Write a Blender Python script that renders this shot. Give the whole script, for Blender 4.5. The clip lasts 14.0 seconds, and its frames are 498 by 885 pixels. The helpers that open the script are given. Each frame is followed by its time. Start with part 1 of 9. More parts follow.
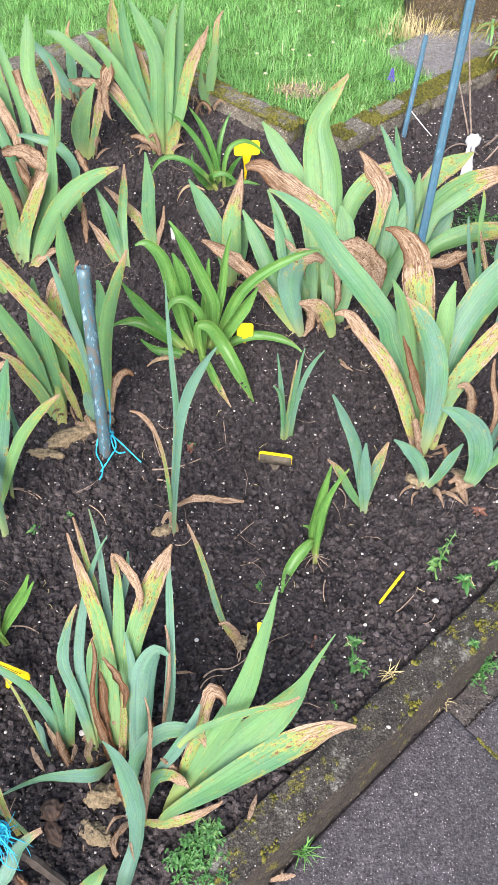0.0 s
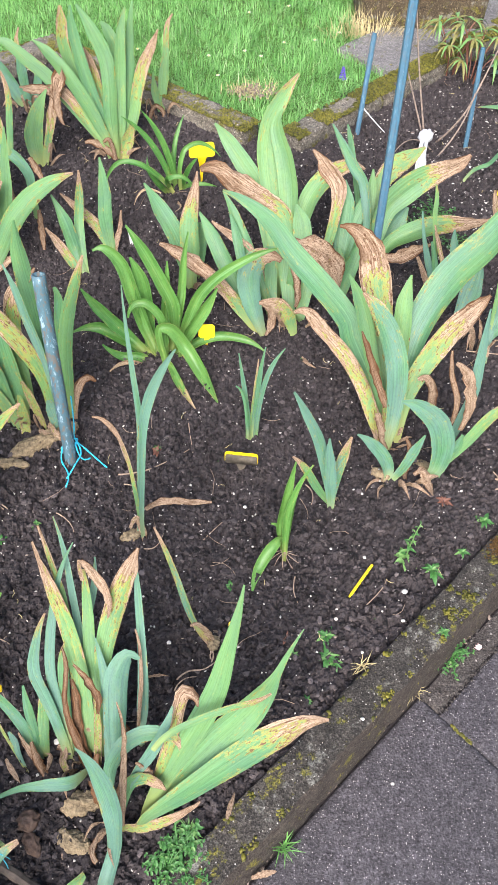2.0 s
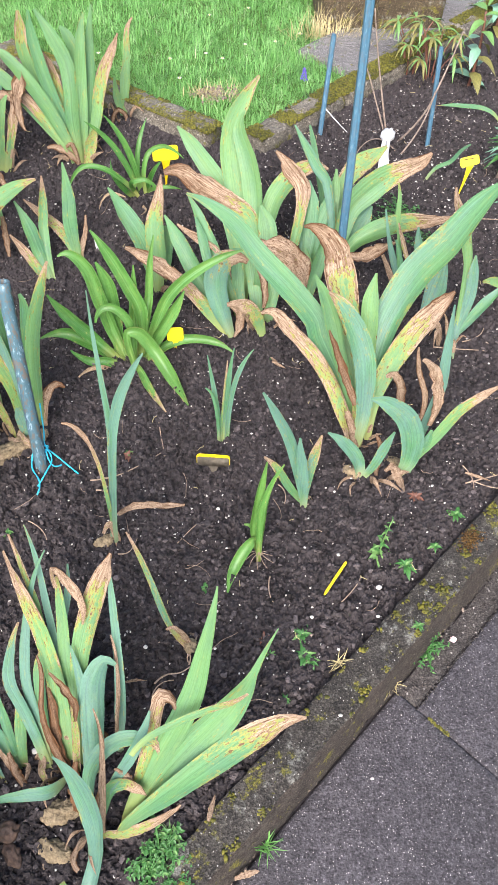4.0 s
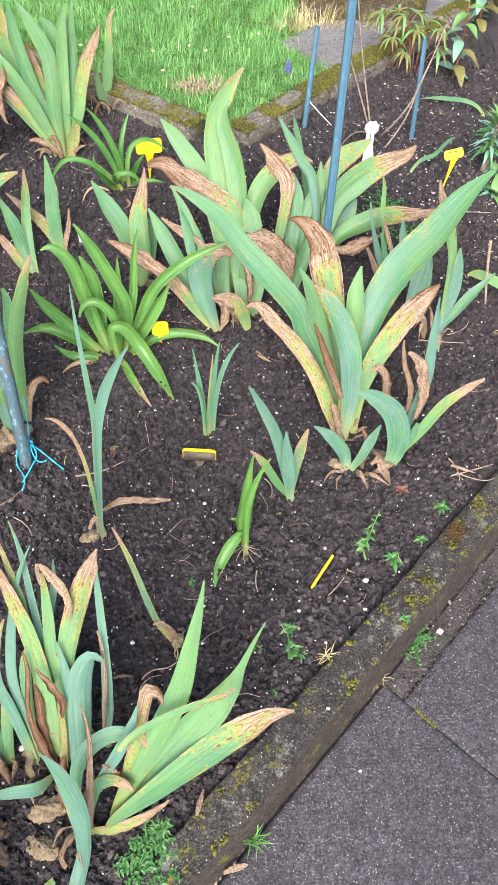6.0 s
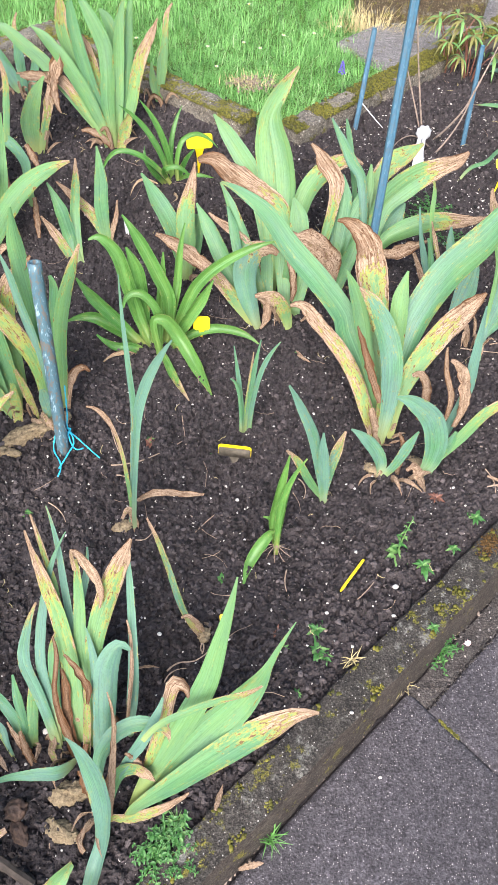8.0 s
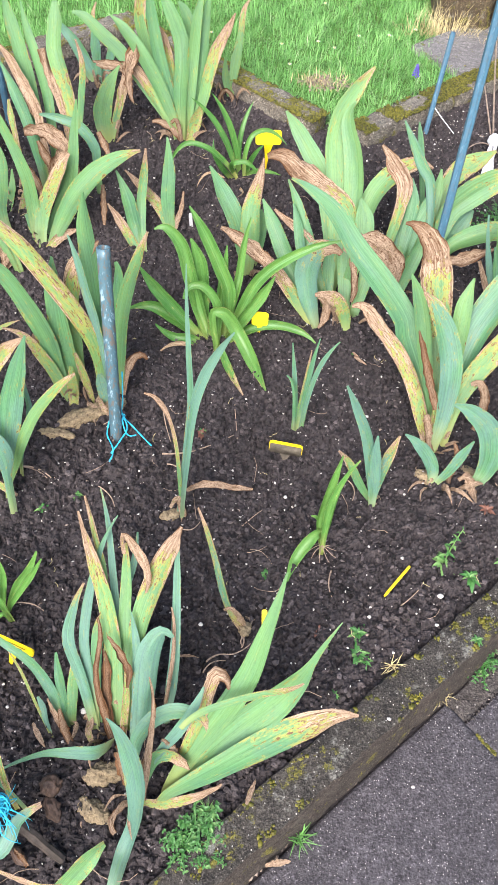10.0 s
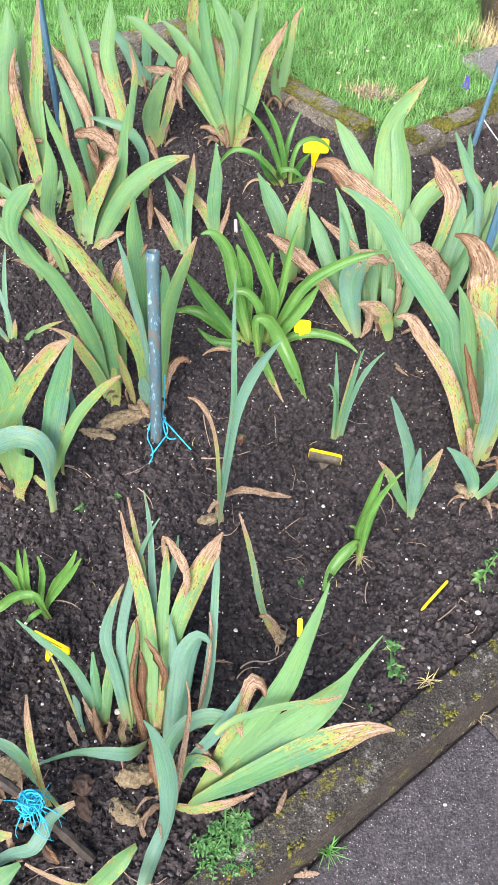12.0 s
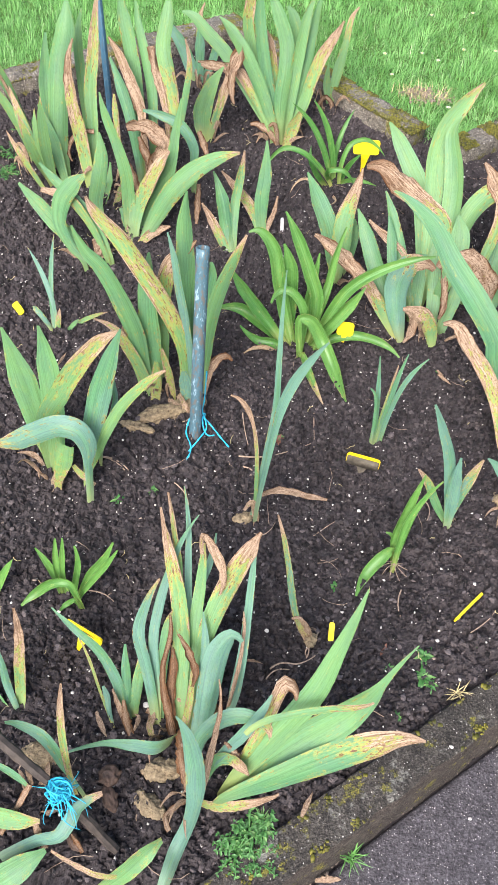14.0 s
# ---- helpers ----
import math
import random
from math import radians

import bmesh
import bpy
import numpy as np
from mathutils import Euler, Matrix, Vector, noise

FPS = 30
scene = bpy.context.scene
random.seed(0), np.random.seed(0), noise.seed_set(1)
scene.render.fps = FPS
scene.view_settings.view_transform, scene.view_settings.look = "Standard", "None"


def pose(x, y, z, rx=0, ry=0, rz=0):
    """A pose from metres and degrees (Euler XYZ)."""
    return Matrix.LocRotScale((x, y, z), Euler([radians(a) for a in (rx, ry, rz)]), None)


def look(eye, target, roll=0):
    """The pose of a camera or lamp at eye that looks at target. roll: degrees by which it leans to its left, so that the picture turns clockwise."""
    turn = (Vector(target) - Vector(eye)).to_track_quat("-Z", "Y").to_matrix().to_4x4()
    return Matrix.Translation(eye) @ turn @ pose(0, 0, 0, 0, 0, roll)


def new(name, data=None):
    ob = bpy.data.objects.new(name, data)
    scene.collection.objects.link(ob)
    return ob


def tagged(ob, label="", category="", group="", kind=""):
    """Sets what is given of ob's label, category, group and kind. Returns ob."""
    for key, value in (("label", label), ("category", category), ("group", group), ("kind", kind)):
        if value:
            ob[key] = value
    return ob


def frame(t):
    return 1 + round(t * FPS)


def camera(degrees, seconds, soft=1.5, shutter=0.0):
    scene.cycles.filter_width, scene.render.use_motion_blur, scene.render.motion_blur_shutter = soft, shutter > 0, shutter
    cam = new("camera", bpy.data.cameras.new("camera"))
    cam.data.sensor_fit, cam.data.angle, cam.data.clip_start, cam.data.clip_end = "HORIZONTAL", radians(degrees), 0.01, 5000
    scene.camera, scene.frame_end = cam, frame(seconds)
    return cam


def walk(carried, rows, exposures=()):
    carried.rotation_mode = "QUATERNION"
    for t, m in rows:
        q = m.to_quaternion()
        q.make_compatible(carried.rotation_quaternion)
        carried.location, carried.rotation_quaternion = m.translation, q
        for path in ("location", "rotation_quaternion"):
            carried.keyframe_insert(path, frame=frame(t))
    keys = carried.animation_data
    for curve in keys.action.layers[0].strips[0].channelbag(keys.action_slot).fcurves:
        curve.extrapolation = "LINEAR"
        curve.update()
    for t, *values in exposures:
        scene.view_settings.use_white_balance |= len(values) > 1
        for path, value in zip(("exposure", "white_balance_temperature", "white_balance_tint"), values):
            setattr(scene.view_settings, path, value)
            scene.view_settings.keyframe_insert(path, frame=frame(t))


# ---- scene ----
cam = camera(36.0, 14.0, soft=0.38)
PATH = [
    (0, (0.0, 0.0, 1.045), (0.0, 1.228, -0.534), 1.8),
    (0.5, (0.002, -0.002, 1.043), (0.014, 1.225, -0.536), 2.0),
    (1, (0.006, -0.003, 1.045), (0.035, 1.226, -0.533), 2.0),
    (1.5, (0.011, -0.004, 1.046), (0.06, 1.227, -0.529), 1.9),
    (2, (0.015, -0.004, 1.047), (0.082, 1.226, -0.528), 1.8),
    (2.5, (0.017, -0.005, 1.047), (0.1, 1.226, -0.528), 2.0),
    (3, (0.02, -0.006, 1.048), (0.119, 1.228, -0.523), 1.6),
    (3.5, (0.023, -0.006, 1.05), (0.135, 1.227, -0.521), 2.0),
    (4, (0.023, -0.006, 1.049), (0.152, 1.224, -0.523), 2.3),
    (5.25, (0.026, -0.005, 1.048), (0.192, 1.215, -0.528), 3.1),
    (6.5, (0.022, -0.005, 1.045), (0.176, 1.211, -0.535), 3.4),
    (7, (0.019, -0.007, 1.045), (0.149, 1.212, -0.536), 3.4),
    (7.5, (0.012, -0.006, 1.044), (0.119, 1.214, -0.537), 3.4),
    (8, (0.008, -0.005, 1.044), (0.103, 1.214, -0.54), 3.9),
    (8.5, (0.0, -0.005, 1.042), (0.072, 1.211, -0.545), 4.3),
    (9, (-0.005, -0.007, 1.04), (0.038, 1.208, -0.548), 4.3),
    (10.25, (-0.018, -0.01, 1.038), (-0.031, 1.208, -0.548), 4.2),
    (11.5, (-0.031, -0.011, 1.038), (-0.088, 1.212, -0.543), 3.9),
    (12, (-0.037, -0.01, 1.038), (-0.11, 1.213, -0.543), 3.7),
    (12.5, (-0.044, -0.01, 1.037), (-0.131, 1.211, -0.544), 3.9),
    (13, (-0.047, -0.013, 1.037), (-0.158, 1.205, -0.545), 3.7),
    (13.5, (-0.052, -0.012, 1.038), (-0.18, 1.201, -0.548), 3.8),
    (14, (-0.061, -0.008, 1.038), (-0.195, 1.199, -0.551), 4.3),
]
EXPOSURES = [(0, 1.96), (4, 1.97), (7, 2.03), (9, 2.03), (12, 1.99), (14, 1.97)]
walk(cam, [(t, look(eye, target, roll)) for t, eye, target, roll in PATH], EXPOSURES)

# ---- light: an even, overcast sky ----
world = bpy.data.worlds.new("overcast_sky")
scene.world = world
world.use_nodes = True
wn = world.node_tree.nodes
sky = wn.new("ShaderNodeTexSky")
sky.sky_type = "NISHITA"
sky.sun_disc = False
sky.sun_elevation, sky.sun_rotation = radians(40), radians(192)
sky.air_density, sky.dust_density, sky.ozone_density = 1.0, 3.2, 1.0
world.node_tree.links.new(sky.outputs[0], wn["Background"].inputs[0])
wn["Background"].inputs[1].default_value = 0.088
sun = new("sun", bpy.data.lights.new("sun", "SUN"))
sun.data.energy, sun.data.angle, sun.data.color = 2.1, radians(56), (1.0, 0.972, 1.0)
sun.matrix_world = look((-0.55, -1.95, 2.1), (0, 0, 0))

# ---- materials ----
def material(name, rough=0.8, spec=0.3):
    m = bpy.data.materials.new(name)
    m.use_nodes = True
    n = m.node_tree.nodes
    b = n["Principled BSDF"]
    b.inputs["Roughness"].default_value = rough
    b.inputs["Specular IOR Level"].default_value = spec
    return m, n, m.node_tree.links, b


def coords(n, l, scale=1.0, kind="Object", stretch=(1, 1, 1)):
    tc, mp = n.new("ShaderNodeTexCoord"), n.new("ShaderNodeMapping")
    l.new(tc.outputs[kind], mp.inputs[0])
    mp.inputs["Scale"].default_value = [scale * a for a in stretch]
    return mp.outputs[0]


def noisy(n, l, at, scale, detail=4, rough=0.6):
    t = n.new("ShaderNodeTexNoise")
    t.inputs["Scale"].default_value, t.inputs["Detail"].default_value, t.inputs["Roughness"].default_value = scale, detail, rough
    l.new(at, t.inputs["Vector"])
    return t.outputs[0]


def ramp(n, l, value, *stops):
    r = n.new("ShaderNodeValToRGB")
    e = r.color_ramp.elements
    while len(e) < len(stops):
        e.new(0.5)
    for k, (p, c) in zip(e, stops):
        k.position, k.color = p, ((c, c, c, 1) if isinstance(c, (int, float)) else (*c, 1))
    l.new(value, r.inputs[0])
    return r.outputs[0]


def mixed(n, l, fac, a, b, how="MIX"):
    m = n.new("ShaderNodeMix")
    m.data_type, m.blend_type = "RGBA", how
    for value, i in ((fac, 0), (a, 6), (b, 7)):
        if isinstance(value, (int, float)):
            m.inputs[i].default_value = value
        elif isinstance(value, tuple):
            m.inputs[i].default_value = (*value, 1)
        else:
            l.new(value, m.inputs[i])
    return m.outputs[2]


def calc(n, l, op, a, b=0.0, c=0.0):
    m = n.new("ShaderNodeMath")
    m.operation = op
    for i, v in enumerate((a, b, c)):
        if isinstance(v, (int, float)):
            m.inputs[i].default_value = v
        else:
            l.new(v, m.inputs[i])
    return m.outputs[0]


def bumped(n, l, b, height, strength=0.4, distance=0.002):
    k = n.new("ShaderNodeBump")
    k.inputs["Strength"].default_value, k.inputs["Distance"].default_value = strength, distance
    l.new(height, k.inputs["Height"])
    l.new(k.outputs[0], b.inputs["Normal"])


def attribute(n, name):
    a = n.new("ShaderNodeAttribute")
    a.attribute_name = name
    return a.outputs["Fac"]


def soil_material(name, dark, light, fleck, loose=False):
    m, n, l, b = material(name, 0.9, 0.22)
    at = coords(n, l)
    big, fine, grit = noisy(n, l, at, 7, 5), noisy(n, l, at, 160, 6, 0.7), noisy(n, l, at, 420, 2)
    c = ramp(n, l, fine, (0.3, dark), (0.75, light))
    c = mixed(n, l, ramp(n, l, big, (0.35, 0.0), (0.7, 0.55)), c, mixed(n, l, 0.5, c, light))
    c = mixed(n, l, ramp(n, l, grit, (0.73, 0.0), (0.77, fleck)), c, (0.3, 0.27, 0.23))
    each = n.new("ShaderNodeNewGeometry").outputs["Random Per Island"]
    if loose:
        c = mixed(n, l, ramp(n, l, each, (0.0, 0.9), (0.5, 0.0)), c, tuple(0.4 * k for k in dark))
        c = mixed(n, l, ramp(n, l, each, (0.7, 0.0), (1.0, 0.75)), c, tuple(1.25 * k for k in light))
    l.new(c, b.inputs["Base Color"])
    l.new(ramp(n, l, fine, (0.3, 0.65), (0.7, 0.92)), b.inputs["Roughness"])
    bumped(n, l, b, mixed(n, l, 0.5, fine, grit), 1.0, 0.005)
    return m


SOIL = soil_material("damp_soil", (0.0034, 0.0029, 0.0030), (0.068, 0.056, 0.057), 0.6)
CRUMB = soil_material("soil_crumb", (0.0062, 0.0054, 0.0056), (0.100, 0.083, 0.082), 0.3, True)


def stone_material(name, base, other, speck, moss, speck_from=0.7, speck_scale=150):
    m, n, l, b = material(name, 0.85, 0.3)
    at = coords(n, l)
    big, mid, fine = noisy(n, l, at, 6, 5, 0.65), noisy(n, l, at, 45, 5, 0.7), noisy(n, l, at, 260, 3)
    v = n.new("ShaderNodeTexVoronoi")
    v.inputs["Scale"].default_value = speck_scale
    l.new(at, v.inputs["Vector"])
    wide = n.new("ShaderNodeSeparateColor")
    l.new(v.outputs["Color"], wide.inputs[0])
    blot = noisy(n, l, at, 85, 8, 0.78)
    c = ramp(n, l, mid, (0.3, base), (0.7, other))
    c = mixed(n, l, ramp(n, l, blot, (0.36, 0.85), (0.50, 0.0)), c, tuple(a * 0.45 for a in base))
    c = mixed(n, l, ramp(n, l, blot, (0.54, 0.0), (0.66, 0.8)), c, tuple(min(1, a * 1.55) for a in other))
    c = mixed(n, l, ramp(n, l, big, (0.35, 0.0), (0.65, 0.5)), c, tuple(a * 0.6 for a in base))
    dots = calc(n, l, "MULTIPLY", ramp(n, l, v.outputs["Distance"], (0.18, 1.0), (0.30, 0.0)), ramp(n, l, wide.outputs[0], (speck_from, 0.0), (speck_from + 0.08, 1.0)))
    c = mixed(n, l, dots, c, speck)
    grain = noisy(n, l, at, 340, 2, 0.6)
    c = mixed(n, l, ramp(n, l, grain, (0.30, 0.75), (0.48, 0.0)), c, tuple(a * 0.35 for a in base))
    c = mixed(n, l, ramp(n, l, grain, (0.56, 0.0), (0.70, 0.6)), c, tuple(min(1, a * 1.9) for a in other))
    if moss:
        lichen = noisy(n, l, at, 30, 7, 0.75)
        c = mixed(n, l, ramp(n, l, lichen, (0.55, 0.0), (0.63, 0.6 if moss > 0.1 else 0.0)), c, mixed(n, l, ramp(n, l, blot, (0.40, 0.0), (0.58, 1.0)), (0.075, 0.07, 0.06), (0.27, 0.265, 0.235)))
        green = noisy(n, l, coords(n, l, 1, "Object"), 11 if moss > 0.5 else 34, 6, 0.75)
        tint = ramp(n, l, fine, (0.35, (0.035, 0.038, 0.008)), (0.65, (0.19, 0.165, 0.025)))
        c = mixed(n, l, ramp(n, l, green, (0.60 - 0.12 * moss, 0.0), (0.66 - 0.12 * moss, 0.95)), c, tint)
    l.new(c, b.inputs["Base Color"])
    bumped(n, l, b, mixed(n, l, 0.5, blot, grain), 0.9, 0.005)
    return m


SLAB = stone_material("dark_aggregate_slab", (0.044, 0.0395, 0.043), (0.078, 0.070, 0.076), (0.40, 0.37, 0.35), 0, 0.74, 330)
MORTAR = stone_material("mortar", (0.042, 0.035, 0.031), (0.085, 0.074, 0.068), (0.3, 0.27, 0.25), 0)
KERB = stone_material("weathered_kerb", (0.022, 0.018, 0.015), (0.066, 0.058, 0.049), (0.36, 0.34, 0.31), 0.30, 0.80, 260)
KERBFACE = stone_material("muddy_kerb_face", (0.030, 0.023, 0.018), (0.062, 0.050, 0.041), (0.16, 0.14, 0.12), 0.05, 0.85, 300)
MOSSY = stone_material("mossy_kerb", (0.075, 0.064, 0.050), (0.21, 0.185, 0.150), (0.36, 0.34, 0.30), 0.6)
STEP = stone_material("brown_step_stone", (0.040, 0.028, 0.016), (0.105, 0.078, 0.045), (0.2, 0.17, 0.12), 0.45)
FLAG = stone_material("grey_flagstone", (0.13, 0.12, 0.115), (0.22, 0.205, 0.2), (0.3, 0.28, 0.27), 0.15)


def leaf_material(name, cool, mid, warm, yellow, brown, tan, gloss=0.42, veins=34):
    """A blade: u runs across it and v along it. Attributes: tone (cool to warm green), dry (how far it has withered)."""
    m, n, l, b = material(name, gloss, 0.36)
    uv = n.new("ShaderNodeUVMap")
    uv.uv_map = "blade"
    info, sep = n.new("ShaderNodeObjectInfo"), n.new("ShaderNodeSeparateXYZ")
    l.new(uv.outputs[0], sep.inputs[0])
    shift = n.new("ShaderNodeCombineXYZ")
    l.new(calc(n, l, "MULTIPLY", info.outputs["Random"], 37.0), shift.inputs[2])
    moved = n.new("ShaderNodeVectorMath")
    l.new(uv.outputs[0], moved.inputs[0]), l.new(shift.outputs[0], moved.inputs[1])

    def along(sx, sy, detail, rough):
        k = n.new("ShaderNodeMapping")
        k.inputs["Scale"].default_value = (sx, sy, 1)
        l.new(moved.outputs[0], k.inputs[0])
        return noisy(n, l, k.outputs[0], 1, detail, rough)

    stripe, patch, spots = along(veins, 1.3, 3, 0.6), along(3.5, 9, 5, 0.7), along(11, 34, 4, 0.7)
    drift = along(1.3, 2.2, 3, 0.6)
    tone, dry = attribute(n, "tone"), attribute(n, "dry")
    hue = calc(n, l, "ADD", tone, calc(n, l, "MULTIPLY", calc(n, l, "SUBTRACT", drift, 0.52), 0.8))
    c = ramp(n, l, hue, (0.0, cool), (0.2, mid), (0.5, tuple(0.5 * a + 0.5 * b2 for a, b2 in zip(mid, warm))), (1.0, warm))
    c = mixed(n, l, calc(n, l, "MULTIPLY", ramp(n, l, stripe, (0.44, 0.0), (0.66, 1.0)), 0.30), c, tuple(min(1, a * 1.55 + 0.05) for a in mid))
    c = mixed(n, l, calc(n, l, "MULTIPLY", ramp(n, l, stripe, (0.34, 1.0), (0.49, 0.0)), 0.22), c, tuple(a * 0.42 for a in mid))
    vein = along(veins * 3.1, 0.8, 2, 0.5)
    c = mixed(n, l, calc(n, l, "MULTIPLY", ramp(n, l, vein, (0.46, 0.0), (0.60, 1.0)), 0.30), c, tuple(min(1, a * 1.6 + 0.06) for a in mid))
    c = mixed(n, l, calc(n, l, "MULTIPLY", ramp(n, l, along(1.6, 5.0, 5, 0.65), (0.40, 1.0), (0.55, 0.0)), 0.25), c, tuple(a * 0.7 for a in cool))
    fleck = along(26, 60, 3, 0.7)
    c = mixed(n, l, ramp(n, l, fleck, (0.32, 0.35), (0.48, 0.0)), c, tuple(0.55 * k for k in mid))
    c = mixed(n, l, ramp(n, l, patch, (0.50, 0.0), (0.75, 0.2)), c, tuple(0.5 * k + 0.5 * q for k, q in zip(warm, yellow)))
    pale = calc(n, l, "MULTIPLY", ramp(n, l, sep.outputs[1], (0.0, 0.8), (0.09, 0.5), (0.26, 0.0)), ramp(n, l, info.outputs["Random"], (0.2, 0.25), (0.9, 1.0)))
    c = mixed(n, l, pale, c, (0.42, 0.41, 0.13))
    rim = calc(n, l, "POWER", calc(n, l, "ABSOLUTE", calc(n, l, "MULTIPLY_ADD", sep.outputs[0], 2.0, -1.0)), 4.0)
    fray = ramp(n, l, along(2.2, 6.0, 4, 0.65), (0.42, 0.0), (0.62, 0.42))
    dry = calc(n, l, "ADD", dry, calc(n, l, "MULTIPLY", rim, fray))
    d = calc(n, l, "ADD", dry, calc(n, l, "MULTIPLY", calc(n, l, "SUBTRACT", patch, 0.5), 1.7))
    d = calc(n, l, "ADD", d, calc(n, l, "MULTIPLY", calc(n, l, "SUBTRACT", spots, 0.5), 1.3))
    c = mixed(n, l, ramp(n, l, d, (0.32, 0.0), (0.60, 0.80)), c, yellow)
    streak = along(24, 2.0, 4, 0.6)
    dead = mixed(n, l, ramp(n, l, streak, (0.36, 0.0), (0.54, 1.0)), tuple(0.75 * a + 0.25 * k for a, k in zip(brown, tan)), tan)
    dead = mixed(n, l, calc(n, l, "MULTIPLY", ramp(n, l, patch, (0.36, 1.0), (0.52, 0.0)), 0.6), dead, brown)
    dead = mixed(n, l, calc(n, l, "MULTIPLY", ramp(n, l, spots, (0.36, 1.0), (0.47, 0.0)), 0.7), dead, tuple(a * 0.5 for a in brown))
    dead = mixed(n, l, calc(n, l, "MULTIPLY", calc(n, l, "SUBTRACT", dry, 1.22), 2.4), dead, mixed(n, l, ramp(n, l, streak, (0.35, 0.0), (0.6, 1.0)), tuple(a * 0.45 for a in brown), tuple(a * 1.7 for a in brown)))
    c = mixed(n, l, ramp(n, l, d, (0.60, 0.0), (0.68, 1.0)), c, dead)
    rust = calc(n, l, "MULTIPLY", ramp(n, l, spots, (0.57, 0.0), (0.61, 1.0)), ramp(n, l, calc(n, l, "MULTIPLY_ADD", dry, 0.3, patch), (0.56, 0.0), (0.64, 0.9)))
    c = mixed(n, l, calc(n, l, "MULTIPLY", rust, ramp(n, l, dry, (0.05, 0.0), (0.22, 1.0))), c, brown)
    edge = calc(n, l, "MULTIPLY", ramp(n, l, d, (0.58, 0.0), (0.62, 1.0)), ramp(n, l, d, (0.64, 1.0), (0.70, 0.0)))
    c = mixed(n, l, calc(n, l, "MULTIPLY", edge, 0.6), c, brown)
    l.new(c, b.inputs["Base Color"])
    l.new(calc(n, l, "ADD", calc(n, l, "MULTIPLY", dry, 0.35), gloss), b.inputs["Roughness"])
    bumped(n, l, b, calc(n, l, "ADD", stripe, calc(n, l, "MULTIPLY", spots, calc(n, l, "MULTIPLY", dry, 2.0))), 0.6, 0.0014)
    thin = n.new("ShaderNodeBsdfTranslucent")
    l.new(c, thin.inputs[0])
    both = n.new("ShaderNodeMixShader")
    both.inputs[0].default_value = 0.30
    l.new(b.outputs[0], both.inputs[1]), l.new(thin.outputs[0], both.inputs[2])
    l.new(both.outputs[0], n["Material Output"].inputs[0])
    return m


IRIS = leaf_material("iris_blade", (0.110, 0.215, 0.184), (0.066, 0.188, 0.076), (0.172, 0.302, 0.090), (0.38, 0.33, 0.06), (0.105, 0.048, 0.020), (0.45, 0.33, 0.23), 0.42, 13)
LILY = leaf_material("daylily_blade", (0.034, 0.115, 0.022), (0.055, 0.175, 0.032), (0.140, 0.285, 0.062), (0.46, 0.42, 0.12), (0.22, 0.12, 0.06), (0.55, 0.43, 0.28), 0.25, 7)


def plain(name, colour, rough=0.6, spec=0.4, vary=0.25, scale=60, bump=0.2):
    m, n, l, b = material(name, rough, spec)
    at = coords(n, l)
    a, f = noisy(n, l, at, scale, 5), noisy(n, l, at, scale * 7, 3)
    c = ramp(n, l, a, (0.3, tuple(k * (1 - vary) for k in colour)), (0.7, tuple(min(1, k * (1 + vary)) for k in colour)))
    l.new(c, b.inputs["Base Color"])
    bumped(n, l, b, mixed(n, l, 0.5, a, f), bump, 0.001)
    return m


def grass_material(name, a, b2, c2):
    m, n, l, b = material(name, 0.5, 0.35)
    g = n.new("ShaderNodeNewGeometry")
    patch = noisy(n, l, coords(n, l), 9, 4)
    c = ramp(n, l, g.outputs["Random Per Island"], (0.0, a), (0.72, b2), (0.93, b2), (1.0, c2))
    c = mixed(n, l, ramp(n, l, patch, (0.35, 0.0), (0.7, 0.55)), c, a)
    l.new(c, b.inputs["Base Color"])
    thin = n.new("ShaderNodeBsdfTranslucent")
    l.new(c, thin.inputs[0])
    both = n.new("ShaderNodeMixShader")
    both.inputs[0].default_value = 0.3
    l.new(b.outputs[0], both.inputs[1]), l.new(thin.outputs[0], both.inputs[2])
    l.new(both.outputs[0], n["Material Output"].inputs[0])
    return m


GRASS = grass_material("lawn_grass", (0.085, 0.24, 0.045), (0.25, 0.49, 0.16), (0.58, 0.66, 0.42))
RUST = grass_material("rusty_moss", (0.05, 0.026, 0.006), (0.15, 0.075, 0.015), (0.13, 0.11, 0.02))
TURF = plain("turf_thatch", (0.06, 0.11, 0.025), 0.9, 0.2, 0.5, 40, 0.6)
MOSS = grass_material("moss", (0.045, 0.048, 0.008), (0.20, 0.18, 0.025), (0.09, 0.075, 0.02))
WEED = plain("weed_leaf", (0.040, 0.125, 0.027), 0.45, 0.4, 0.45, 90)
PERLITE = plain("white_grit", (0.46, 0.43, 0.39), 0.8, 0.3, 0.3, 300)
RHIZOME = soil_material("iris_rhizome", (0.035, 0.022, 0.012), (0.40, 0.31, 0.19), 0.2)
BULB = plain("brown_bulb_skin", (0.050, 0.030, 0.021), 0.7, 0.35, 0.75, 110, 0.9)
DEADWOOD = plain("dry_stem", (0.20, 0.155, 0.125), 0.8, 0.3, 0.4, 120, 0.5)
ROOT = plain("dry_root", (0.26, 0.19, 0.14), 0.85, 0.3, 0.4, 200, 0.4)
TWINE = plain("turquoise_twine", (0.02, 0.36, 0.52), 0.55, 0.4, 0.3, 500, 0.5)
YELLOW = plain("yellow_plastic", (0.66, 0.50, 0.008), 0.4, 0.5, 0.10, 70, 0.1)
INK = plain("label_ink", (0.02, 0.02, 0.02), 0.7, 0.3, 0.1)
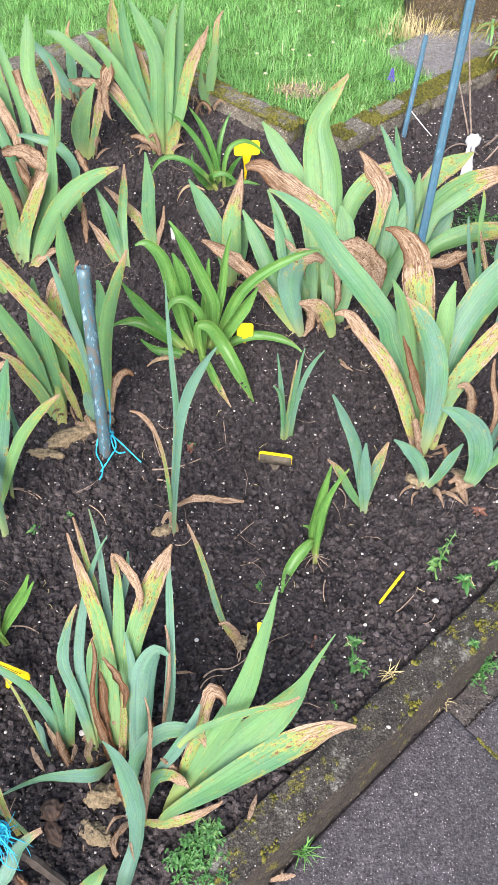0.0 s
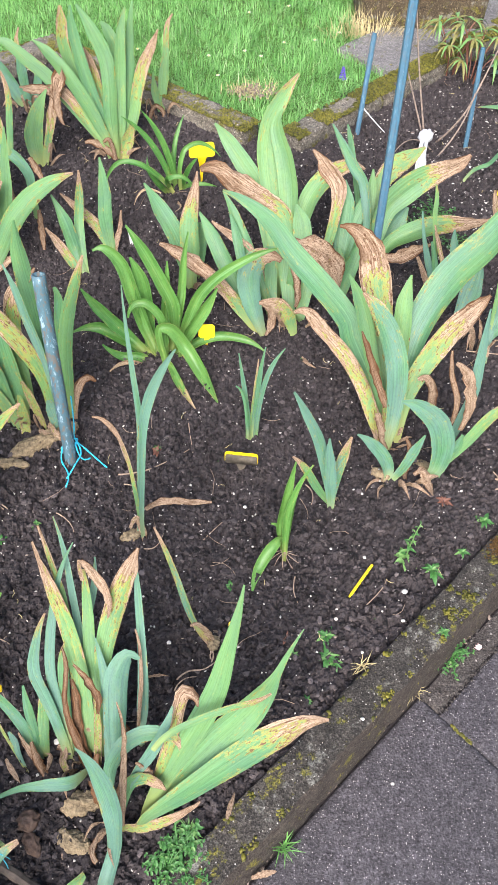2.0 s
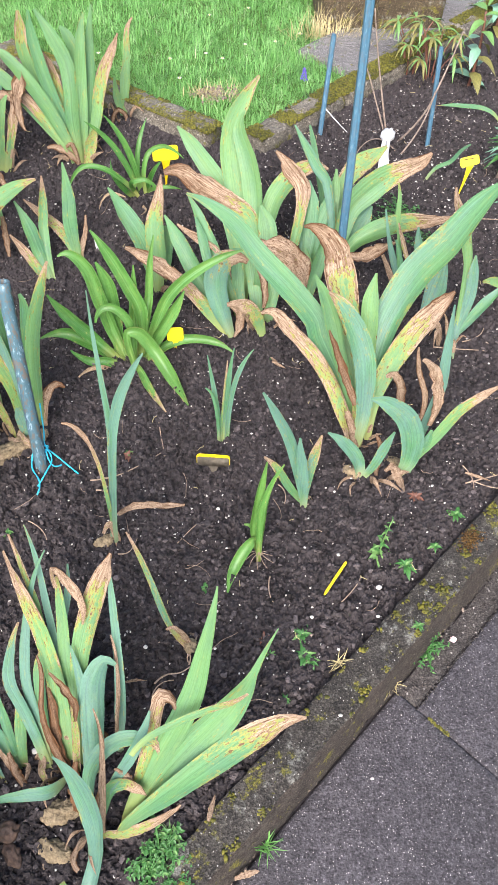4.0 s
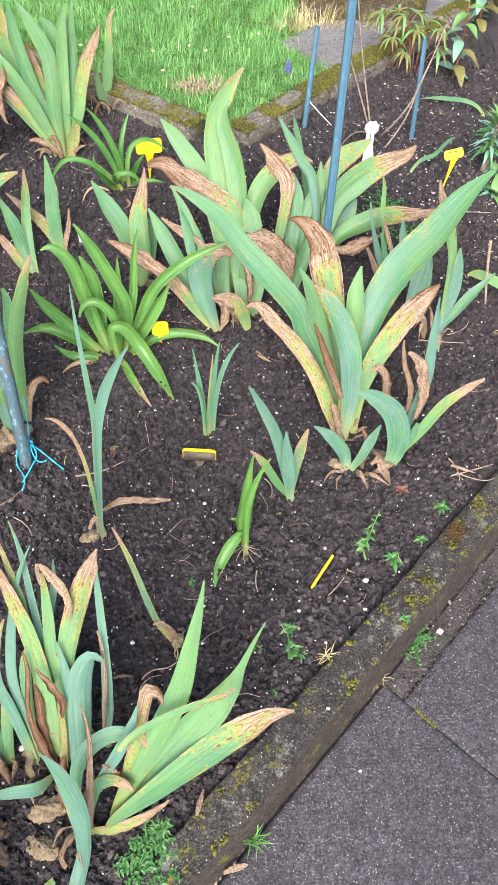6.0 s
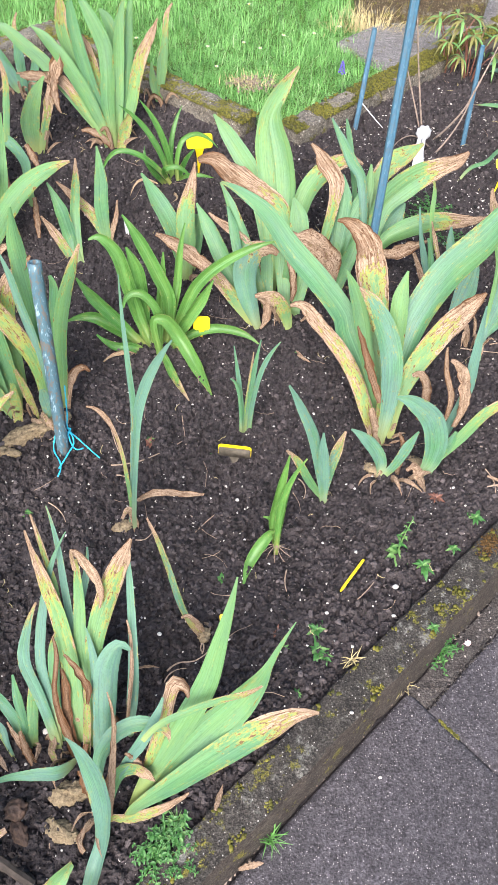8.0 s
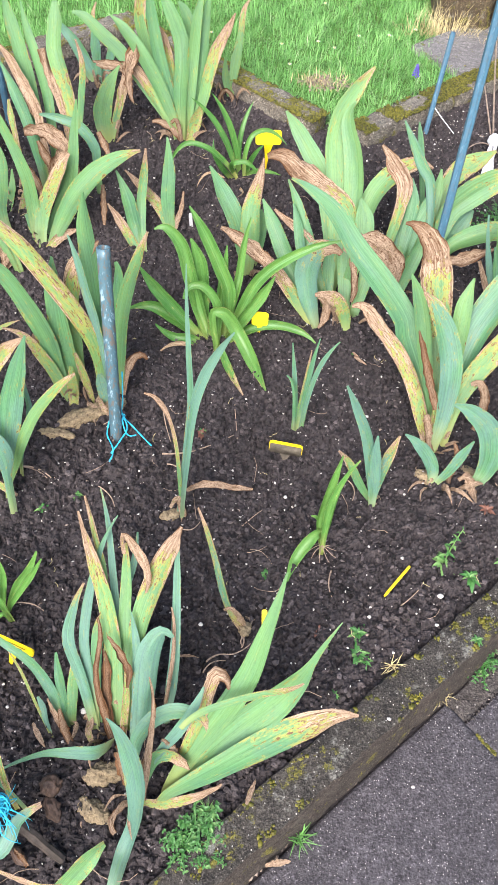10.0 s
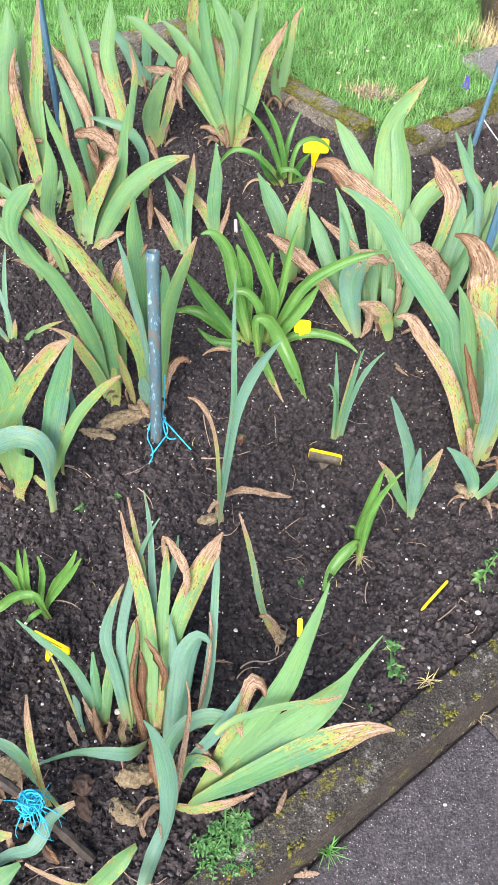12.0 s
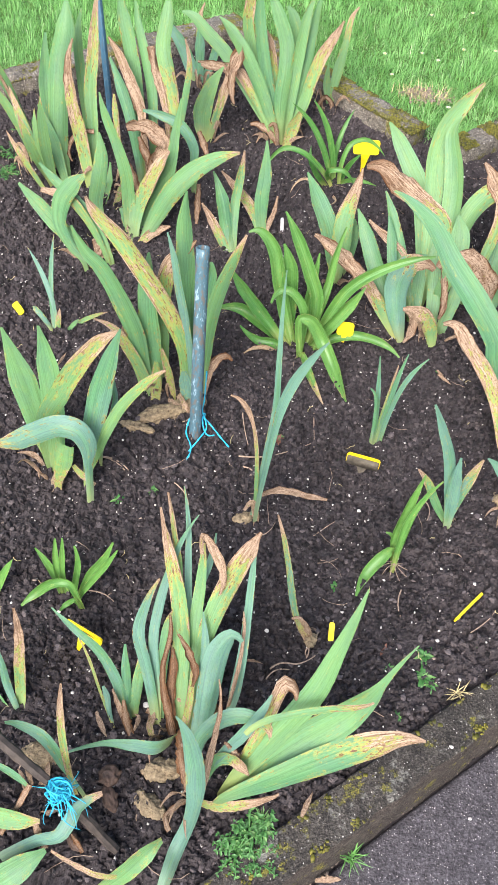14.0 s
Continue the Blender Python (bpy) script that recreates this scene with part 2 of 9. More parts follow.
CLOTH = plain("white_rag", (0.47, 0.47, 0.47), 0.9, 0.2, 0.12, 200, 0.7)
PETAL = plain("pink_petal", (0.75, 0.50, 0.48), 0.6, 0.3, 0.15, 200)
VIOLET = plain("violet_floret", (0.10, 0.07, 0.34), 0.5, 0.3, 0.3, 200)


def stake_material(name, colour, worn):
    m, n, l, b = material(name, 0.55, 0.4)
    at = coords(n, l, 1, "Object", (1, 1, 0.25))
    a, f = noisy(n, l, at, 150, 6, 0.7), noisy(n, l, coords(n, l, 1, "Object", (1, 1, 0.05)), 260, 3)
    c = mixed(n, l, ramp(n, l, f, (0.35, 0.0), (0.65, 0.5)), colour, tuple(k * 0.6 for k in colour))
    c = mixed(n, l, ramp(n, l, a, (0.53, 0.0), (0.57, worn)), c, (0.10, 0.085, 0.07))
    c = mixed(n, l, ramp(n, l, a, (0.36, worn), (0.43, 0.0)), c, (0.24, 0.33, 0.38))
    l.new(c, b.inputs["Base Color"])
    bumped(n, l, b, f, 0.35, 0.001)
    return m


STAKE = stake_material("blue_green_stake", (0.038, 0.108, 0.165), 0.25)
OLDSTAKE = stake_material("worn_blue_stake", (0.055, 0.115, 0.145), 0.95)


COOL = plain("grey_green_leaf", (0.13, 0.25, 0.17), 0.5, 0.4, 0.3, 60)
PALE = plain("pale_green_leaf", (0.10, 0.20, 0.055), 0.5, 0.4, 0.35, 60)
OLIVE = plain("olive_red_leaf", (0.135, 0.125, 0.035), 0.5, 0.4, 0.55, 35)
STEMRED = plain("reddish_stem", (0.13, 0.055, 0.036), 0.5, 0.4, 0.4, 60)
STRAW = plain("straw", (0.42, 0.35, 0.18), 0.7, 0.3, 0.3, 100)
GRIME = plain("soil_stained_plastic", (0.085, 0.072, 0.055), 0.85, 0.2, 0.5, 90, 0.5)
STICK = plain("dark_wet_stick", (0.046, 0.036, 0.030), 0.75, 0.3, 0.45, 90, 0.6)

# ---- building helpers ----
def mesh_object(name, verts, faces, mat, parent=None, label="", smooth=True):
    me = bpy.data.meshes.new(name)
    me.from_pydata([tuple(v) for v in verts], [], faces)
    me.materials.append(mat)
    me.polygons.foreach_set("use_smooth", [smooth] * len(me.polygons))
    me.update()
    ob = new(name, me)
    ob.parent = parent
    return tagged(ob, label)


def part(name, bm, mat, parent=None, label="", smooth=True):
    me = bpy.data.meshes.new(name)
    bmesh.ops.recalc_face_normals(bm, faces=bm.faces)
    bm.to_mesh(me)
    bm.free()
    me.materials.append(mat)
    me.polygons.foreach_set("use_smooth", [smooth] * len(me.polygons))
    ob = new(name, me)
    ob.parent = parent
    return tagged(ob, label)


def thing(name, x, y, z, label, category, group=""):
    ob = new(name)
    ob.location = (x, y, z)
    ob.empty_display_size = 0.02
    return tagged(ob, label, category, group)


def smooth_step(a, b, x):
    t = np.clip((x - a) / (b - a), 0, 1)
    return t * t * (3 - 2 * t)


# The kerb beside the path: K lies on its outer top edge, U runs along it, N points into the bed.
K, U, N = np.array([0.248, 0.362]), np.array([0.737, 0.676]), np.array([-0.676, 0.737])
LAWN_Z, PATH_Z = 0.085, -0.060
# Corners of the lawn's edge: it comes from the rear, turns towards the bed's middle and runs off along the flagstones.
LA, LB, LC, LD, LE = (-1.75, 0.90), (-0.43, 2.13), (0.10, 1.70), (0.150, 1.655), (1.66, 3.02)


def side(p, q, x, y):
    """Distance of (x, y) to the left of the line from p to q."""
    dx, dy = q[0] - p[0], q[1] - p[1]
    return (dx * (y - p[1]) - dy * (x - p[0])) / math.hypot(dx, dy)


def in_lawn(x, y):
    """How far (x, y) lies inside the lawn's edge; negative over the bed."""
    x = np.asarray(x, float)
    return np.where(x < LB[0], side(LA, LB, x, y), np.where(x < 0.145, side(LB, LC, x, y), side(LD, LE, x, y)))


def from_kerb(x, y):
    return (np.asarray(x) - K[0]) * N[0] + (np.asarray(y) - K[1]) * N[1]


def soil_base(x, y):
    """Height of the bed without its clods."""
    x, y = np.asarray(x, float), np.asarray(y, float)
    z = 0.032 * smooth_step(1.0, 1.7, y) - 0.016 * np.exp(-((x - 0.03) ** 2 / 0.05 + (y - 0.78) ** 2 / 0.03))
    z = z + 0.012 * np.exp(-((x + 0.25) ** 2 + (y - 0.85) ** 2) / 0.02)
    z = z + 0.030 * smooth_step(-0.26, -0.07, in_lawn(x, y))
    return z - 0.012 * (1 - smooth_step(0.05, 0.10, from_kerb(x, y)))


def soil_z(x, y):
    return float(soil_base(x, y))


# ---- ground to the horizon ----
def big_ground():
    pts = []
    for r in (0, 6, 30, 200, 1500):
        for k in range(24):
            a = k * math.tau / 24
            pts.append((r * math.cos(a), 1 + r * math.sin(a), -0.14))
    faces = [(i * 24 + k, i * 24 + (k + 1) % 24, (i + 1) * 24 + (k + 1) % 24, (i + 1) * 24 + k) for i in range(4) for k in range(24)]
    tagged(mesh_object("ground", pts, faces, TURF), "dark green garden ground reaching to the horizon", "ground", kind="structure")


big_ground()


def graded(lo, hi, a, b, fine, coarse):
    return np.concatenate([np.arange(lo, a, coarse), np.arange(a, b, fine), np.arange(b, hi, coarse)])


SURFACE = {}


def surface_z(x, y):
    """Height of the clods themselves in the fine part of the bed."""
    z = SURFACE["z"]
    i = np.clip(((np.asarray(x) + 0.87) / 0.003).astype(int), 0, z.shape[1] - 1)
    j = np.clip(((np.asarray(y) - 0.10) / 0.003).astype(int), 0, z.shape[0] - 1)
    return z[j, i]


def build_soil():
    xs = graded(-1.9, 1.9, -0.87, 0.95, 0.003, 0.03)
    ys = graded(-0.5, 2.9, 0.10, 2.10, 0.003, 0.03)
    X, Y = np.meshgrid(xs, ys)
    Z = soil_base(X, Y)
    flat = np.empty(X.size)
    for i, (x, y) in enumerate(zip(X.ravel(), Y.ravel())):
        wx, wy = x + 0.005 * noise.noise((x * 70, y * 70, 3)), y + 0.005 * noise.noise((x * 70, y * 70, 7))
        wx, wy = wx + 0.0022 * noise.noise((x * 210, y * 210, 3)), wy + 0.0022 * noise.noise((x * 210, y * 210, 7))
        f = noise.voronoi((wx * 30, wy * 30, 0.5))[0]
        g = noise.voronoi((wx * 82, wy * 82, 4.5))[0]
        cloddy = 0.30 + 0.9 * max(0.0, 0.5 + noise.noise((x * 6, y * 6, 8)))
        big, small = min(1.0, (f[1] - f[0]) * 2.2), min(1.0, (g[1] - g[0]) * 3.0)
        flat[i] = 0.008 * noise.noise((x * 9, y * 9, 0.3)) + 0.011 * cloddy * (big ** 0.6 - 0.6) + 0.0125 * (small ** 0.55 - 0.7) * (0.6 + 0.8 * noise.noise((x * 40, y * 40, 1))) + 0.0036 * noise.noise((x * 120, y * 120, 2)) + 0.0030 * noise.noise((x * 280, y * 280, 5))
    Z = Z + flat.reshape(X.shape) + 0.004
    i0, j0 = int(np.argmin(abs(xs + 0.87))), int(np.argmin(abs(ys - 0.10)))
    SURFACE["z"] = Z[j0:j0 + 667, i0:i0 + 607]
    keep = (from_kerb(X, Y) > 0.045) & (in_lawn(X, Y) < 0.05)
    ids = np.arange(X.size).reshape(X.shape)
    ok = keep[:-1, :-1] & keep[1:, :-1] & keep[:-1, 1:] & keep[1:, 1:]
    quads = np.stack([ids[:-1, :-1][ok], ids[:-1, 1:][ok], ids[1:, 1:][ok], ids[1:, :-1][ok]], 1)
    ob = mesh_object("soil_bed", np.stack([X.ravel(), Y.ravel(), Z.ravel()], 1), quads.tolist(), SOIL, smooth=False)
    tagged(ob, "dark damp crumbly soil of the flower bed", "soil", kind="structure")


build_soil()

T_ICO = (1 + 5 ** 0.5) / 2
ICO_V = np.array([(-1, T_ICO, 0), (1, T_ICO, 0), (-1, -T_ICO, 0), (1, -T_ICO, 0), (0, -1, T_ICO), (0, 1, T_ICO), (0, -1, -T_ICO), (0, 1, -T_ICO), (T_ICO, 0, -1), (T_ICO, 0, 1), (-T_ICO, 0, -1), (-T_ICO, 0, 1)]) / 1.902
ICO_F = np.array([(0, 11, 5), (0, 5, 1), (0, 1, 7), (0, 7, 10), (0, 10, 11), (1, 5, 9), (5, 11, 4), (11, 10, 2), (10, 7, 6), (7, 1, 8), (3, 9, 4), (3, 4, 2), (3, 2, 6), (3, 6, 8), (3, 8, 9), (4, 9, 5), (2, 4, 11), (6, 2, 10), (8, 6, 7), (9, 8, 1)])


def scatter_lumps(name, xyz, size, squash, mat, label, category, seed, smooth=True):
    """Many small uneven lumps in one mesh."""
    rng = np.random.default_rng(seed)
    n = len(xyz)
    ang = rng.uniform(0, math.tau, n)
    v = ICO_V[None] * rng.uniform(0.5, 1.4, (n, 12, 1)) * rng.uniform(0.6, 1.4, (n, 1, 3))
    c, s = np.cos(ang)[:, None], np.sin(ang)[:, None]
    v = np.stack([v[..., 0] * c - v[..., 1] * s, v[..., 0] * s + v[..., 1] * c, v[..., 2] * squash], -1) * size[:, None, None] + xyz[:, None]
    f = (ICO_F[None] + 12 * np.arange(n)[:, None, None]).reshape(-1, 3)
    return tagged(mesh_object(name, v.reshape(-1, 3), f.tolist(), mat, smooth=smooth), label, category, kind="stuff")


def on_bed(n, seed, x0=-0.86, x1=0.94, y0=0.1, y1=2.09):
    rng = np.random.default_rng(seed)
    x, y = rng.uniform(x0, x1, n), rng.uniform(y0, y1, n)
    ok = (from_kerb(x, y) > 0.06) & (in_lawn(x, y) < -0.075)
    return x[ok], y[ok]


cx, cy = on_bed(80000, 3)
csize = 0.0011 + 0.0034 * np.random.default_rng(4).random(len(cx)) ** 2.0
scatter_lumps("soil_crumbs", np.stack([cx, cy, surface_z(cx, cy) + csize * 0.42], 1), csize, 0.8, CRUMB, "dark soil crumbs and small clods scattered on the bed", "soil crumbs", 5, False)
gx, gy = on_bed(6500, 13)
gsize = 0.0007 + 0.0016 * np.random.default_rng(14).random(len(gx)) ** 2.5
scatter_lumps("white_grit", np.stack([gx, gy, surface_z(gx, gy) + 0.001 + gsize * 0.3], 1), gsize, 0.7, PERLITE, "pale grit specks mixed in the dark soil", "grit", 15)


# ---- kerbs, path and flagstones ----
def stone_block(bm, length, depth, height, rough, seed, cuts=(14, 4, 4), round_by=0.012, batter=0.0):
    """A worn block on its base: x along, y deep, z up."""
    nx, ny, nz = cuts
    bmesh.ops.create_grid(bm, x_segments=1, y_segments=1, size=0.5)
    bmesh.ops.delete(bm, geom=bm.verts[:], context="VERTS")
    cache = {}

    def at(i, j, k):
        if (i, j, k) not in cache:
            p = Vector((length * i / nx, depth * j / ny, height * k / nz))
            ex = min(p.x, length - p.x) / round_by
            ey = min(p.y, depth - p.y) / round_by
            ez = (height - p.z) / round_by
            for a, b, ax, bx in ((ey, ez, 1, 2), (ex, ez, 0, 2), (ex, ey, 0, 1)):
                if a < 1 and b < 1:
                    pull = (1 - a) * (1 - b) * round_by * 0.35
                    for q in (ax, bx):
                        mid = (length, depth, height)[q] / 2
                        p[q] += pull if p[q] < mid and q != 2 else -pull
            if j == 0:
                p.y -= batter * (1 - k / nz)
            s = Vector((p.x + seed * 3.1, p.y, p.z)) * 28
            p += noise.noise_vector(s) * rough + noise.noise_vector(s * 3.3) * rough * 0.5
            cache[i, j, k] = bm.verts.new(p)
        return cache[i, j, k]

    for i in range(nx):
        for j in range(ny):
            bm.faces.new((at(i, j, nz), at(i + 1, j, nz), at(i + 1, j + 1, nz), at(i, j + 1, nz)))
        for k in range(nz):
            bm.faces.new((at(i, 0, k), at(i + 1, 0, k), at(i + 1, 0, k + 1), at(i, 0, k + 1)))
            bm.faces.new((at(i + 1, ny, k), at(i, ny, k), at(i, ny, k + 1), at(i + 1, ny, k + 1)))
    for j in range(ny):
        for k in range(nz):
            bm.faces.new((at(0, j + 1, k), at(0, j, k), at(0, j, k + 1), at(0, j + 1, k + 1)))
            bm.faces.new((at(nx, j, k), at(nx, j + 1, k), at(nx, j + 1, k + 1), at(nx, j, k + 1)))


def kerb_run(name, label, start, direction, pieces, depth, z0, z1, mat, rough, seed, batter=0.0):
    """A row of kerb stones from start; each depth deep to the left of the direction."""
    base = tagged(new(name), label, "kerb", kind="structure")
    angle = math.degrees(math.atan2(direction[1], direction[0]))
    at = np.array(start, float)
    for k, length in enumerate(pieces):
        bm = bmesh.new()
        stone_block(bm, length - 0.004, depth, z1 - z0, rough, seed + k, (max(4, int(length / 0.008)), 10, 12), 0.005 if batter else 0.012, batter)
        ob = part("kerb_stone", bm, mat, base)
        ob.data.set_sharp_from_angle(angle=radians(34))
        if batter:
            ob.data.materials.append(KERBFACE)
            for f in ob.data.polygons:
                f.material_index = 1 if f.normal.y < -0.6 else 0
        ob.matrix_basis = pose(at[0], at[1], z0, 0, 0, angle)
        at = at + np.array(direction) * length
    return base


along_kerb = K - U * 1.36
kerb_run("path_kerb", "weathered concrete kerb with lichen and moss beside the path", along_kerb, U, (0.915, 0.915, 0.915), 0.056, -0.13, 0.006, KERB, 0.0034, 1, 0.026)
d1 = np.array([LC[0] - LB[0], LC[1] - LB[1]]) / math.dist(LB, LC)
d2 = np.array([LE[0] - LD[0], LE[1] - LD[1]]) / math.dist(LD, LE)
d0 = np.array([LB[0] - LA[0], LB[1] - LA[1]]) / math.dist(LA, LB)


def right_of(p, d, by):
    return (p[0] + d[1] * by, p[1] - d[0] * by)


kerb_run("lawn_kerb", "low mossy concrete kerb edging the lawn", right_of(LB, d1, 0.068), d1, (0.33, 0.37), 0.068, -0.05, 0.103, MOSSY, 0.004, 20)
kerb_run("lawn_kerb", "low mossy concrete kerb edging lawn and flagstones", right_of(LD, d2, 0.068), d2, (0.31, 0.31, 0.4, 0.5, 0.5), 0.068, -0.05, 0.100, MOSSY, 0.004, 30)
kerb_run("lawn_kerb", "low mossy stone kerb behind the iris clumps", right_of(LA, d0, 0.075), d0, (0.45, 0.35, 0.32, 0.34, 0.34), 0.075, -0.05, 0.105, MOSSY, 0.006, 40)


def moss_tufts():
    rng = np.random.default_rng(61)
    pts = []
    for p, d, length, many, wide in ((right_of(LB, d1, 0.068), d1, 0.70, 9000, 0.068), (right_of(LD, d2, 0.068), d2, 1.2, 13000, 0.068), (right_of(LA, d0, 0.075), d0, 1.8, 9000, 0.075), (along_kerb, U, 2.3, 14000, 0.056)):
        for _ in range(many):
            s, w = rng.uniform(0, length), rng.uniform(0.002, wide - 0.004)
            x, y = p[0] + d[0] * s - d[1] * w, p[1] + d[1] * s + d[0] * w
            dense = noise.noise((x * 14, y * 14, 3.3)) + 0.25 * noise.noise((x * 60, y * 60, 1)) if many != 14000 else noise.noise((x * 38, y * 38, 3.3)) + 0.5 * noise.noise((x * 9, y * 9, 1)) - 0.1
            if dense + (0.14 if many != 14000 else 0.0) + (0.22 if many == 14000 and (w < 0.012 or w > 0.044) else 0.0) > (0.02 if many != 14000 else 0.40):
                pts.append((x, y, (0.1 if many != 14000 else 0.004) + rng.uniform(0, 0.003)))
    pts = np.array(pts)
    scatter_lumps("kerb_moss", pts, rng.uniform(0.0010, 0.0034, len(pts)), 0.7, MOSS, "yellow-green moss cushions growing on the kerbs", "moss", 62)


moss_tufts()


def slab_mesh(name, outline, z_top, thick, mat, parent, seed):
    """A paving slab with a worn, bevelled edge from a four-cornered outline."""
    bm = bmesh.new()
    n, m = 26, 26
    P = [Vector((*p, 0)) for p in outline]
    grid = {}
    for i in range(n + 1):
        for j in range(m + 1):
            u, v = i / n, j / m
            u, v = 0.5 - 0.5 * math.cos(math.pi * u), 0.5 - 0.5 * math.cos(math.pi * v)
            p = (P[0] * (1 - u) + P[1] * u) * (1 - v) + (P[3] * (1 - u) + P[2] * u) * v
            edge = min(u, 1 - u, v, 1 - v)
            jag = 0.0015 * noise.noise(p * 40 + Vector((seed, 0, 0))) if edge == 0 else 0
            drop = -0.0025 if edge == 0 else 0
            p = p + Vector((jag, jag, z_top + drop + 0.0012 * noise.noise(p * 9 + Vector((seed, 3, 0)))))
            grid[i, j] = bm.verts.new(p)
    for i in range(n):
        for j in range(m):
            bm.faces.new((grid[i, j], grid[i + 1, j], grid[i + 1, j + 1], grid[i, j + 1]))
    rim = [e for e in bm.edges if len(e.link_faces) == 1]
    ext = bmesh.ops.extrude_edge_only(bm, edges=rim)["geom"]
    bmesh.ops.translate(bm, verts=[g for g in ext if isinstance(g, bmesh.types.BMVert)], vec=(0, 0, -thick))
    return part(name, bm, mat, parent)


def kerb_xy(s, o):
    """A place s along the kerb from K and o out from its face, over the path."""
    p = K + U * s - N * o
    return (float(p[0]), float(p[1]))


def build_path():
    path = tagged(new("garden_path"), "path of dark aggregate concrete slabs with mossy joints", "path", kind="structure")
    cross = 0.052
    for k, (s0, s1, o0, o1) in enumerate(((-0.70, cross - 0.0004, 0.0165, 0.62), (cross + 0.0004, 0.75, 0.054, 0.62), (0.753, 1.5, 0.054, 0.62), (-1.4, -0.703, 0.0165, 0.62), (-1.4, -0.3, 0.623, 1.2), (-0.297, 0.6, 0.623, 1.2), (0.603, 1.6, 0.623, 1.2))):
        slab_mesh("slab", [kerb_xy(s0, o0), kerb_xy(s1, o0), kerb_xy(s1, o1), kerb_xy(s0, o1)], PATH_Z, 0.05, SLAB, path, k)
    slab_mesh("joint_strip", [kerb_xy(cross + 0.001, 0.017), kerb_xy(1.5, 0.017), kerb_xy(1.5, 0.051), kerb_xy(cross + 0.001, 0.050)], PATH_Z - 0.001, 0.03, MORTAR, path, 9)
    slab_mesh("bedding", [kerb_xy(-1.4, -0.02), kerb_xy(1.6, -0.02), kerb_xy(1.6, 1.25), kerb_xy(-1.4, 1.25)], PATH_Z - 0.007, 0.03, SOIL, path, 11)


build_path()


# ---- lawn ----
def lawn_right(x, y):
    """Positive where the lawn lies, negative over the flagstones at its end."""
    s, w = (x - LD[0]) * d2[0] + (y - LD[1]) * d2[1], (y - LD[1]) * d2[0] - (x - LD[0]) * d2[1]
    return np.maximum(0.425 + 0.21 * w - s, np.where(y > 2.1, 0.40 - x, -1.0))


def build_lawn():
    xs, ys = np.arange(-2.4, 1.3, 0.04), np.arange(0.8, 5.0, 0.04)
    X, Y = np.meshgrid(xs, ys)
    Z = np.array([LAWN_Z - 0.022 + 0.012 * noise.noise((x * 5, y * 5, 0)) for x, y in zip(X.ravel(), Y.ravel())]).reshape(X.shape)
    keep = in_lawn(X, Y) > -0.03
    ids = np.arange(X.size).reshape(X.shape)
    ok = keep[:-1, :-1] & keep[1:, :-1] & keep[:-1, 1:] & keep[1:, 1:]
    quads = np.stack([ids[:-1, :-1][ok], ids[:-1, 1:][ok], ids[1:, 1:][ok], ids[1:, :-1][ok]], 1)
    tagged(mesh_object("lawn", np.stack([X.ravel(), Y.ravel(), Z.ravel()], 1), quads.tolist(), TURF), "turf under the short green lawn", "lawn", kind="structure")


build_lawn()


def grass_blades(name, x, y, z, length, width, mat, label, seed, flop=0.9):
    rng = np.random.default_rng(seed)
    n = len(x)
    lay = np.array([noise.noise((a * 11, b * 11, 2.2)) for a, b in zip(x, y)])
    az, lean = lay * 9.0 + rng.normal(0, 0.9, n), rng.uniform(0.1, flop, n)
    d = np.stack([np.cos(az), np.sin(az)], 1)
    twist = az + math.pi / 2 + rng.uniform(-0.6, 0.6, n)
    w = np.stack([np.cos(twist), np.sin(twist)], 1)
    rows = []
    for s, ww in ((0, 1.0), (0.55, 0.85)):
        out = length * s * np.sin(lean * (0.4 + 0.9 * s))
        up = length * s * np.cos(lean * (0.4 + 0.9 * s))
        for sg in (-1, 1):
            rows.append(np.stack([x + d[:, 0] * out + sg * w[:, 0] * width * ww / 2, y + d[:, 1] * out + sg * w[:, 1] * width * ww / 2, z + up], 1))
    out, up = length * np.sin(lean * 1.35), length * np.cos(lean * 1.35)
    rows.append(np.stack([x + d[:, 0] * out, y + d[:, 1] * out, z + up], 1))
    v = np.stack(rows, 1).reshape(-1, 3)
    o = 5 * np.arange(n)[:, None]
    f = [tuple(r) for r in (o + np.array([[0, 1, 3, 2]])).tolist()]
    f += [tuple(r) for r in (o + np.array([[2, 3, 4]])).tolist()]
    return tagged(mesh_object(name, v, f, mat), label, "grass", kind="stuff")


def build_grass():
    rng = np.random.default_rng(8)
    n = 230000
    x, y = rng.uniform(-1.35, 0.75, n), 1.2 + 2.2 * rng.random(n) ** 1.25
    bare = rng.random(n) < 0.95 * np.exp(-((x - 0.10) ** 2 / 0.0012 + (y - 1.86) ** 2 / 0.0008))
    ok = (in_lawn(x, y) > 0.004) & (lawn_right(x, y) > 0) & ~bare
    x, y = x[ok], y[ok]
    tuft = np.array([noise.noise((a * 8, b * 8, 4)) for a, b in zip(x, y)])
    length = (0.022 + 0.016 * tuft + 0.020 * rng.random(len(x)))
    grass_blades("lawn_grass", x, y, np.full(len(x), LAWN_Z - 0.020), length, rng.uniform(0.0007, 0.0017, len(x)), GRASS, "short uneven green lawn grass with paler blades", 9, 1.75)


build_grass()


